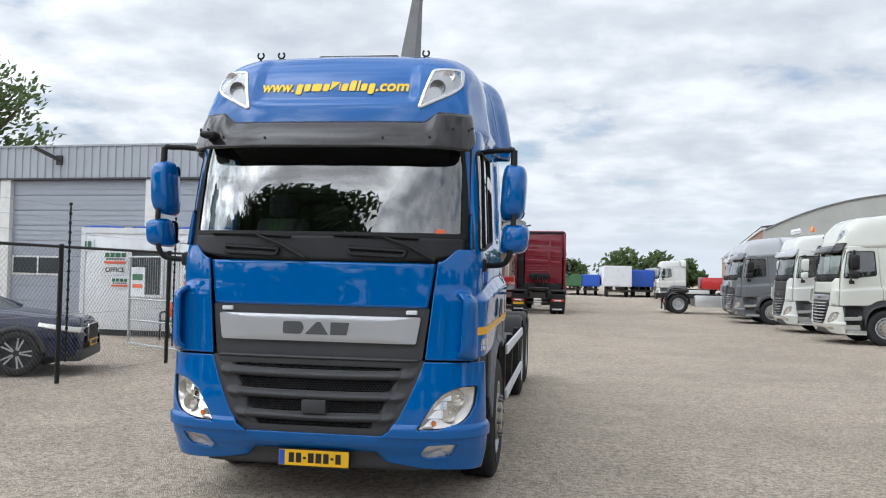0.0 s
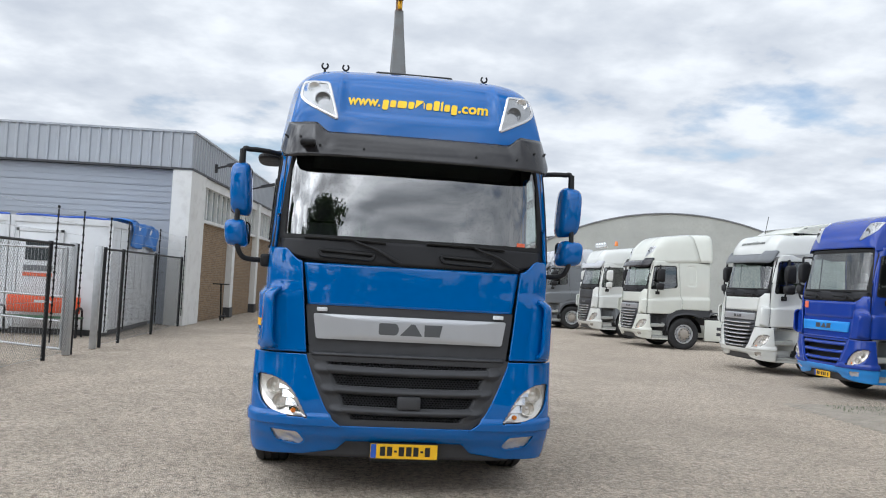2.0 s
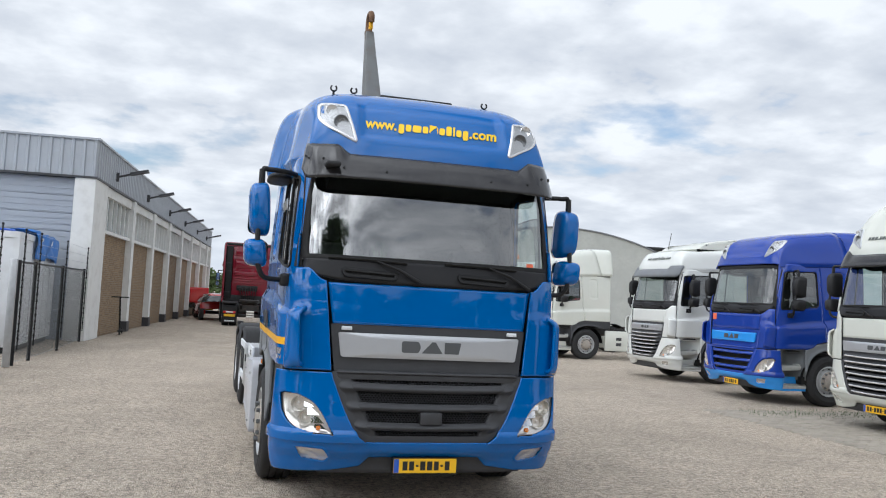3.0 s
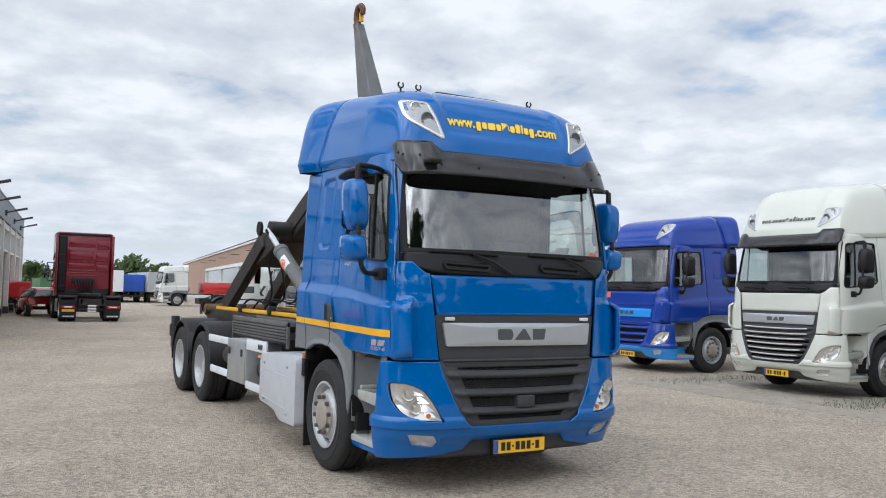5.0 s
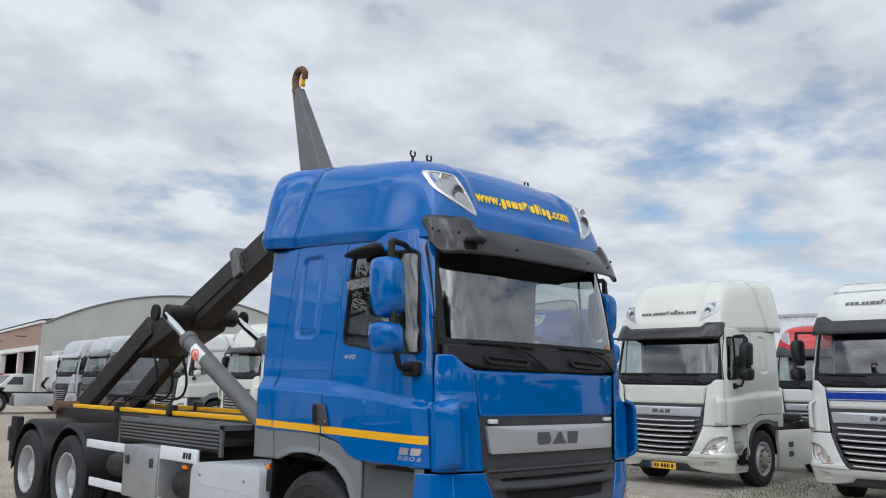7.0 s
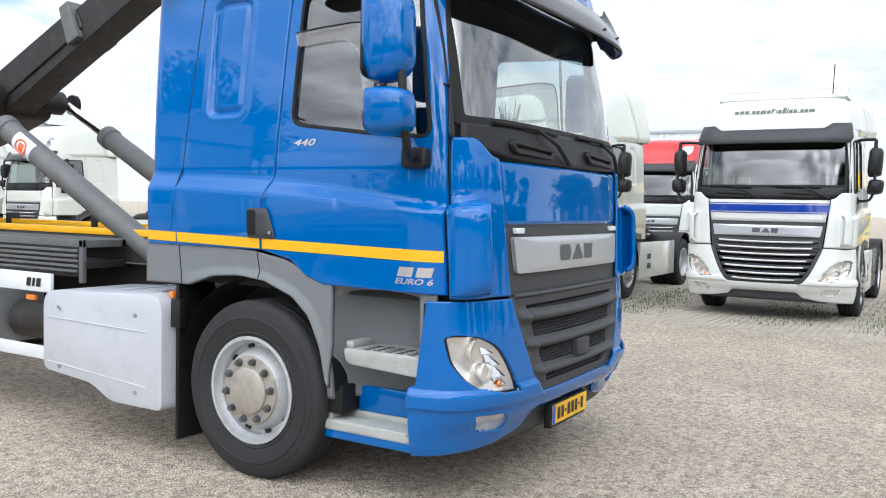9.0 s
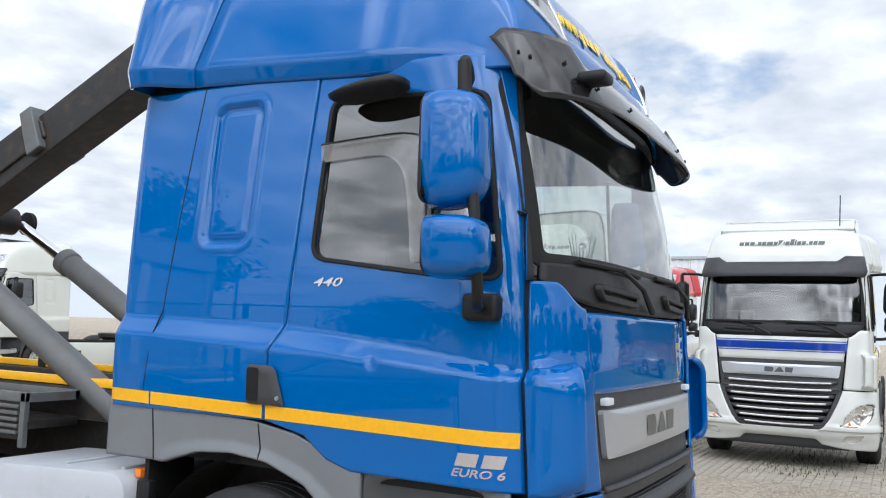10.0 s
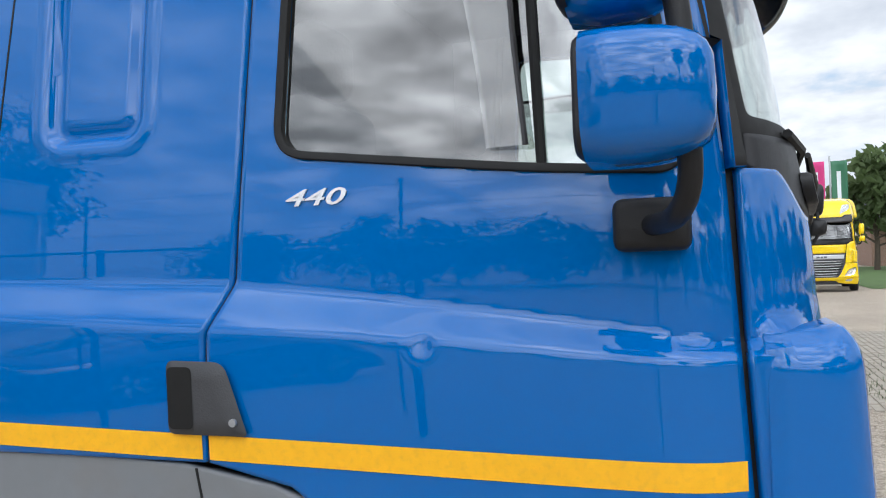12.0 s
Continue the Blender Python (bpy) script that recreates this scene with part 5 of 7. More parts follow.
    t = part("fuel_tank_cover", tk, "tankcover", root, "silver-white tank cover", angle=30)
    for y, z in ((3.05, 0.83), (2.30, 0.84), (3.05, 0.44), (2.30, 0.36)):
        part("cover_bolt", tube([(-1.258, y, z), (-1.274, y, z)], 0.014, 10), "zinc", t)
    for z0, z1 in ((0.755, 0.74), (0.46, 0.40)):
        part("pressed_line", tube([(-1.261, 3.18, z0), (-1.261, 2.2, z1)], 0.005, 6), "tankcover", t)
    part("side_marker_lamp", box((-1.18, 2.06, 0.955, -1.03, 2.10, 0.995), bevel=0.004), "amber", root)
    part("marker_bracket", box((-1.20, 1.98, 0.78, -1.15, 2.06, 0.95), bevel=0.006), "black", root)
    for y, z in ((2.2, 0.972), (2.6, 0.955)):
        part("cover_top_rib", box((-1.15, y, z, -0.7, y + 0.03, z + 0.013), bevel=0.004), "tankcover", t)
    # toolbox and guard rails
    bx = part("toolbox", box((-1.20, 3.98, 0.47, -0.75, 4.80, 0.99), bevel=0.01), "zinc", root, "bare stainless steel toolbox")
    part("toolbox_lid", box((-1.212, 4.0, 0.49, -1.202, 4.58, 0.97), bevel=0.004), "zinc", bx)
    for y in (4.12, 4.68):
        part("toolbox_latch", box((-1.225, y - 0.035, 0.80, -1.21, y + 0.035, 0.89), bevel=0.006), "dark", bx)
    part("guard_rail", box((-1.20, 4.80, 0.90, -1.17, 5.80, 0.99), bevel=0.008), "whitepanel", root)
    part("guard_rail", box((-1.20, 4.80, 0.49, -1.17, 5.66, 0.58), bevel=0.008), "whitepanel", root)
    part("guard_rail", box((-1.20, 3.24, 0.44, -1.17, 3.98, 0.53), bevel=0.008), "whitepanel", root)
    sg_ = part("name_panel", box((-1.20, 3.24, 0.90, -1.17, 3.98, 1.03), bevel=0.008), "whitepanel", root, "white panel with a plain dark mark")
    part("name_mark", bars([0.05, 0.03, 0.05], 0.015, 0.06, lambda a, b, l: Vector((-1.201 - l, 3.42 - a, 0.965 + b)), 0.2), "ink", sg_)
    part("orange_marker", box((-1.195, 3.42, 0.84, -1.175, 3.52, 0.875)), "amber", root)
    part("air_tank", tube([(-0.95, 3.4, 0.66), (-0.95, 3.45, 0.66), (-0.95, 3.9, 0.66)], 0.14, 16), "steel", root)
    part("air_tank", tube([(-0.95, 4.95, 0.72), (-0.95, 5.5, 0.72)], 0.13, 16), "steel", root)
    for z in (0.90, 0.44):
        part("guard_rail", box((1.17, 2.75, z, 1.20, 5.7, z + 0.10), bevel=0.008), "whitepanel", root)
    part("fuel_tank", prism(rpoly([(2.3, 0.98), (5.0, 0.98), (5.0, 0.34), (2.3, 0.34)], 0.1, 6), 0.62, 1.10, bevel=0.012), "steel", root)
    for y in (2.75, 3.9, 5.2):
        part("guard_post", box((1.10, y, 0.42, 1.17, y + 0.06, 1.02)), "steel", root)
    # rear mudguards
    for sg in (-1, 1):
        for yc in (6.45, 7.80):
            def mg(a, x, sg=sg, yc=yc):
                return Vector((sg * x, yc + 0.60 * math.cos(a), 0.55 + 0.585 * math.sin(a) - 0.04 * (x > 1.13)))
            part("mudguard", grid(mg, lin(-0.12, math.pi + 0.12, 26), [0.52, 0.54, 1.12, 1.15, 1.155], flip=sg < 0), "black", root, solid=0.02)
        part("rear_lamp", box((sg * 0.75, 8.68, 0.83, sg * 1.12, 8.74, 0.97), bevel=0.01), "redlens", root)
        part("rear_side_plate", box((sg * 1.05, 8.35, 0.62, sg * 1.14, 8.6, 1.14), bevel=0.01), "black", root)
    # hook arm
    arm = empty("hook_arm", root)
    main = prism(rpoly([(6.85, 1.97), (6.55, 2.38), (5.45, 2.70), (2.98, 3.82), (2.82, 3.80), (2.80, 3.58), (3.2, 3.40), (5.6, 2.28)], 0.04), -0.14, 0.14, bevel=0.01)
    part("boom", main, "steel", arm, "dark weathered steel boom", smooth=False)
    part("boom_sleeve", prism([(6.2, 2.12), (6.1, 2.46), (4.55, 3.13), (4.42, 3.1), (4.36, 2.98), (4.5, 2.90)], -0.16, 0.16, bevel=0.012), "steel", arm, smooth=False)
    part("boom_sleeve_collar", prism([(4.50, 2.84), (4.62, 3.16), (4.50, 3.21), (4.36, 2.90)], -0.20, 0.20, bevel=0.01), "steel2", arm, smooth=False)
    col = prism([(2.80, 3.45), (3.26, 3.45), (3.42, 4.0), (3.68, 4.85), (3.70, 4.95), (3.60, 4.97), (3.50, 4.80), (3.04, 3.94)], -0.10, 0.10, bevel=0.012)
    for v in col.verts:
        v.co.x *= lerp(1.0, 0.5, sstep(3.6, 5.0, v.co.z))
    part("mast", col, "steel2", arm, "grey steel mast", smooth=False)
    hk = [(0, 3.64, 4.86), (0, 3.69, 4.98), (0, 3.715, 5.08), (0, 3.68, 5.17), (0, 3.60, 5.195), (0, 3.535, 5.14), (0, 3.54, 5.07)]
    part("hook", tube(curve3(hk, 5), [0.055] * 6 + [0.042] * 12 + [0.036] * 13, 10), "rust", arm, "rusty yellow-brown hook")
    part("hook_latch", box((-0.025, 3.55, 4.98, 0.025, 3.59, 5.10), bevel=0.01), "stripe", arm)
    for sg in (-1, 1):
        part("arm_leg", bar_between((sg * 0.36, 8.2, 1.22), (sg * 0.30, 6.2, 2.36), 0.14, 0.26), "steel", arm, smooth=False, bevel=0.012)
        part("pivot_lug", tube([(sg * 0.15, 5.55, 2.47), (sg * 0.46, 5.55, 2.47)], 0.115, 16), "steel", arm)
        part("pivot_cap", tube([(sg * 0.58, 5.55, 2.47), (sg * 0.62, 5.55, 2.47)], 0.10, 16), "rubber", arm)
        rod_top, cyl_top, cyl_low = (sg * 0.50, 5.48, 2.44), (sg * 0.50, 4.90, 2.14), (sg * 0.50, 2.95, 1.12)
        part("ram_rod", tube([rod_top, cyl_top], 0.045, 14), "chrome", arm)
        part("ram_cylinder", tube([cyl_top, tuple(Vector(cyl_top).lerp(Vector(cyl_low), 0.04)), tuple(Vector(cyl_top).lerp(Vector(cyl_low), 0.045)), cyl_low], [0.105, 0.105, 0.092, 0.092], 20), "steel2", arm)
        d = (Vector(cyl_low) - Vector(cyl_top)).normalized()
        s0 = Vector(cyl_top) + d * 0.28
        nrm = d.cross(Vector((1, 0, 0))).normalized()

        def stick(a, b, l, s0=s0, d=d, nrm=nrm, sg=sg):
            ang = b / 0.094
            return s0 + d * a + (Vector((sg * math.cos(ang), 0, 0)) + nrm * (math.sin(ang))) * (0.094 + l)
        part("warning_sticker", grid(lambda a, b: stick(a, b, 0.0), lin(0, 0.26, 4), lin(-0.1, 0.1, 10)), "whitepanel", arm)
        part("sticker_mark", merge(tube([stick(0.13 + 0.07 * math.cos(t), 0.06 * math.sin(t), 0.001) for t in lin(0, 2 * math.pi, 18)[:-1]], 0.009, 5, closed=True)), "sticker", arm)
        part("sticker_patch", grid(lambda a, b: stick(a, b, 0.003), lin(0.10, 0.17, 3), lin(-0.035, 0.035, 5)), "sticker", arm)
    part("leg_bridge", prism(rpoly([(6.75, 1.95), (6.62, 2.2), (6.1, 2.45), (5.45, 2.50), (5.5, 2.3), (6.2, 2.08)], 0.06), -0.33, 0.33, bevel=0.02), "steel", arm, smooth=False)
    for k in range(3):
        x = -0.22 + 0.2 * k
        part("hydraulic_hose", tube(curve3([(x, 6.3, 2.0), (x + 0.05, 6.25, 1.62), (x + 0.1, 6.6, 1.42), (x, 7.2, 1.45), (x - 0.05, 7.5, 1.3)], 6), 0.016, 6), "rubber", arm)
    part("rear_roller", tube([(-0.62, 8.45, 1.26), (0.62, 8.45, 1.26)], 0.09, 14), "rust", root)
    part("arm_pivot_tube", tube([(-0.5, 8.12, 1.24), (0.5, 8.12, 1.24)], 0.12, 14), "rust", root)
    part("dash_greenery", merge(*[tube(curve3([(-0.42 + 0.02 * math.cos(i * 2.4), 0.22, 1.93), (-0.42 + 0.05 * math.cos(i * 2.4), 0.22 + 0.04 * math.sin(i * 2.4), 2.03), (-0.42 + 0.07 * math.cos(i * 2.4), 0.22 + 0.06 * math.sin(i * 2.4), 2.08 + 0.02 * (i % 4))], 3), [0.006] * 4 + [0.002] * 3, 4) for i in range(14)]), mat("plastic_greenery", (0.03, 0.09, 0.02), rough=0.7, var=0.4), root)
    part("windscreen_sticker", fill(rpoly([(0.83, 1.99), (0.90, 1.99), (0.90, 2.025), (0.83, 2.025)], 0.004), lambda a, b, l: cab_front(a, b, -0.008), 1), "sticker", root)
    root.scale = (1.004, 1.016, 1.008)
    return root


hooklift_truck()


# ---- other lorries ----
def tractor(name, label, x, y, rz, S, base=3.6, skirt=None, six=False, plate_on=False, group="parked lorries"):
    """A parked tractor unit with its nose at x, y; rz turns it (0: nose towards -y)."""
    root = empty(name)
    tagged(root, label, "truck", group)
    S.setdefault("q", 2.6)
    S.setdefault("grille", "xf")
    cab(root, S)
    q = S["q"]
    for sg in (-1, 1):
        wheel(root, sg * 1.19, 1.43, 0.495, q=q, turn=13)
        wheel(root, sg * 1.17, 1.43 + base, 0.495, dual=True, q=q, turn=40)
        part("frame_rail", box((sg * 0.36, 0.5, 0.78, sg * 0.44, 2.5 + base, 1.02)), "steel", root)

        def mg(a, xx, sg=sg):
            return Vector((sg * xx, 1.43 + base + 0.6 * math.cos(a), 0.56 + 0.58 * math.sin(a)))
        part("mudguard", grid(mg, lin(-0.1, math.pi + 0.1, 18), [0.5, 1.15, 1.19], flip=sg < 0), "black", root, solid=0.02)
        part("mudflap", box((sg * 0.55, 2.04 + base, 0.16, sg * 1.15, 2.07 + base, 0.95)), "black", root)
        part("rear_lamp", box((sg * 0.62, 2.07 + base, 0.58, sg * 1.14, 2.12 + base, 0.69), bevel=0.01), "redlens", root)
        if skirt:
            part("side_skirt", box((sg * 1.08, 2.15, 0.30, sg * 1.16, 0.75 + base, 0.98), bevel=0.02), skirt, root)
            part("skirt_vent", box((sg * 1.155, 2.55, 0.66, sg * 1.166, 2.75, 0.76), (sg * 1.155, 2.55, 0.48, sg * 1.166, 2.75, 0.58)), "dark", root)
        else:
            part("fuel_tank", prism(rpoly([(2.2, 0.95), (0.6 + base, 0.95), (0.6 + base, 0.36), (2.2, 0.36)], 0.12, 5), sg * 0.6, sg * 1.12, bevel=0.012), "alu", root)
    part("rear_cross_member", box((-0.5, 2.4 + base, 0.72, 0.5, 2.5 + base, 1.0)), "steel", root)
    part("fifth_wheel", lathe([(0.0, 1.24), (0.42, 1.24), (0.45, 1.21), (0.45, 1.12), (0.3, 1.04)], 20, "z", (0, 1.2 + base, 0)), "steel", root)
    part("axle", tube([(-1.0, 1.43, 0.49), (1.0, 1.43, 0.49)], 0.07, 8), "steel", root)
    part("axle", tube([(-1.0, 1.43 + base, 0.49), (1.0, 1.43 + base, 0.49)], 0.09, 8), "steel", root)
    part("engine_block", box((-0.36, 0.4, 0.45, 0.36, 2.2, 1.04)), "steel", root)
    for sg in (-1, 1):
        part("arch_liner", grid(lambda a, xx, sg=sg: Vector((sg * xx, 1.43 + 0.61 * math.cos(a), 0.55 + 0.56 * math.sin(a))), lin(0.0, math.pi, 14), [0.75, 1.165]), "rubber", root)
    for k in range(4):
        part("air_coil", tube(curve3([(-0.25 + 0.12 * k, 2.4, 1.75), (-0.25 + 0.12 * k, 2.62, 1.4), (-0.2 + 0.1 * k, 2.5, 1.2)], 4), 0.025, 6), "black", root)
    if plate_on:
        plate(root, lambda a, b, l: Vector((a, -0.012 - l, 0.362 + b)))
    root.matrix_world = pose(x, y, -0.005, 0, 0, rz)
    return root


W = -90
t = tractor("tractor_unit", "white tractor unit with a blue band across its front", 8.4, 0.45, W, dict(paint="white", visor="dark", lamps=False, lettering="greyletter", mirror_paint="black", rise=-0.16, arch="white"), skirt="white", plate_on=False)
for z0, z1 in ((1.60, 1.70), (1.715, 1.727), (1.573, 1.585)):
    part("blue_band", grid(lambda a, z: cab_front(a, z, 0.008), lin(-0.86, 0.86, 20), lin(z0, z1, 2)), "navy", t)
    for sg in (-1, 1):
        part("blue_band", grid(lambda s, z, sg=sg: cab_corner(s, z + 0.012, 0.85, 0.19, 0.010, sg), lin(0.0, 1, 14), lin(z0, z1, 2), flip=sg > 0), "navy", t)
part("roof_spoiler", prism(rpoly([(0.75, 3.30), (1.1, 3.52), (1.9, 3.62), (2.3, 3.60), (2.3, 3.3)], 0.06), -0.92, 0.92, bevel=0.05), "white", t)
part("aerial", tube([(0.72, 0.9, 3.35), (0.73, 0.92, 3.85)], 0.008, 5), "black", t)
tractor("tractor_unit", "cream-white tractor unit with a black sun visor", 8.42, 4.2, W, dict(paint="white2", visor="smoke", lettering="greyletter", mirror_paint="black", q=2.0, rise=0.24, arch="white2"), skirt="white2", plate_on=True)
t = tractor("tractor_unit", "dark blue truck with light blue bumper and badge bar", 8.95, 8.7, W, dict(paint="navy", low="sky", bar="sky", grille="cf", surround="navy", slat="navy", mirror_paint="black", rise=-0.02), plate_on=True)
part("warning_sticker", fill(rpoly([(-0.77, 1.62), (-0.61, 1.62), (-0.61, 1.75), (-0.77, 1.75)], 0.01), lambda a, b, l: cab_front(a, b, 0.006), 2), "sticker", t)
t = tractor("tractor_unit", "white tractor unit with grey sun visor and roof spoiler", 9.35, 12.95, W, dict(paint="white", visor="greyplastic", lamps=False, lettering="greyletter", mirror_paint="black", rise=-0.16, arch="white"), skirt="white")
part("roof_spoiler", prism(rpoly([(0.75, 3.30), (1.1, 3.52), (1.9, 3.66), (2.3, 3.66), (2.3, 3.3)], 0.06), -0.92, 0.92, bevel=0.05), "white2", t)
part("aerial", tube([(-0.6, 0.9, 3.3), (-0.6, 1.0, 3.85)], 0.008, 5), "black", t)
tractor("tractor_unit", "white tractor unit with dark grey wheel arches", 9.3, 20.45, W, dict(paint="white2", visor="smoke", mirror_paint="black", arch="dark", rise=0.16), skirt="white2")
t = tractor("tractor_unit", "white tractor unit with dark front and roof light bar", 9.3, 25.4, W, dict(paint="white", flap="dark", visor="silver", lamps=False, mirror_paint="white", bar="dark", rise=-0.1))
for k in range(4):
    part("light_bar_lamp", lathe([(0.0, -0.05), (0.085, -0.05), (0.095, 0.0), (0.05, 0.06)], 14, "y", (-0.45 + 0.3 * k, 0.55, 3.55)), "chrome", t)
part("beacon", lathe([(0.07, 3.5), (0.07, 3.6), (0.05, 3.68), (0.0, 3.69)], 14, "z", (0.8, 0.9, 0)), "amber", t)
part("light_bar", tube([(-0.7, 0.6, 3.44), (0.7, 0.6, 3.44)], 0.025, 8), "chrome", t)
tractor("tractor_unit", "grey tractor unit with silver flashes", 8.7, 31.0, W, dict(paint="grey", visor="grey", lamps=False, mirror_paint="black", roof="silver", bar="dark", arch="grey"))
tractor("tractor_unit", "pale blue-grey tractor unit", 9.3, 35.6, W, dict(paint="silver", visor="silver", lamps=False, mirror_paint="black", bar="dark", q=3.2))
tractor("tractor_unit", "white tractor unit seen from behind", 12.6, 40.0, 90, dict(paint="white", lamps=False, mirror_paint="black", q=3.2, rise=-0.5, deflector=False))
t = tractor("tractor_unit", "dark red tractor unit with black mudflaps", 0.5, 39.6, 180, dict(paint="red", mirror_paint="black", visor="smoke", q=2.6, lamps=False), plate_on=False)
t.matrix_world = t.matrix_world @ Matrix.Diagonal((1.06, 1, 1, 1))
for sg in (-1, 1):
    part("side_fairing", box((sg * 1.10, 2.25, 1.05, sg * 1.20, 2.85, 3.95), bevel=0.03), "red", t)
    part("flap_mark", bars([0.075] * 5, 0.012, 0.06, lambda a, b, l, sg=sg: Vector((sg * 0.85 - a, 5.672 + l, 0.23 + b)), 0.1), "whitepanel", t)
    part("mudguard_top", box((sg * 0.55, 4.50, 1.02, sg * 1.17, 5.68, 1.12), bevel=0.05, seg=3), "black", t)
    part("lamp_centre", box((sg * 0.72, 5.725, 0.60, sg * 1.02, 5.738, 0.665), bevel=0.006), "reflector", t)
part("roof_fairing", box((-1.18, 0.9, 2.7, 1.18, 2.6, 4.08), bevel=0.12, seg=4), "red", t)
part("fairing_band", box((-1.1, 2.6, 3.93, 1.1, 2.66, 4.03), bevel=0.02), "black", t)
part("air_intake", box((0.78, 2.36, 1.30, 1.085, 2.78, 3.88), bevel=0.04, seg=3), "rubber", t)
for z in (1.55, 2.6, 3.0):
    part("intake_joint", box((0.775, 2.78, z, 1.09, 2.79, z + 0.025), bevel=0.004), "dark", t)
part("rear_wall_panel", box((-1.05, 2.56, 1.42, 0.76, 2.625, 3.86), bevel=0.03, seg=3), "red", t)
for x0, x1, z0, z1 in ((-0.42, 0.66, 3.38, 3.72), (-0.98, -0.50, 3.30, 3.72), (-0.36, 0.62, 2.78, 3.16), (-0.98, -0.46, 2.72, 3.14), (-0.40, 0.66, 2.40, 2.62), (-0.98, -0.48, 2.30, 2.56)):
    part("pressed_panel", box((x0, 2.615, z0, x1, 2.645, z1), bevel=0.02, seg=3), "red", t)
for z in (2.02, 2.14, 2.26):
    part("panel_rib", box((-0.98, 2.62, z, 0.70, 2.645, z + 0.045), bevel=0.012), "red", t)
part("lower_wall", box((-1.05, 2.5, 1.02, 1.05, 2.60, 1.44), bevel=0.02), "black", t)
for k in range(7):
    part("air_hose", tube(curve3([(-0.36 + 0.12 * k, 2.62, 1.82 + 0.03 * (k % 3)), (-0.36 + 0.12 * k, 2.95, 1.62), (-0.30 + 0.09 * k, 2.92, 1.25), (-0.24 + 0.08 * k, 2.66, 1.12)], 5), 0.022, 6), "rubber", t)
part("hose_board", box((-0.45, 2.62, 1.66, 0.52, 2.72, 1.92), bevel=0.02), "black", t)
part("coupling_lights", box((-0.17, 6.10, 0.42, 0.17, 6.13, 0.50), (-0.17, 6.10, 0.54, 0.17, 6.13, 0.62), (-0.17, 6.10, 0.66, 0.17, 6.13, 0.74), bevel=0.012), "reflector", t)
part("rear_plate", box((0.62, 5.675, 0.43, 1.10, 5.685, 0.54)), "plate", t)
tractor("tractor_unit", "yellow tractor unit beside the fence", 31.6, -3.25, W - 8, dict(paint="yellow", mirror_paint="yellow", visor="smoke", q=3.0))
tractor("tractor_unit", "white tractor unit with a red roof band", 16.8, 4.9, W, dict(paint="white", roof="red2", visor="dark", mirror_paint="black", q=3.0), plate_on=False)
t = tractor("tractor_unit", "white tractor unit coupled to a low red container", 9.2, 66.0, W, dict(paint="white", mirror_paint="black", q=3.2, lamps=False, rise=-0.2), group="distant lorries")
part("red_container", box((-1.2, 3.6, 1.05, 1.2, 11.5, 2.0), bevel=0.03), "red2", t)


# ---- distant trailers and containers ----
def trailer(label, x0, x1, y0, y1, z1, colour, base=1.0):
    root = empty("trailer")
    tagged(root, label, "trailer", "distant trailers")
    b = part("box_body", box((x0, y0, base, x1, y1, z1), bevel=0.03), colour, root)
    part("rear_frame", box((x0 + 0.06, y0 - 0.02, base + 0.1, (x0 + x1) / 2 - 0.015, y0 + 0.02, z1 - 0.1), ((x0 + x1) / 2 + 0.015, y0 - 0.02, base + 0.1, x1 - 0.06, y0 + 0.02, z1 - 0.1)), colour, b)
    for x in (x0 + 0.35, x1 - 0.35):
        for y in (y0 + 1.5, y0 + 2.8):
            part("wheel", lathe([(0.0, -0.15), (0.25, -0.15), (0.45, -0.14), (0.5, -0.08), (0.5, 0.08), (0.45, 0.14), (0.0, 0.15)], 18, "x", (x, y, 0.49)), "tyre", root)
    part("bumper_beam", box((x0 + 0.1, y0, 0.5, x1 - 0.1, y0 + 0.12, 0.7), (x0 + 0.7, y0, 0.6, x0 + 0.85, y1, base), (x1 - 0.85, y0, 0.6, x1 - 0.7, y1, base)), "steel", root)
    return root


trailer("white box trailer seen from its doors", 5.35, 7.95, 75, 87, 2.95, "whitepanel")
trailer("blue box trailer standing far off", 8.1, 10.3, 78, 90, 2.65, "euro")
trailer("pale grey box trailer", 10.4, 13.2, 77, 89, 2.9, mat("grey_trailer_panel", (0.42, 0.44, 0.43), rough=0.6, var=0.15, scale=1.0))
trailer("green box trailer standing far off", 1.4, 3.4, 80, 92, 2.1, mat("green_trailer_panel", (0.05, 0.14, 0.06), rough=0.6, var=0.2, scale=1.0), 0.9)
trailer("blue low box trailer", 3.45, 5.2, 80, 92, 2.1, "euro", 0.9)
trailer("grey box trailer standing far off", -4.0, -1.6, 60, 70, 2.4, "whitepanel")
trailer("red flat trailer beside the lorry", -3.6, -1.3, 45, 56, 1.7, "red2", 0.8)


# ---- brick hall with the arched gable ----
def corrugated(name, a, b, z0, z1, pitch, depth, material, parent, out):
    """Ribbed sheeting from a to b; out is its outward side."""
    a, b, out = Vector(a), Vector(b), Vector(out)
    L = (b - a).length
    n = int(L / pitch)
    v, f = [], []
    d = (b - a) / n
    for i in range(n):
        for t, o in ((0.0, 0), (0.62, 0), (0.70, depth), (0.92, depth)):
            p = a + d * (i + t) + out * o
            v += [(p.x, p.y, z0), (p.x, p.y, z1)]
    p = b
    v += [(p.x, p.y, z0), (p.x, p.y, z1)]
    for i in range(len(v) // 2 - 1):
        f.append((2 * i, 2 * i + 2, 2 * i + 3, 2 * i + 1))
    return part(name, (v, f), material, parent, smooth=False)


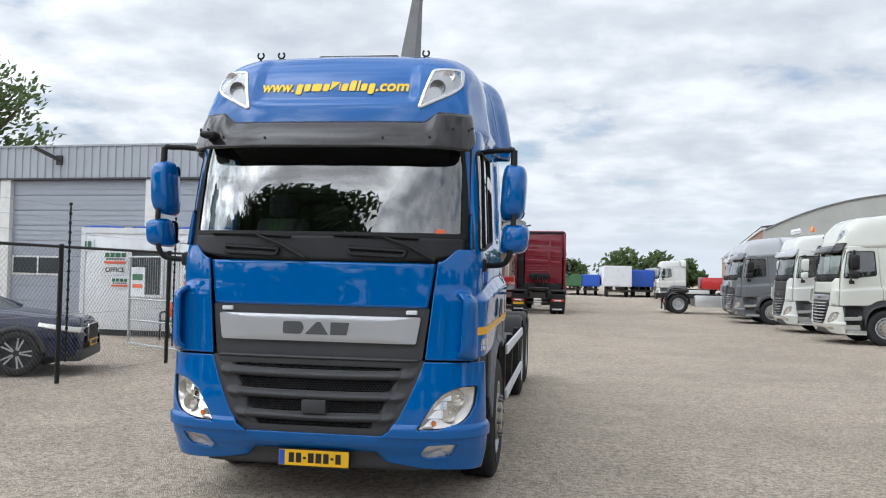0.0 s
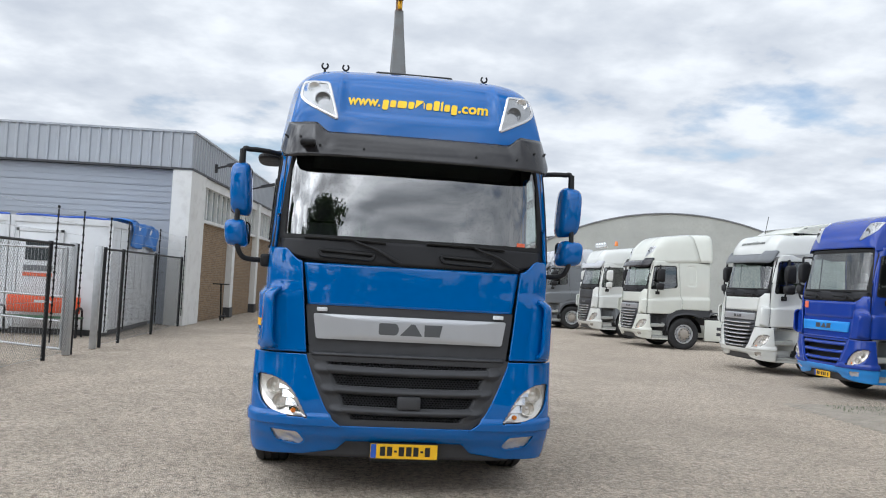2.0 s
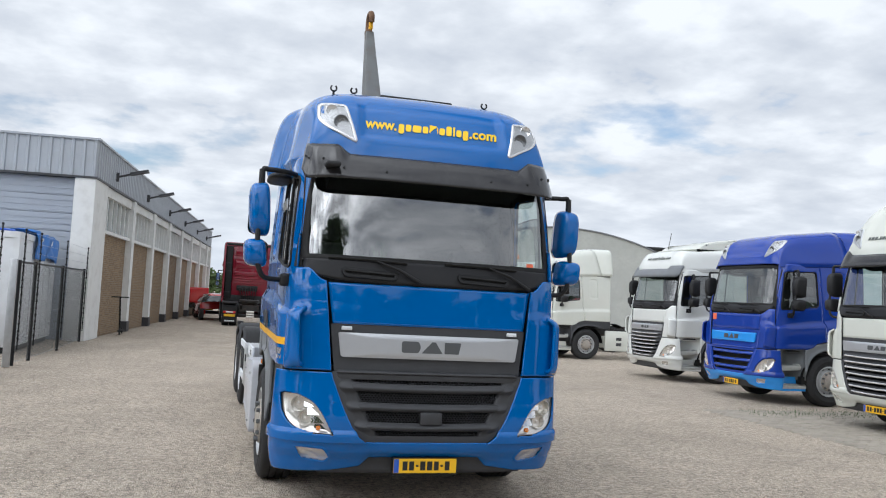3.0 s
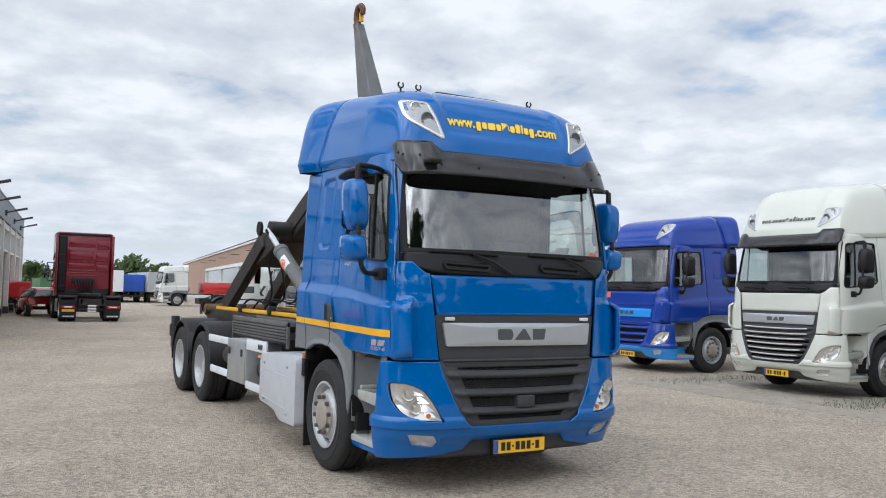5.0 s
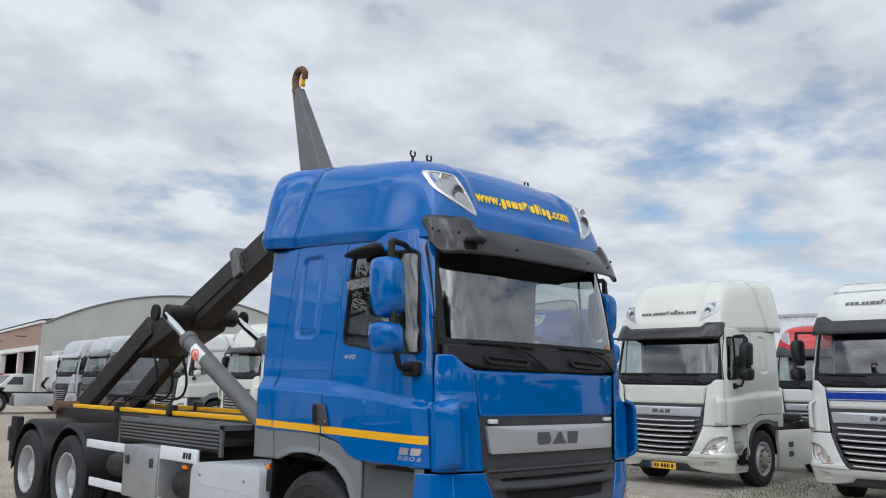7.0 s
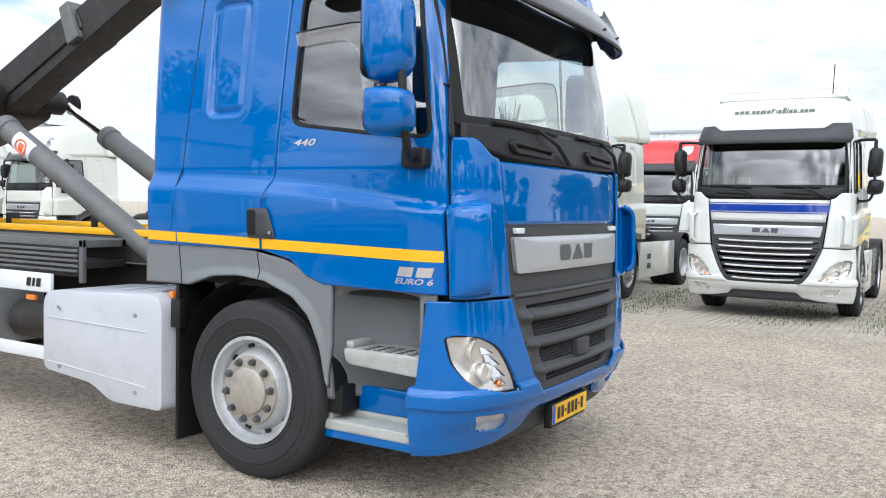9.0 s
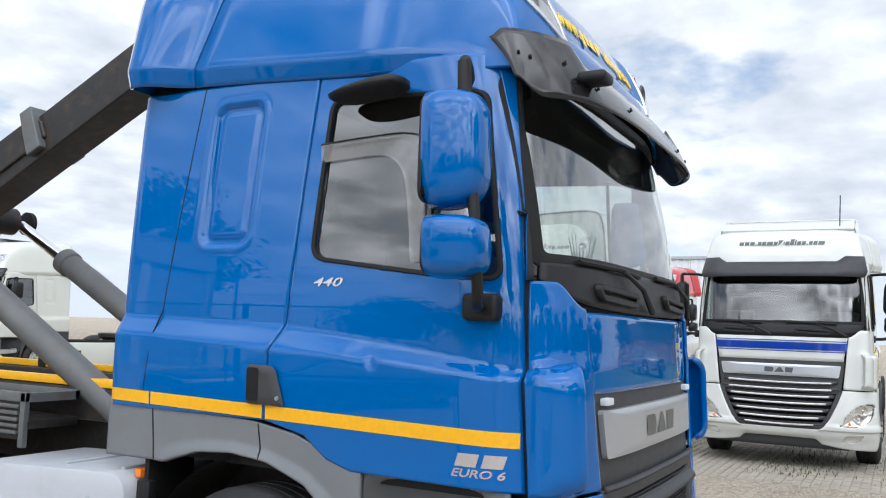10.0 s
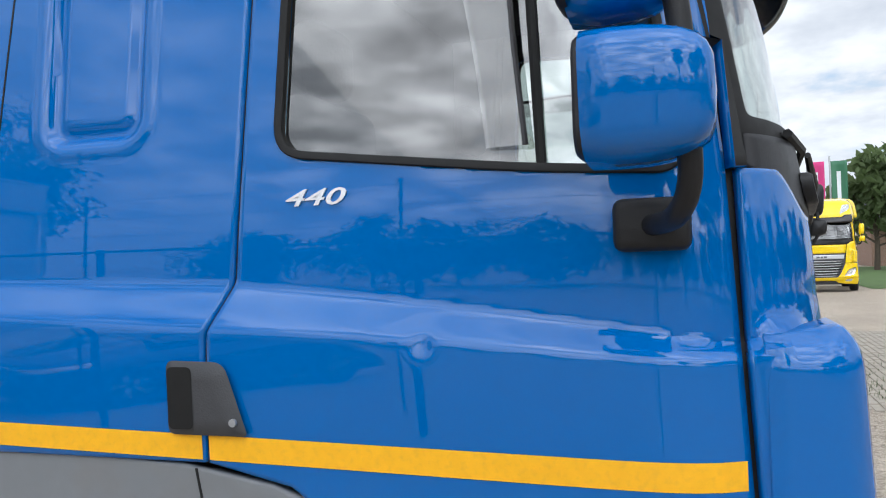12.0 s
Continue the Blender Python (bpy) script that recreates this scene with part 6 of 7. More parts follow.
def brick_material(name, c1, c2, mortar):
    m = bpy.data.materials.new(name)
    m.use_nodes = True
    N, L = m.node_tree.nodes, m.node_tree.links
    b = N["Principled BSDF"]
    b.inputs["Roughness"].default_value = 0.9
    geo = N.new("ShaderNodeNewGeometry")
    sp = N.new("ShaderNodeSeparateXYZ")
    L.new(geo.outputs["Position"], sp.inputs[0])
    cb = N.new("ShaderNodeCombineXYZ")
    ad = N.new("ShaderNodeMath")
    L.new(sp.outputs[1], ad.inputs[0])
    L.new(sp.outputs[0], ad.inputs[1])
    L.new(ad.outputs[0], cb.inputs[0])
    L.new(sp.outputs[2], cb.inputs[1])
    t = N.new("ShaderNodeTexBrick")
    t.inputs["Scale"].default_value = 1.0
    t.inputs["Brick Width"].default_value, t.inputs["Row Height"].default_value, t.inputs["Mortar Size"].default_value = 0.21, 0.062, 0.006
    t.inputs["Color1"].default_value, t.inputs["Color2"].default_value, t.inputs["Mortar"].default_value = (*c1, 1), (*c2, 1), (*mortar, 1)
    L.new(cb.outputs[0], t.inputs["Vector"])
    n = N.new("ShaderNodeTexNoise")
    n.inputs["Scale"].default_value, n.inputs["Detail"].default_value = 1.2, 6
    L.new(geo.outputs["Position"], n.inputs["Vector"])
    x = N.new("ShaderNodeMix")
    x.data_type, x.blend_type = "RGBA", "MULTIPLY"
    r = N.new("ShaderNodeMapRange")
    r.inputs[3].default_value, r.inputs[4].default_value = 0.0, 0.55
    L.new(n.outputs["Fac"], r.inputs[0])
    L.new(r.outputs[0], x.inputs[0])
    L.new(t.outputs["Color"], x.inputs[6])
    x.inputs[7].default_value = (0.55, 0.52, 0.5, 1)
    L.new(x.outputs[2], b.inputs["Base Color"])
    bp = N.new("ShaderNodeBump")
    bp.inputs["Strength"].default_value = 0.5
    bp.inputs["Distance"].default_value = 0.006
    L.new(t.outputs["Fac"], bp.inputs["Height"])
    bp.invert = True
    L.new(bp.outputs[0], b.inputs["Normal"])
    return m


M["brick"] = brick_material("brown_brickwork", (0.30, 0.20, 0.11), (0.20, 0.13, 0.075), (0.30, 0.26, 0.20))
M["brick2"] = brick_material("red_brown_brickwork", (0.40, 0.25, 0.18), (0.32, 0.19, 0.14), (0.42, 0.37, 0.32))
M["render"] = mat("pale_grey_render", (0.42, 0.43, 0.40), rough=0.85, var=0.2, scale=0.6, bump=0.1, dirt=0.25, dirtcol=(0.25, 0.25, 0.22))
M["wpaint"] = mat("white_painted_concrete", (0.72, 0.72, 0.70), rough=0.7, var=0.1, scale=1.5, dirt=0.35, dirtcol=(0.35, 0.33, 0.3))
M["sheet"] = mat("grey_coated_sheeting", (0.36, 0.385, 0.42), rough=0.45, var=0.08, scale=0.8, dirt=0.12)
M["doorsheet"] = mat("grey_door_panels", (0.33, 0.36, 0.41), rough=0.5, var=0.06, scale=0.7, dirt=0.1)
M["roofing"] = mat("dark_roofing", (0.045, 0.048, 0.05), rough=0.8, var=0.3, scale=1.0)
M["darkglass"] = mat("dark_window_glass", (0.05, 0.06, 0.065), rough=0.06, spec=0.8)
M["paleglass"] = mat("blinded_window_glass", (0.32, 0.35, 0.36), rough=0.12, var=0.3, scale=0.7, spec=0.7)
# near-black colour that stands for the shade inside the hall
M["opening"] = mat("hall_shade_black", (0.02, 0.02, 0.02), rough=0.9)


def hall():
    root = empty("brick_hall")
    tagged(root, "long brick hall with a grey arched gable", "hall")
    x0, x1, y0, y1 = 0.1, 21.1, 0.0, 95.0
    cx, R = 10.6, 21.8
    zc = 8.25 - R
    arc = [(x, zc + math.sqrt(R * R - (x - cx) ** 2)) for x in lin(x0, x1, 30)]
    part("gable_wall", prism([(x0 - 0.1, 0), (x0 - 0.1, arc[0][1])] + arc + [(x1, 0)], y0, y0 + 0.4, "y"), "render", root, smooth=False)
    part("gable_trim", tube([(x, y0 - 0.05, z + 0.03) for x, z in arc], 0.07, 6), "greyplastic", root)
    v, f = grid(lambda x, y: (x, y, arc[0][1] + 0.15 + 0.16 * min(x - x0, 8.0)), [x0 - 0.2, x0 + 4, x0 + 8, x1], [y0 + 0.4, y1])
    part("roof", (v, f), "roofing", root, solid=-0.2)
    ez = arc[0][1]
    # side wall with its openings
    part("side_wall", box((x0 - 0.1, y0 + 0.4, 4.03, x0 + 0.3, y1, ez + 0.1), (x0 - 0.1, y0 + 0.4, 0, x0 + 0.3, y0 + 0.8, 4.03), (x0 - 0.1, 50.5, 0, x0 + 0.3, y1, 4.03)), "brick2", root, smooth=False)
    part("eave_band", box((x0 - 0.25, y0, ez + 0.04, x0 + 0.1, y1, ez + 0.2)), "wpaint", root)
    # sheet behind the doorways, its black colour is the hall's inner shade
    part("opening", box((x0 + 2.2, y0 + 0.8, 0, x0 + 2.4, 50.5, 4.0)), "opening", root)
    part("door_surround", box((x0 - 0.2, y0 + 0.8, 3.7, x0 + 0.2, 50.5, 4.03), *[(x0 - 0.2, yp, 0, x0 + 0.2, yp + 0.4, 3.7) for yp in (0.8, 8.2, 16.5, 33.0, 50.1)]), "wpaint", root)
    for ya, yb in ((16.9, 33.0), (33.4, 50.1)):
        for k in range(5):
            part("hall_door", box((x0 + 0.02, lerp(ya, yb, k / 5) + 0.03, 0, x0 + 0.10, lerp(ya, yb, (k + 1) / 5) - 0.03, 3.7)), "paleglass", root)
    for k in range(5):
        y = 6 + 11 * k
        part("wall_lamp", box((x0 - 0.9, y, ez - 0.75, x0 - 0.1, y + 0.1, ez - 0.68)), "dark", root)
    root.matrix_world = pose(16.2, 58.9, 0, 0, 0, -8.3)
    return root


hall()


def shed():
    root = empty("sheeted_shed")
    tagged(root, "white corrugated metal shed behind the lorries", "shed")
    part("wall", box((32, 5.0, 0, 48, 17, 5.0)), "whitepanel", root, smooth=False)
    corrugated("sheeting", (31.95, 17, 0), (31.95, 5.0, 0), 0.2, 5.05, 0.25, 0.05, "whitepanel", root, (-1, 0, 0))
    part("roof_edge", box((31.85, 4.9, 5.0, 48.1, 17.1, 5.12)), "sheet", root)


shed()


# ---- workshop building beside the fence ----
def workshop():
    root = empty("workshop_building")
    tagged(root, "grey-sheeted workshop with white pillars and brick bays", "building")
    ang = radians(5.5)
    C = Vector((-4.9, 19.15, 0))
    d, e = Vector((math.sin(ang), math.cos(ang), 0)), Vector((-math.cos(ang), math.sin(ang), 0))

    def at(s, o, z=0.0):
        """s along the side wall, o inwards from it."""
        p = C + d * s + e * o
        return Vector((p.x, p.y, z))

    def blk(s0, o0, z0, s1, o1, z1):
        v = [tuple(at(s, o, z)) for z in (z0, z1) for s, o in ((s0, o0), (s1, o0), (s1, o1), (s0, o1))]
        return v, [(0, 1, 2, 3), (7, 6, 5, 4), (0, 4, 5, 1), (1, 5, 6, 2), (2, 6, 7, 3), (3, 7, 4, 0)]
    LEN, WID = 38.0, 16.0
    part("roof", blk(0.1, 0.1, 5.5, LEN - 0.1, WID, 5.68), "roofing", root, smooth=False)
    # fascia sheeting
    corrugated("fascia", at(0, 0), at(LEN, 0), 4.68, 5.76, 0.3, 0.035, "sheet", root, tuple(-e))
    corrugated("fascia", at(0, WID), at(0, 0), 4.68, 5.76, 0.3, 0.035, "sheet", root, tuple(-d))
    part("fascia_cap", merge(blk(-0.06, -0.06, 5.74, LEN, 0.2, 5.80), blk(-0.06, 0.2, 5.74, 0.2, WID, 5.80)), "sheet", root, smooth=False)
    part("fascia_foot", merge(blk(-0.05, -0.05, 4.63, LEN, 0.15, 4.69), blk(-0.05, 0.15, 4.63, 0.15, WID, 4.69)), "dark", root, smooth=False)
    # front: pillars and sectional doors
    for o0, o1 in ((0.0, 0.55), (6.65, 7.02), (12.25, 12.65), (15.6, 16.0)):
        part("front_pillar", blk(0.0, o0, 0, 0.5, o1, 4.63), "wpaint", root, smooth=False)
    for o0, o1 in ((0.55, 6.65), (7.02, 12.25), (12.65, 15.6)):
        n = 9
        door = empty("sectional_door", root)
        for k in range(n):
            z0, z1 = 4.63 * k / n, 4.63 * (k + 1) / n
            part("door_section", merge(blk(0.18, o0, z0 + 0.005, 0.26, o1, z1 - 0.005), *[blk(0.165, o0, z0 + 0.04 + 0.16 * r, 0.185, o1, z0 + 0.15 + 0.16 * r) for r in range(3)]), "doorsheet", door, smooth=False)
        part("door_backing", blk(0.27, o0, 0, 0.3, o1, 4.63), "dark", door, smooth=False)
        if 6 < o0 < 9:
            part("door_light_frame", blk(0.14, 10.26, 1.40, 0.165, 12.2, 2.06), "wpaint", door, smooth=False)
            part("door_light", merge(blk(0.12, 10.34, 1.47, 0.145, 11.12, 2.0), blk(0.12, 11.2, 1.47, 0.145, 12.12, 2.0)), "darkglass", door, smooth=False)
    # side bays
    part("corner_pillar", blk(-0.02, -0.02, 0, 1.75, 0.5, 4.63), "wpaint", root, smooth=False)
    s = 1.75
    k = 0
    while s < LEN - 0.5:
        s1 = min(s + 4.35, LEN - 0.4)
        bay = empty("side_bay", root)
        part("brick_panel", blk(s, 0.16, 0, s1, 0.45, 3.2), "brick", bay, smooth=False)
        part("sill", blk(s, 0.02, 3.2, s1, 0.45, 3.30), "wpaint", bay, smooth=False)
        part("window_band", blk(s, 0.20, 3.30, s1, 0.24, 4.35), "paleglass", bay, smooth=False)
        for j in range(7):
            ss = lerp(s, s1 - 0.07, j / 6)
            part("mullion", blk(ss, 0.10, 3.30, ss + 0.07, 0.24, 4.35), "wpaint", bay, smooth=False)
        part("lintel", blk(s, 0.03, 4.35, s1, 0.45, 4.63), "wpaint", bay, smooth=False)
        part("side_pillar", blk(s1, -0.06, 0.35, s1 + 0.45, 0.5, 4.63), "wpaint", bay, smooth=False)
        part("pillar_foot", blk(s1 - 0.02, -0.09, 0, s1 + 0.47, 0.5, 0.36), "dark", bay, smooth=False)
        s = s1 + 0.45
        k += 1
    part("back_wall", blk(LEN - 0.3, 0, 0, LEN, WID, 5.6), "brick", root, smooth=False)
    part("far_wall", blk(0, WID - 0.3, 0, LEN, WID, 5.6), "brick", root, smooth=False)
    for j in range(6):
        s = 2.7 + 6.2 * j
        lamp = empty("wall_lamp", root)
        a = at(s, -0.05, 5.05)
        part("lamp_plate", moved(bar_between((0, 0, -0.14), (0, 0, 0.14), 0.14, 0.08, (0, 1, 0)), Matrix.Translation(a)), "dark", lamp)
        part("lamp_arm", tube([a, a - e * 0.55 + Vector((0, 0, 0.16))], 0.035, 8), "dark", lamp)
        part("lamp_head", bar_between(a - e * 0.4 + Vector((0, 0, 0.12)), a - e * 0.95 + Vector((0, 0, 0.26)), 0.24, 0.09), "dark", lamp)
    a = at(-0.05, 10.3, 5.28)
    lamp = empty("wall_lamp", root)
    part("lamp_plate", moved(bar_between((0, 0, -0.16), (0, 0, 0.16), 0.2, 0.1, (0, 1, 0)), Matrix.Translation(a)), "dark", lamp)
    part("lamp_head", bar_between(a, a - d * 0.7 + e * 0.45 + Vector((0, 0, 0.35)), 0.22, 0.08), "dark", lamp)
    return root


workshop()


# ---- site cabins ----
def cabin(label, x0, x1, y0, y1, door):
    root = empty("site_cabin")
    tagged(root, label, "site cabin", "site cabins")
    part("wall_shell", box((x0, y0, 0.14, x1, y1, 2.62), bevel=0.02), "whitepanel", root)
    part("corner_post", box((x0 - 0.02, y0 - 0.02, 0.1, x0 + 0.1, y0 + 0.1, 2.70)), "whitepanel", root)
    part("corner_post", box((x1 - 0.1, y0 - 0.02, 0.1, x1 + 0.02, y0 + 0.1, 2.70)), "whitepanel", root)
    part("roof_rail", box((x0, y0 - 0.03, 2.58, x1, y0 + 0.08, 2.72), (x1 - 0.08, y0 + 0.1, 2.58, x1 + 0.03, y1, 2.72)), "whitepanel", root)
    part("skid", box((x0 + 0.1, y0 + 0.1, 0, x1 - 0.1, y1, 0.14)), "dark", root)
    for k in range(5):
        y = lerp(y0, y1, (k + 1) / 6)
        part("wall_joint", box((x1 + 0.001, y - 0.006, 0.16, x1 + 0.006, y + 0.006, 2.58)), "greyplastic", root)
    if door:
        d = part("door", box((x0 + 0.22, y0 - 0.05, 0.22, x0 + 1.12, y0 - 0.005, 2.35), bevel=0.01), "whitepanel", root, "white panel door")
        part("door_frame", box((x0 + 0.15, y0 - 0.06, 0.2, x0 + 0.215, y0, 2.43), (x0 + 1.125, y0 - 0.06, 0.2, x0 + 1.19, y0, 2.43), (x0 + 0.15, y0 - 0.06, 2.36, x0 + 1.19, y0, 2.43)), "whitepanel", d)
        part("door_light", box((x0 + 0.38, y0 - 0.06, 1.7, x0 + 0.98, y0 - 0.045, 2.15)), "darkglass", d)
        part("door_sign", merge(*[bar_between((x0 + 0.35, y0 - 0.056, z), (x0 + 1.0, y0 - 0.056, z), h, 0.006, (0, 1, 0)) for z, h in ((1.52, 0.13),)]), "greyplastic", d)
        part("sign_band", box((x0 + 0.35, y0 - 0.065, 1.33, x0 + 1.0, y0 - 0.055, 1.41)), "sticker", d)
    else:
        w = part("window", box((x1 - 1.05, y0 - 0.02, 1.05, x1 - 0.25, y0 - 0.008, 2.15)), "darkglass", root)
        part("window_frame", box((x1 - 1.12, y0 - 0.05, 0.98, x1 - 1.05, y0, 2.22), (x1 - 0.25, y0 - 0.05, 0.98, x1 - 0.18, y0, 2.22), (x1 - 1.05, y0 - 0.05, 2.15, x1 - 0.25, y0, 2.22), (x1 - 1.05, y0 - 0.06, 0.98, x1 - 0.25, y0, 1.05)), "whitepanel", w)
    return root


c = cabin("white site cabin with an office sign and window", -10.45, -8.02, 13.95, 19.0, False)
M["greenmark"] = mat("green_sign_print", (0.03, 0.14, 0.07), rough=0.5)


def print_sign(name, x, z, k, words=""):
    """A white board with plain green and grey marks over a red band."""
    b = part(name, box((x - 0.34 * k, 13.93, z - (0.34 if words else 0.10) * k, x + 0.34 * k, 13.945, z + 0.26 * k), bevel=0.003), "whitepanel", c, "white sign with green and red marks")
    part("sign_mark", bars([0.12 * k, 0.11 * k, 0.14 * k, 0.12 * k], 0.025 * k, 0.11 * k, lambda u, v, l: Vector((x + u, 13.928 - l, z + 0.17 * k + v)), 0.0), "greenmark", b)
    part("sign_mark", bars([0.05 * k] * 7, 0.024 * k, 0.05 * k, lambda u, v, l: Vector((x + u, 13.928 - l, z + 0.065 * k + v)), 0.0), "greyletter", b)
    part("sign_band", box((x - 0.30 * k, 13.92, z - 0.05 * k, x + 0.30 * k, 13.929, z + 0.015 * k), bevel=0.002), "sticker", b)
    if words:
        glyphs(letters(words, 0.165, lambda u, v, l: Vector((x + u, 13.928 - l, z - 0.21 * k + v)), 0.006), "sign_letter", "ink", b)


print_sign("office_sign", -9.515, 1.86, 1.0, "OFFICE")
print_sign("trading_sign", -9.38, 1.27, 0.74)
p_ = part("number_sign", box((-10.42, 13.925, 2.12, -10.12, 13.945, 2.42)), "whitepanel", c, "small white sign with plain green bars")
part("sign_bars", bars([0.05, 0.1], 0.03, 0.2, lambda a, b, l: Vector((-10.27 + a, 13.92 - l, 2.27 + b)), 0.0), "greenmark", p_)
c = cabin("white site cabin with a door, on the yard", -8.0, -5.75, 13.95, 19.0, True)
for x in (-9.9, -8.6, -7.4, -6.4):
    s_ = empty("roof_strap")
    tagged(s_, "red and blue lashing strap on the cabin roof", "strap", "roof straps")
    part("strap", tube(curve3([(x - 0.5, 13.97, 2.73), (x, 14.0, 2.76), (x + 0.55, 13.97, 2.735)], 4), 0.025, 6), "euro", s_)
    part("ratchet", box((x - 0.05, 13.93, 2.63, x + 0.28, 13.985, 2.70), bevel=0.01), "redlens", s_)

M["tarp"] = mat("blue_tarpaulin", (0.02, 0.16, 0.5), rough=0.55, var=0.25, scale=3, bump=0.8, bscale=6)


def tarp_point(s, t):
    y = lerp(15.6, 18.8, s)
    z = 2.80 - t * (0.62 + 0.05 * math.sin(9 * s))
    return Vector((-5.70 + 0.04 * math.sin(13 * s + 5 * t) + 0.05 * t + 0.02 * math.sin(31 * s), y, z + 0.03 * math.sin(17 * s) * (1 - t)))


tagged(part("tarpaulin", merge(grid(tarp_point, lin(0, 1, 40), lin(0, 1, 10)), grid(lambda s, t: tarp_point(s, 0) + Vector((-0.9 * t, 0, 0.05 * math.sin(3 * t) + 0.03 * math.sin(11 * s + 4 * t))), lin(0, 1, 40), lin(0, 1, 8))), "tarp", solid=0.006), "crumpled blue tarpaulin over the cabin roof edge", "tarpaulin")


def bench():
    root = empty("garden_bench")
    tagged(root, "bench with orange backrest and green seat by the cabins", "bench")
    M["orange"] = mat("orange_plastic", (0.75, 0.09, 0.02), rough=0.5, var=0.1)
    M["greenseat"] = mat("green_painted_slats", (0.02, 0.12, 0.05), rough=0.5, var=0.2)
    x0, x1, y = -7.95, -6.15, 13.2
    part("backrest", box((x0 + 0.1, y + 0.38, 0.52, x1 - 0.1, y + 0.43, 0.90), bevel=0.02), "orange", root)
    for k in range(3):
        part("seat_slat", box((x0, y + 0.02 + 0.13 * k, 0.42, x1, y + 0.12 + 0.13 * k, 0.455), bevel=0.008), "greenseat", root)
    part("back_stripe", box((x0 + 0.7, y + 0.37, 0.74, x0 + 1.1, y + 0.378, 0.80)), "whitepanel", root)
    for x in (x0 + 0.06, x1 - 0.06):
        part("bench_leg", tube(curve3([(x, y, 0.0), (x, y + 0.02, 0.4), (x, y + 0.0, 0.62), (x, y + 0.2, 0.66), (x, y + 0.42, 0.6), (x, y + 0.45, 0.3), (x, y + 0.5, 0.0)], 5), 0.025, 8), "black", root)


bench()


# ---- fence ----
def fence(label, posts, ztop=2.0, dark="black", mesh=True, pickets=True):
    root = empty("chain_link_fence")
    tagged(root, label, "fence")
    for x, y in posts:
        part("post", tube([(x, y, 0), (x, y, ztop + 0.04)], 0.036, 10), dark, root)
        if pickets:
            p = part("picket", tube([(x + 0.05, y + 0.12, 0.3), (x + 0.05, y + 0.12, 2.66)], 0.014, 6), dark, root)
            for z in lin(0.5, 2.62, 15):
                part("insulator", tube([(x + 0.05, y + 0.12, z), (x + 0.05, y + 0.12, z + 0.035)], 0.024, 6), "rubber", p)
    for (xa, ya), (xb, yb) in zip(posts, posts[1:]):
        a, b = Vector((xa, ya, 0)), Vector((xb, yb, 0))
        part("top_rail", tube([a + Vector((0, 0, ztop)), b + Vector((0, 0, ztop))], 0.022, 8), dark, root)
        for z in (0.06, 1.0):
            part("line_wire", tube([a + Vector((0, 0, z)), b + Vector((0, 0, z))], 0.004, 4), "zinc", root)
        if pickets:
            for z in (2.2, 2.4, 2.6):
                part("line_wire", tube([a + Vector((0.05, 0, z)), b + Vector((0.05, 0, z))], 0.003, 4), "zinc", root)
        if mesh:
            L = (b - a).length
            u = (b - a) / L
            n = Vector((-u.y, u.x, 0))
            pitch, H, r = 0.085, ztop - 0.05, 0.0017
            v, f = [], []
            for sgn in (-1, 1):
                k = -H
                while k < L + H:
                    s0, s1 = k, k + sgn * H
                    lo, hi = min(s0, s1), max(s0, s1)
                    if hi > 0 and lo < L:
                        def cl(s):
                            return min(L, max(0.0, s))
                        z = lambda s: 0.05 + (s - s0) / (s1 - s0) * H
                        sa, sb = cl(s0), cl(s1)
                        if abs(sb - sa) > 0.02:
                            pa, pb = a + u * sa + Vector((0, 0, z(sa))), a + u * sb + Vector((0, 0, z(sb)))
                            o = len(v)
                            w = (u * -sgn + Vector((0, 0, 1))).normalized() * r
                            m = n * r * (1.2 * sgn)
                            for p in (pa, pb):
                                v += [tuple(p + w), tuple(p - w * 0.5 + m), tuple(p - w * 0.5 - m)]
                            f += [(o, o + 1, o + 4, o + 3), (o + 1, o + 2, o + 5, o + 4), (o + 2, o, o + 3, o + 5)]
                    k += pitch
            tagged(part("wire_mesh", (v, f), "steel2", root, smooth=False), kind="stuff")
    return root


fence("black-posted chain-link fence with wired pickets along the yard", [(-5.75, -0.4), (-5.66, 2.5), (-5.55, 5.45), (-5.38, 8.5), (-5.30, 9.75)])
fence("short chain-link fence between gateway and workshop", [(-5.2, 11.3), (-5.12, 12.5), (-5.02, 15.4), (-4.98, 18.95)])
for x, y in ((-5.33, 9.6), (-5.24, 11.0)):
    p = part("gate_post", box((x - 0.06, y - 0.06, 0, x + 0.06, y + 0.06, 2.05), bevel=0.008), "zinc")
    tagged(p, "galvanised square gate post", "gate post", "gate posts")


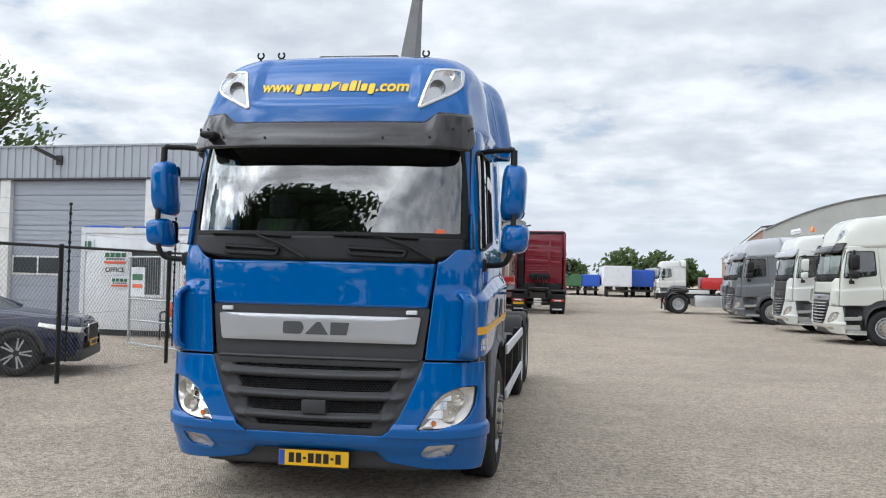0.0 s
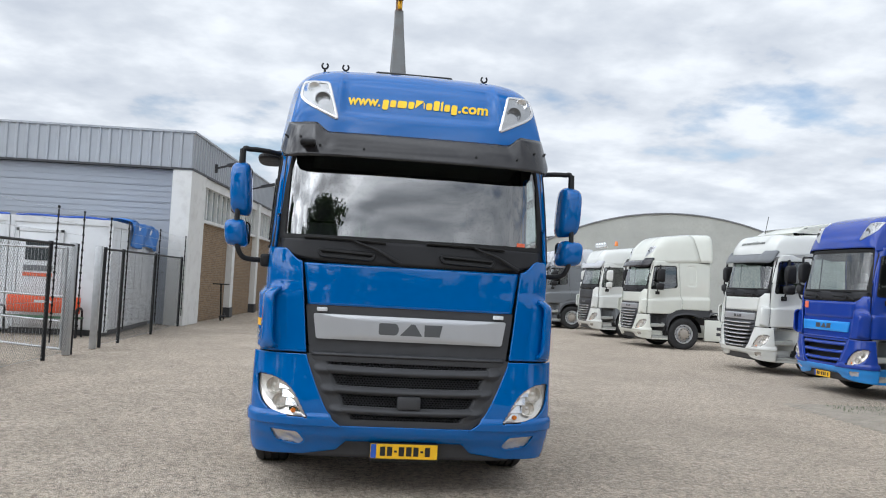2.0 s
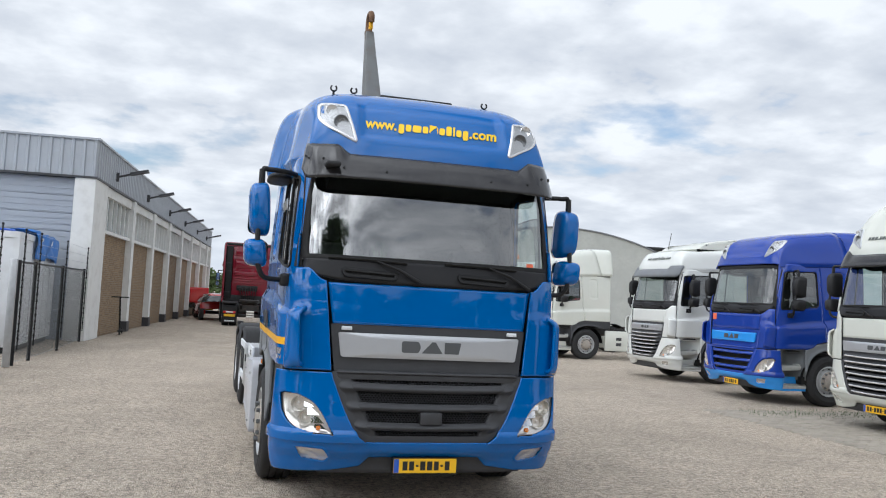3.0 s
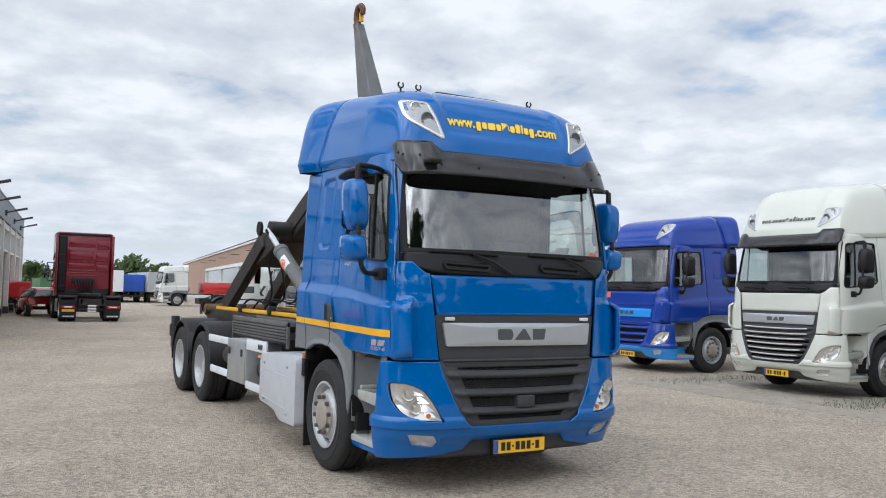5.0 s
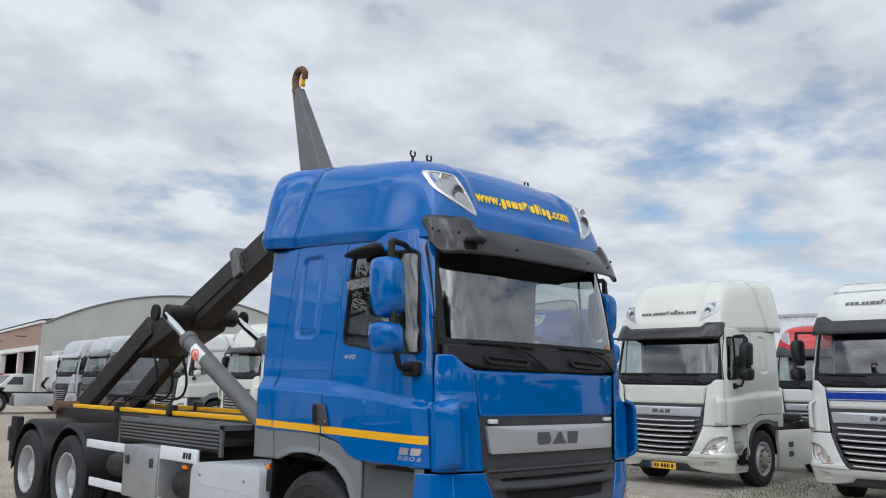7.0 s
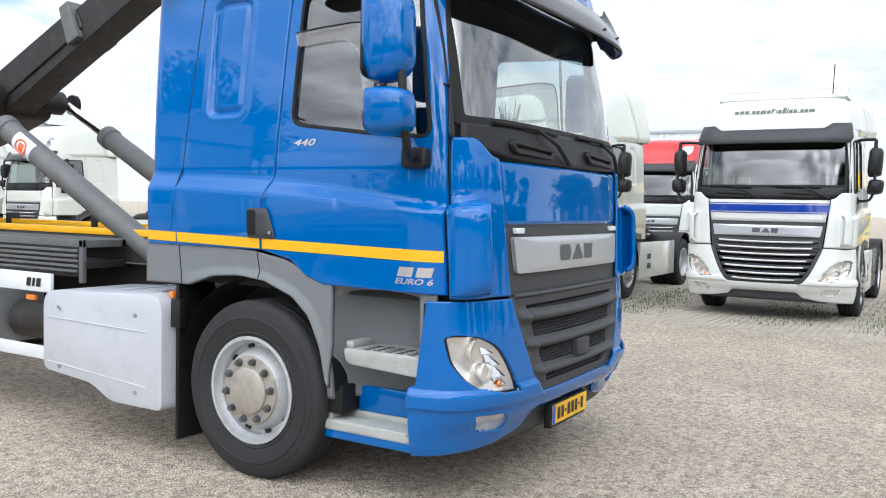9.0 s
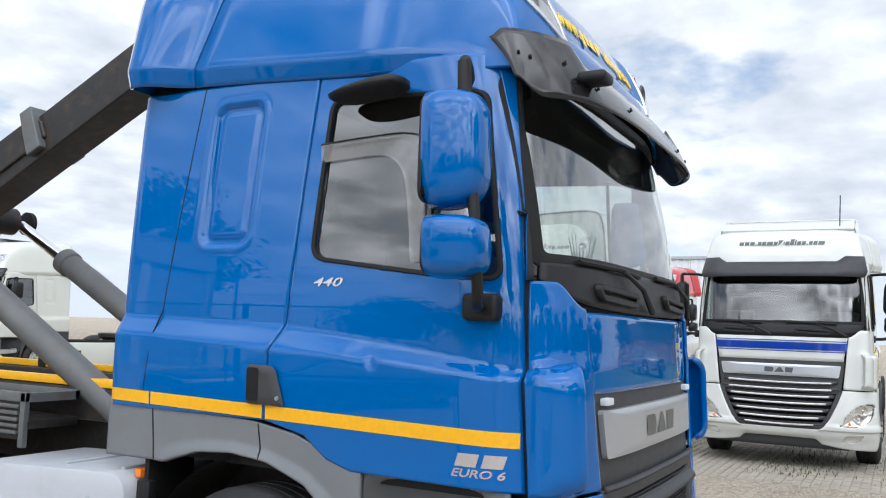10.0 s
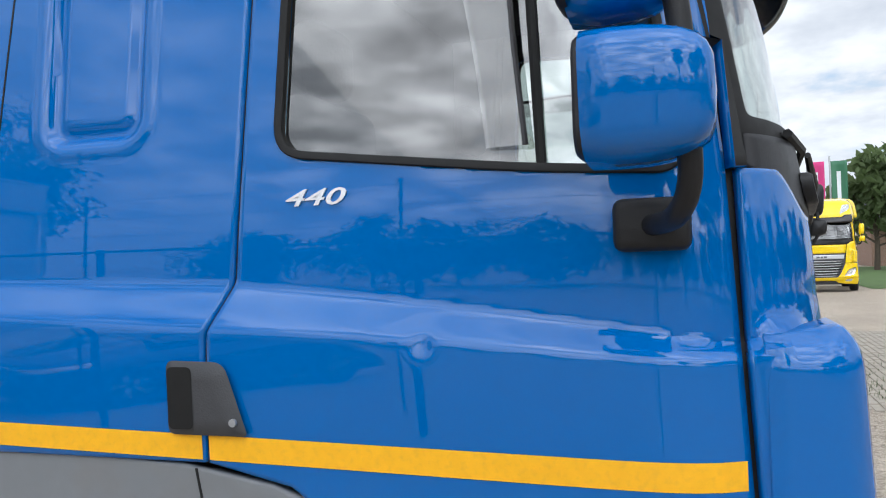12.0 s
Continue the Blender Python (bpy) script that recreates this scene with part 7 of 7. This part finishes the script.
def gate():
    root = empty("open_gate")
    tagged(root, "open galvanised mesh gate with a hanging sign", "gate")
    a, b = Vector((-5.45, 9.65, 0)), Vector((-7.55, 11.1, 0))
    for p in (a, b):
        part("gate_stile", tube([p + Vector((0, 0, 0.08)), p + Vector((0, 0, 1.95))], 0.028, 8), "zinc", root)
    for z in (0.1, 0.6, 1.05, 1.95):
        part("gate_rail", tube([a + Vector((0, 0, z)), b + Vector((0, 0, z))], 0.022, 8), "zinc", root)
    bars_ = []
    for k in range(1, 26):
        p = a.lerp(b, k / 26)
        bars_.append(tube([p + Vector((0, 0, 0.1)), p + Vector((0, 0, 1.95))], 0.0035, 4, cap=False))
    tagged(part("gate_mesh", merge(*bars_), "zinc", root), kind="stuff")
    u = (b - a).normalized()
    m = a.lerp(b, 0.86) + Vector((0.02, -0.05, 0))
    s = part("hanging_sign", bar_between(m - u * 0.3 + Vector((0, 0, 1.42)), m + u * 0.3 + Vector((0, 0, 1.42)), 0.008, 0.62), "whitepanel", root, "white sign with plain green and red marks")
    n = Vector((-u.y, u.x, 0))
    n = n if n.y < 0 else -n
    part("sign_mark", bar_between(m - u * 0.22 + n * 0.008 + Vector((0, 0, 1.52)), m + u * 0.22 + n * 0.008 + Vector((0, 0, 1.52)), 0.004, 0.13), "greenmark", s)
    part("sign_band", bar_between(m - u * 0.22 + n * 0.008 + Vector((0, 0, 1.33)), m + u * 0.22 + n * 0.008 + Vector((0, 0, 1.33)), 0.004, 0.08), "sticker", s)


gate()


def scooter():
    root = empty("kick_scooter")
    tagged(root, "dark kick scooter parked at the brick wall", "scooter")
    x, y = -4.25, 22.9
    part("stem", tube([(x, y, 0.12), (x - 0.06, y + 0.06, 1.25)], 0.028, 8), "rubber", root)
    part("handlebar", tube([(x - 0.32, y - 0.05, 1.24), (x + 0.2, y + 0.17, 1.24)], 0.02, 8), "rubber", root)
    part("deck", box((x - 0.08, y + 0.05, 0.10, x + 0.10, y + 0.75, 0.15), bevel=0.02), "rubber", root)
    for yy in (y - 0.02, y + 0.85):
        part("wheel", lathe([(0.05, -0.025), (0.11, -0.02), (0.115, 0.0), (0.11, 0.02), (0.05, 0.025)], 18, "x", (x, yy, 0.115)), "tyre", root)


scooter()


# ---- cars ----
def car(name, label, x, y, rz, paintname, length=4.9, width=1.88, high=1.5):
    """An estate car with its nose towards +x before it is turned."""
    root = empty(name)
    tagged(root, label, "car", "parked cars")
    h2 = width / 2

    def top(s):
        return smooth_table([(0.0, 0.62), (0.05, 0.80), (0.25, 0.90), (0.7, 0.96), (1.3, 1.02), (2.5, 1.03), (4.3, 1.05), (4.75, 0.98), (length, 0.6)], s)

    def half(s):
        return h2 * smooth_table([(0.0, 0.74), (0.1, 0.88), (0.35, 0.96), (0.9, 1.0), (4.0, 1.0), (4.6, 0.95), (length, 0.82)], s)

    def body(t, s):
        w, zt, zb = half(s), top(s), 0.30
        a = t * math.pi
        c, sn = math.cos(a), math.sin(a)
        n = 4.5
        y_ = -w * math.copysign(abs(c) ** (2 / n), c)
        z = zb + (zt - zb) * abs(sn) ** (2 / n)
        for ws in (0.92, 3.85):
            r = math.hypot(s - ws, z - 0.34)
            if r < 0.38 and abs(y_) > w * 0.7:
                y_ *= 0.80
        return Vector((-s, y_, z))
    part("body", grid(body, lin(0, 1, 48), lin(0, length, 90), flip=False), paintname, root, angle=50)

    def skin(s_, z, sg, lift):
        f = min(1.0, max(0.0, (z - 0.30) / (top(s_) - 0.30)))
        return Vector((-s_ + (0.02 if s_ < 0.2 else 0.0), sg * (half(s_) * (1 - f**4.5) ** (1 / 4.5) + lift), z))

    def cabin_(t, s):
        zt = smooth_table([(1.25, 1.0), (1.75, 1.28), (2.2, high - 0.03), (3.0, high), (4.2, high - 0.06), (4.6, 1.2), (4.8, 1.0)], s)
        w = half(s) * 0.93
        a = t * math.pi
        c, sn = math.cos(a), math.sin(a)
        y_ = -w * math.copysign(abs(c) ** 0.55, c)
        z = 0.95 + (zt - 0.95) * abs(sn) ** 0.6
        y_ *= 1 - 0.22 * (z - 0.95) / 0.55
        return Vector((-s, y_, z))
    part("greenhouse", grid(cabin_, lin(0, 1, 28), lin(1.25, 4.8, 40)), "darkglass", root, angle=60)
    part("roof_panel", grid(lambda t, s: cabin_(lerp(0.30, 0.70, t), s) + Vector((0, 0, 0.012)), lin(0, 1, 14), lin(2.1, 4.4, 20)), paintname, root)
    for sg in (-1, 1):
        part("pillar", tube([cabin_(0.5 + sg * 0.33, s) + Vector((0, sg * -0.0, 0.01)) for s in (1.3, 1.7, 2.15)], 0.035, 6), paintname, root)
        part("headlight", grid(lambda u, v, sg=sg: skin(lerp(0.03, 0.62, u), lerp(0.66 + 0.10 * u, 0.74 + 0.085 * u, v), sg, 0.006), lin(0, 1, 14), lin(0, 1, 4), flip=sg > 0), "reflector", root, solid=0.012)
        for ws in (0.92, 3.85):
            part("arch_trim", grid(lambda a, r, sg=sg, ws=ws: skin(ws + r * math.cos(a), 0.34 + r * math.sin(a), sg, 0.012), lin(0.05, math.pi - 0.05, 24), [0.365, 0.40, 0.445], flip=sg > 0), "dark", root, solid=0.02)
        part("side_lower_trim", box((-3.4, sg * (h2 - 0.01), 0.30, -1.4, sg * (h2 + 0.01), 0.42), bevel=0.008), "dark", root)
        for s in (0.92, 3.85):
            w = empty("wheel", root)
            part("tyre", lathe([(0.25, 0.0), (0.30, -0.01), (0.34, 0.01), (0.355, 0.04), (0.355, 0.2), (0.34, 0.23)], 32, "y", (0, 0, 0)), "tyre", w)
            part("rim", lathe([(0.25, 0.0), (0.235, 0.02), (0.23, 0.09), (0.06, 0.05), (0.0, 0.04)], 32, "y"), "dark", w)
            for k in range(10):
                a = 2 * math.pi * (k // 2) / 5 + (0.17 if k % 2 else -0.17)
                part("spoke", bar_between((0.05 * math.cos(a), 0.03, 0.05 * math.sin(a)), (0.235 * math.cos(a), 0.015, 0.235 * math.sin(a)), 0.024, 0.02, (0, 1, 0)), "rim", w)
            w.matrix_local = pose(-s, sg * (h2 - 0.0), 0.355, 0, 0, 0 if sg < 0 else 180)
    part("grille", fill(rpoly([(-0.36, 0.50), (0.36, 0.50), (0.38, 0.78), (-0.38, 0.78)], 0.05), lambda a, b, l: Vector((0.02 - 0.03 * abs(a), a, b)), 3), "rubber", root)
    part("grille_rim", band(resample(rpoly([(-0.36, 0.50), (0.36, 0.50), (0.38, 0.78), (-0.38, 0.78)], 0.05), 0.05), lambda a, b, l: Vector((0.025 - 0.03 * abs(a) + l, a, b)), 0.01, 0.012, 0.012), "chrome", root)
    part("lower_bumper", box((-0.35, -h2 * 0.85, 0.22, 0.0, h2 * 0.85, 0.40), bevel=0.03), "dark", root)
    p = part("number_plate", box((0.02, -0.26, 0.42, 0.035, 0.26, 0.53)), "plate", root)
    part("plate_bars", box((0.035, -0.18, 0.445, 0.038, 0.2, 0.505)), "ink", p)
    root.matrix_world = pose(x, y, 0, 0, 0, rz)
    return root


car("estate_car", "dark blue estate car parked behind the fence", -6.03, 7.14, 20, "carblue")
car("red_car", "red car parked beside the workshop wall", -1.25, 44.0, 95, "red2", 4.2, 1.75, 1.42)


def van(label, x, y, rz):
    """A panel van, nose towards +x before it is turned."""
    root = empty("panel_van")
    tagged(root, label, "van", "parked cars")
    prof = rpoly([(0.0, 0.35), (0.02, 0.95), (-0.75, 1.15), (-1.45, 1.88), (-1.8, 1.98), (-4.7, 1.98), (-4.85, 1.8), (-4.85, 0.35)], [0.1, 0.2, 0.25, 0.25, 0.2, 0.15, 0.1, 0.08])
    part("body", prism(prof, -0.93, 0.93, "y", bevel=0.05), "white", root, angle=50)
    part("windscreen", bar_between((-0.80, 0, 1.20), (-1.42, 0, 1.84), 1.55, 0.03), "darkglass", root)
    for sg in (-1, 1):
        part("door_window", prism(rpoly([(-1.15, 1.2), (-1.62, 1.75), (-2.3, 1.75), (-2.3, 1.2)], 0.06), sg * 0.92, sg * 0.94, "y"), "darkglass", root)
        part("headlight", box((-0.12, sg * 0.55, 0.72, 0.04, sg * 0.86, 0.92), bevel=0.02), "reflector", root)
        for s in (0.95, 3.9):
            part("wheel", lathe([(0.0, -0.1), (0.2, -0.11), (0.22, -0.12), (0.31, -0.11), (0.335, -0.06), (0.335, 0.1)], 24, "y", (-s, sg * 0.85, 0.335)), "tyre", root)
    part("front_bumper", box((-0.25, -0.92, 0.25, 0.06, 0.92, 0.55), bevel=0.04), "dark", root)
    part("grille", box((-0.05, -0.4, 0.62, 0.05, 0.4, 0.82), bevel=0.02), "black", root)
    root.matrix_world = pose(x, y, 0, 0, 0, rz)


van("small white van standing far off beside the hall", 13.6, 62.0, 185)
car("dark_car", "dark car behind the far fence", 43.0, -10.5, 120, "grey", 4.5, 1.85, 1.5)


# ---- trees ----
M["bark"] = mat("tree_bark", (0.09, 0.07, 0.05), rough=0.95, var=0.4, scale=6, bump=0.5, bscale=20)


def leaf_material(name, c):
    m = mat(name, c, rough=0.7, var=0.35, scale=0.6, col2=tuple(v * 0.6 for v in c))
    N, L = m.node_tree.nodes, m.node_tree.links
    b, o = N["Principled BSDF"], N["Material Output"]
    tl, mx = N.new("ShaderNodeBsdfTranslucent"), N.new("ShaderNodeMixShader")
    L.new(b.inputs["Base Color"].links[0].from_socket, tl.inputs[0])
    mx.inputs[0].default_value = 0.45
    L.new(b.outputs[0], mx.inputs[1])
    L.new(tl.outputs[0], mx.inputs[2])
    L.new(mx.outputs[0], o.inputs[0])
    return m


M["leaf"] = leaf_material("green_foliage", (0.13, 0.19, 0.07))
M["leaf2"] = leaf_material("deep_green_foliage", (0.06, 0.105, 0.04))
rng = np.random.default_rng(5)


def tree(label, x, y, h, spread, leaves=2600, size=0.28, material="leaf", low=0.28, group="trees"):
    root = empty("tree")
    tagged(root, label, "tree", group)
    limbs = [tube(curve3([(0, 0, -0.1), (0.05 * h * 0.2, 0, h * 0.25), (0, 0.03 * h, h * 0.5), (0.02 * h, 0, h * 0.8)], 4), [h * 0.026 * (1 - 0.06 * i) for i in range(13)], 8)]
    clumps = []
    for k in range(13):
        a = k * 2.4 + rng.uniform(-0.3, 0.3)
        z0 = h * (low + 0.08 + 0.42 * k / 13)
        r = spread * (0.55 + 0.4 * rng.random()) * (1.0 - 0.35 * (k / 13))
        tip = Vector((r * math.cos(a), r * math.sin(a), min(h * 0.97, z0 + h * (0.12 + 0.2 * rng.random()))))
        mid = Vector((0.5 * tip.x, 0.5 * tip.y, lerp(z0, tip.z, 0.35)))
        limbs.append(tube(curve3([(0, 0, z0), mid, tip], 3), [h * 0.011, h * 0.009, h * 0.008, h * 0.007, h * 0.006, h * 0.004, h * 0.003], 5))
        clumps += [(tip, spread * rng.uniform(0.22, 0.42)), (mid + Vector((0, 0, h * 0.08)), spread * rng.uniform(0.2, 0.36))]
    clumps += [(Vector((rng.normal(0, 0.22) * spread, rng.normal(0, 0.22) * spread, h * rng.uniform(0.72, 0.95))), spread * rng.uniform(0.2, 0.38)) for _ in range(8)]
    part("trunk", merge(*limbs), "bark", root)
    v, f = [], []
    per = leaves // len(clumps)
    for c, r in clumps:
        pts = rng.normal(0, 1, (per, 3))
        pts /= np.linalg.norm(pts, axis=1)[:, None]
        pts *= (rng.random(per) ** 0.45)[:, None] * r
        pts[:, 2] *= 0.72
        for p in pts:
            q = Vector(p) + c
            n = Vector(rng.normal(0, 1, 3)).normalized()
            s = n.orthogonal().normalized()
            w = n.cross(s)
            k = size * rng.uniform(0.6, 1.3)
            o = len(v)
            v += [tuple(q + s * k), tuple(q + w * k * 0.45), tuple(q - s * k), tuple(q - w * k * 0.45)]
            f.append((o, o + 1, o + 2, o + 3))
    tagged(part("crown", (v, f), material, root, smooth=False), kind="stuff")
    root.matrix_world = pose(x, y, 0, 0, 0, rng.uniform(0, 360))
    return root


tree("tall leafy tree behind the workshop", -29.0, 34.0, 13.0, 4.2, 2600, 0.22)
tree("leafy tree behind the workshop roof", -37.0, 38.0, 11.0, 5.0, 2600, 0.3, "leaf2")
for x, y, h, s in ((9.0, 104, 5.4, 4.2), (13.5, 106, 5.0, 4.0), (17.5, 108, 4.2, 3.2), (-1.5, 110, 4.2, 3.5), (2.5, 112, 4.0, 3.5), (-8, 100, 5.2, 4.0), (-14, 96, 5.5, 4.0)):
    tree("green tree far beyond the trailers", x, y, h, s, 1500, 0.4, "leaf2" if h > 5.5 else "leaf", 0.05, "distant trees")
for x, y, h, s in ((60, -9.5, 8.0, 3.8), (66, -14, 8.2, 4.6), (62, -25, 8.0, 4.5), (75, -19, 7.5, 4.0)):
    tree("leafy tree beyond the yellow lorry", x, y, h, s, 2000, 0.4, "leaf", 0.12, "roadside trees")
for x, y, h, s in ((-8.0, -22.0, 13.2, 5.0), (-14.5, -23.0, 12.6, 5.2), (-20.5, -22.0, 12.2, 4.6), (-31.0, -14.5, 16.0, 3.4)):
    tree("tall dense tree across the yard", x, y, h, s, 6500, 0.34, "leaf2", 0.25, "yard-side trees")
# row out of view, added so that the bonnet flap reflects a dark horizon
for k in range(13):
    tree("unseen green tree added to darken the cab front's reflections", -37 + 6.6 * k, -33 - 2 * (k % 2), 6.0 + 0.9 * (k % 3), 4.4, 2600, 0.34, "leaf2", -0.05, "yard-side trees")
for k in range(10):
    tree("low green tree along the yard boundary", -46 - 2 * (k % 3), -30 + 6.5 * k, 5.2 + 0.7 * (k % 3), 5.0, 3400, 0.26, "leaf2", -0.05, "yard-side trees")


# ---- banners and far fence ----
def banner(label, x, y, z1, colour):
    root = empty("banner_flag")
    tagged(root, label, "flag", "banner flags")
    part("pole", tube([(x, y, 0), (x, y, z1 + 0.3)], 0.05, 8), "zinc", root)
    part("cloth", grid(lambda a, b: Vector((x + 0.08 * math.sin(5 * a + b), y - a * 0.85 - 0.06, b)), lin(0, 1, 8), lin(z1 - 2.6, z1, 10)), colour, root, solid=0.01)
    part("cloth_mark", grid(lambda a, b: Vector((x - 0.03 + 0.08 * math.sin(5 * a + b), y - a * 0.85 - 0.06, b)), lin(0.35, 0.6, 3), lin(z1 - 2.4, z1 - 0.6, 8)), "whitepanel", root)


banner("green banner with a plain pale mark on a pole", 50, -5.7, 6.6, "greenmark")
banner("pink banner with a plain pale mark on a pole", 50, -4.5, 6.6, mat("pink_cloth", (0.6, 0.05, 0.2), rough=0.8, var=0.1))
fence("dark fence behind the yellow lorry", [(37, -7), (39, -11), (41, -16), (43, -22)], ztop=1.9, mesh=False, pickets=False)
hs = empty("far_house")
tagged(hs, "brick house beyond the far fence", "house")
part("wall", box((72, -32, 0, 80, -11, 3.2)), "brick2", hs, smooth=False)
part("roof", prism([(71.5, 3.1), (76, 6.0), (80.5, 3.1)], -32.5, -10.5, "y"), "roofing", hs, smooth=False)


# ---- block paving in front of the parked lorries ----
M["paver"] = mat("grey_brown_block_paving", (0.40, 0.355, 0.295), rough=0.9, var=0.3, scale=2.5, bump=0.3, bscale=120, dirt=0.35, dirtcol=(0.1, 0.11, 0.06))
M["joint"] = mat("mossy_joints", (0.17, 0.16, 0.10), rough=1.0, var=0.4, scale=4)
M["grass"] = mat("grass_blades", (0.06, 0.10, 0.025), rough=0.8, var=0.4, scale=2)
pave = part("block_paving", box((6.9, -9.0, -0.03, 16.0, 6.8, -0.012)), "joint", None, smooth=False)
tagged(pave, "grey-brown block paving with mossy joints", "paving", kind="structure")
pv, pf = [], []
bx_me = bpy.data.meshes.new("paver")
h1, h2 = 0.10, 0.05
bx_me.from_pydata([(-h1, -h2, -0.02), (h1, -h2, -0.02), (h1, h2, -0.02), (-h1, h2, -0.02), (-h1 + 0.006, -h2 + 0.006, 0), (h1 - 0.006, -h2 + 0.006, 0), (h1 - 0.006, h2 - 0.006, 0), (-h1 + 0.006, h2 - 0.006, 0)], [], [(4, 5, 6, 7), (0, 1, 5, 4), (1, 2, 6, 5), (2, 3, 7, 6), (3, 0, 4, 7)])
bx_me.materials.append(M["paver"])
near = 0
j = 0
yy = -8.9
while yy < 6.75:
    i = 0
    xx = 7.0 + (0.103 if j % 2 else 0)
    while xx < 15.9:
        dz = rng.uniform(-0.004, 0.004)
        if xx < 9.0 and 0.8 < yy < 2.6 and near < 300 and xx < 8.4:
            o = new("paver", bx_me)
            o.parent = pave
            o.location = (xx, yy, dz)
            near += 1
        else:
            o = len(pv)
            pv += [(v.co.x + xx, v.co.y + yy, v.co.z + dz) for v in bx_me.vertices]
            pf += [tuple(k + o for k in p.vertices) for p in bx_me.polygons]
        xx += 0.206
    yy += 0.106
    j += 1
tagged(part("paving_field", (pv, pf), "paver", pave, smooth=False), kind="stuff")
gvv, gff = [], []
for _ in range(5200):
    cx, cy = rng.uniform(7.6, 12.5), rng.choice([2.3, 2.6, -1.2, 6.3, -4.5, 0.2]) + rng.normal(0, 0.28)
    a, hgt = rng.uniform(0, 6.28), rng.uniform(0.015, 0.06)
    o = len(gvv)
    gvv += [(cx - 0.006 * math.cos(a), cy - 0.006 * math.sin(a), -0.01), (cx + 0.006 * math.cos(a), cy + 0.006 * math.sin(a), -0.01), (cx + 0.02 * math.sin(a), cy + 0.02 * math.cos(a), hgt)]
    gff.append((o, o + 1, o + 2))
tagged(part("grass_tufts", (gvv, gff), "grass", None, smooth=False), "thin grass growing between the paving blocks", "grass", kind="stuff")

tagged(part("grass_verge", grid(lambda a, b: (a + 0.25 * math.sin(3 * b), b, 0.012), lin(33.5, 70, 30), lin(-40, -5.2, 40)), mat("verge_grass", (0.085, 0.15, 0.035), rough=0.95, var=0.5, scale=1.5, bump=0.6, bscale=30), None), "short green grass verge by the far fence", "grass", kind="structure")
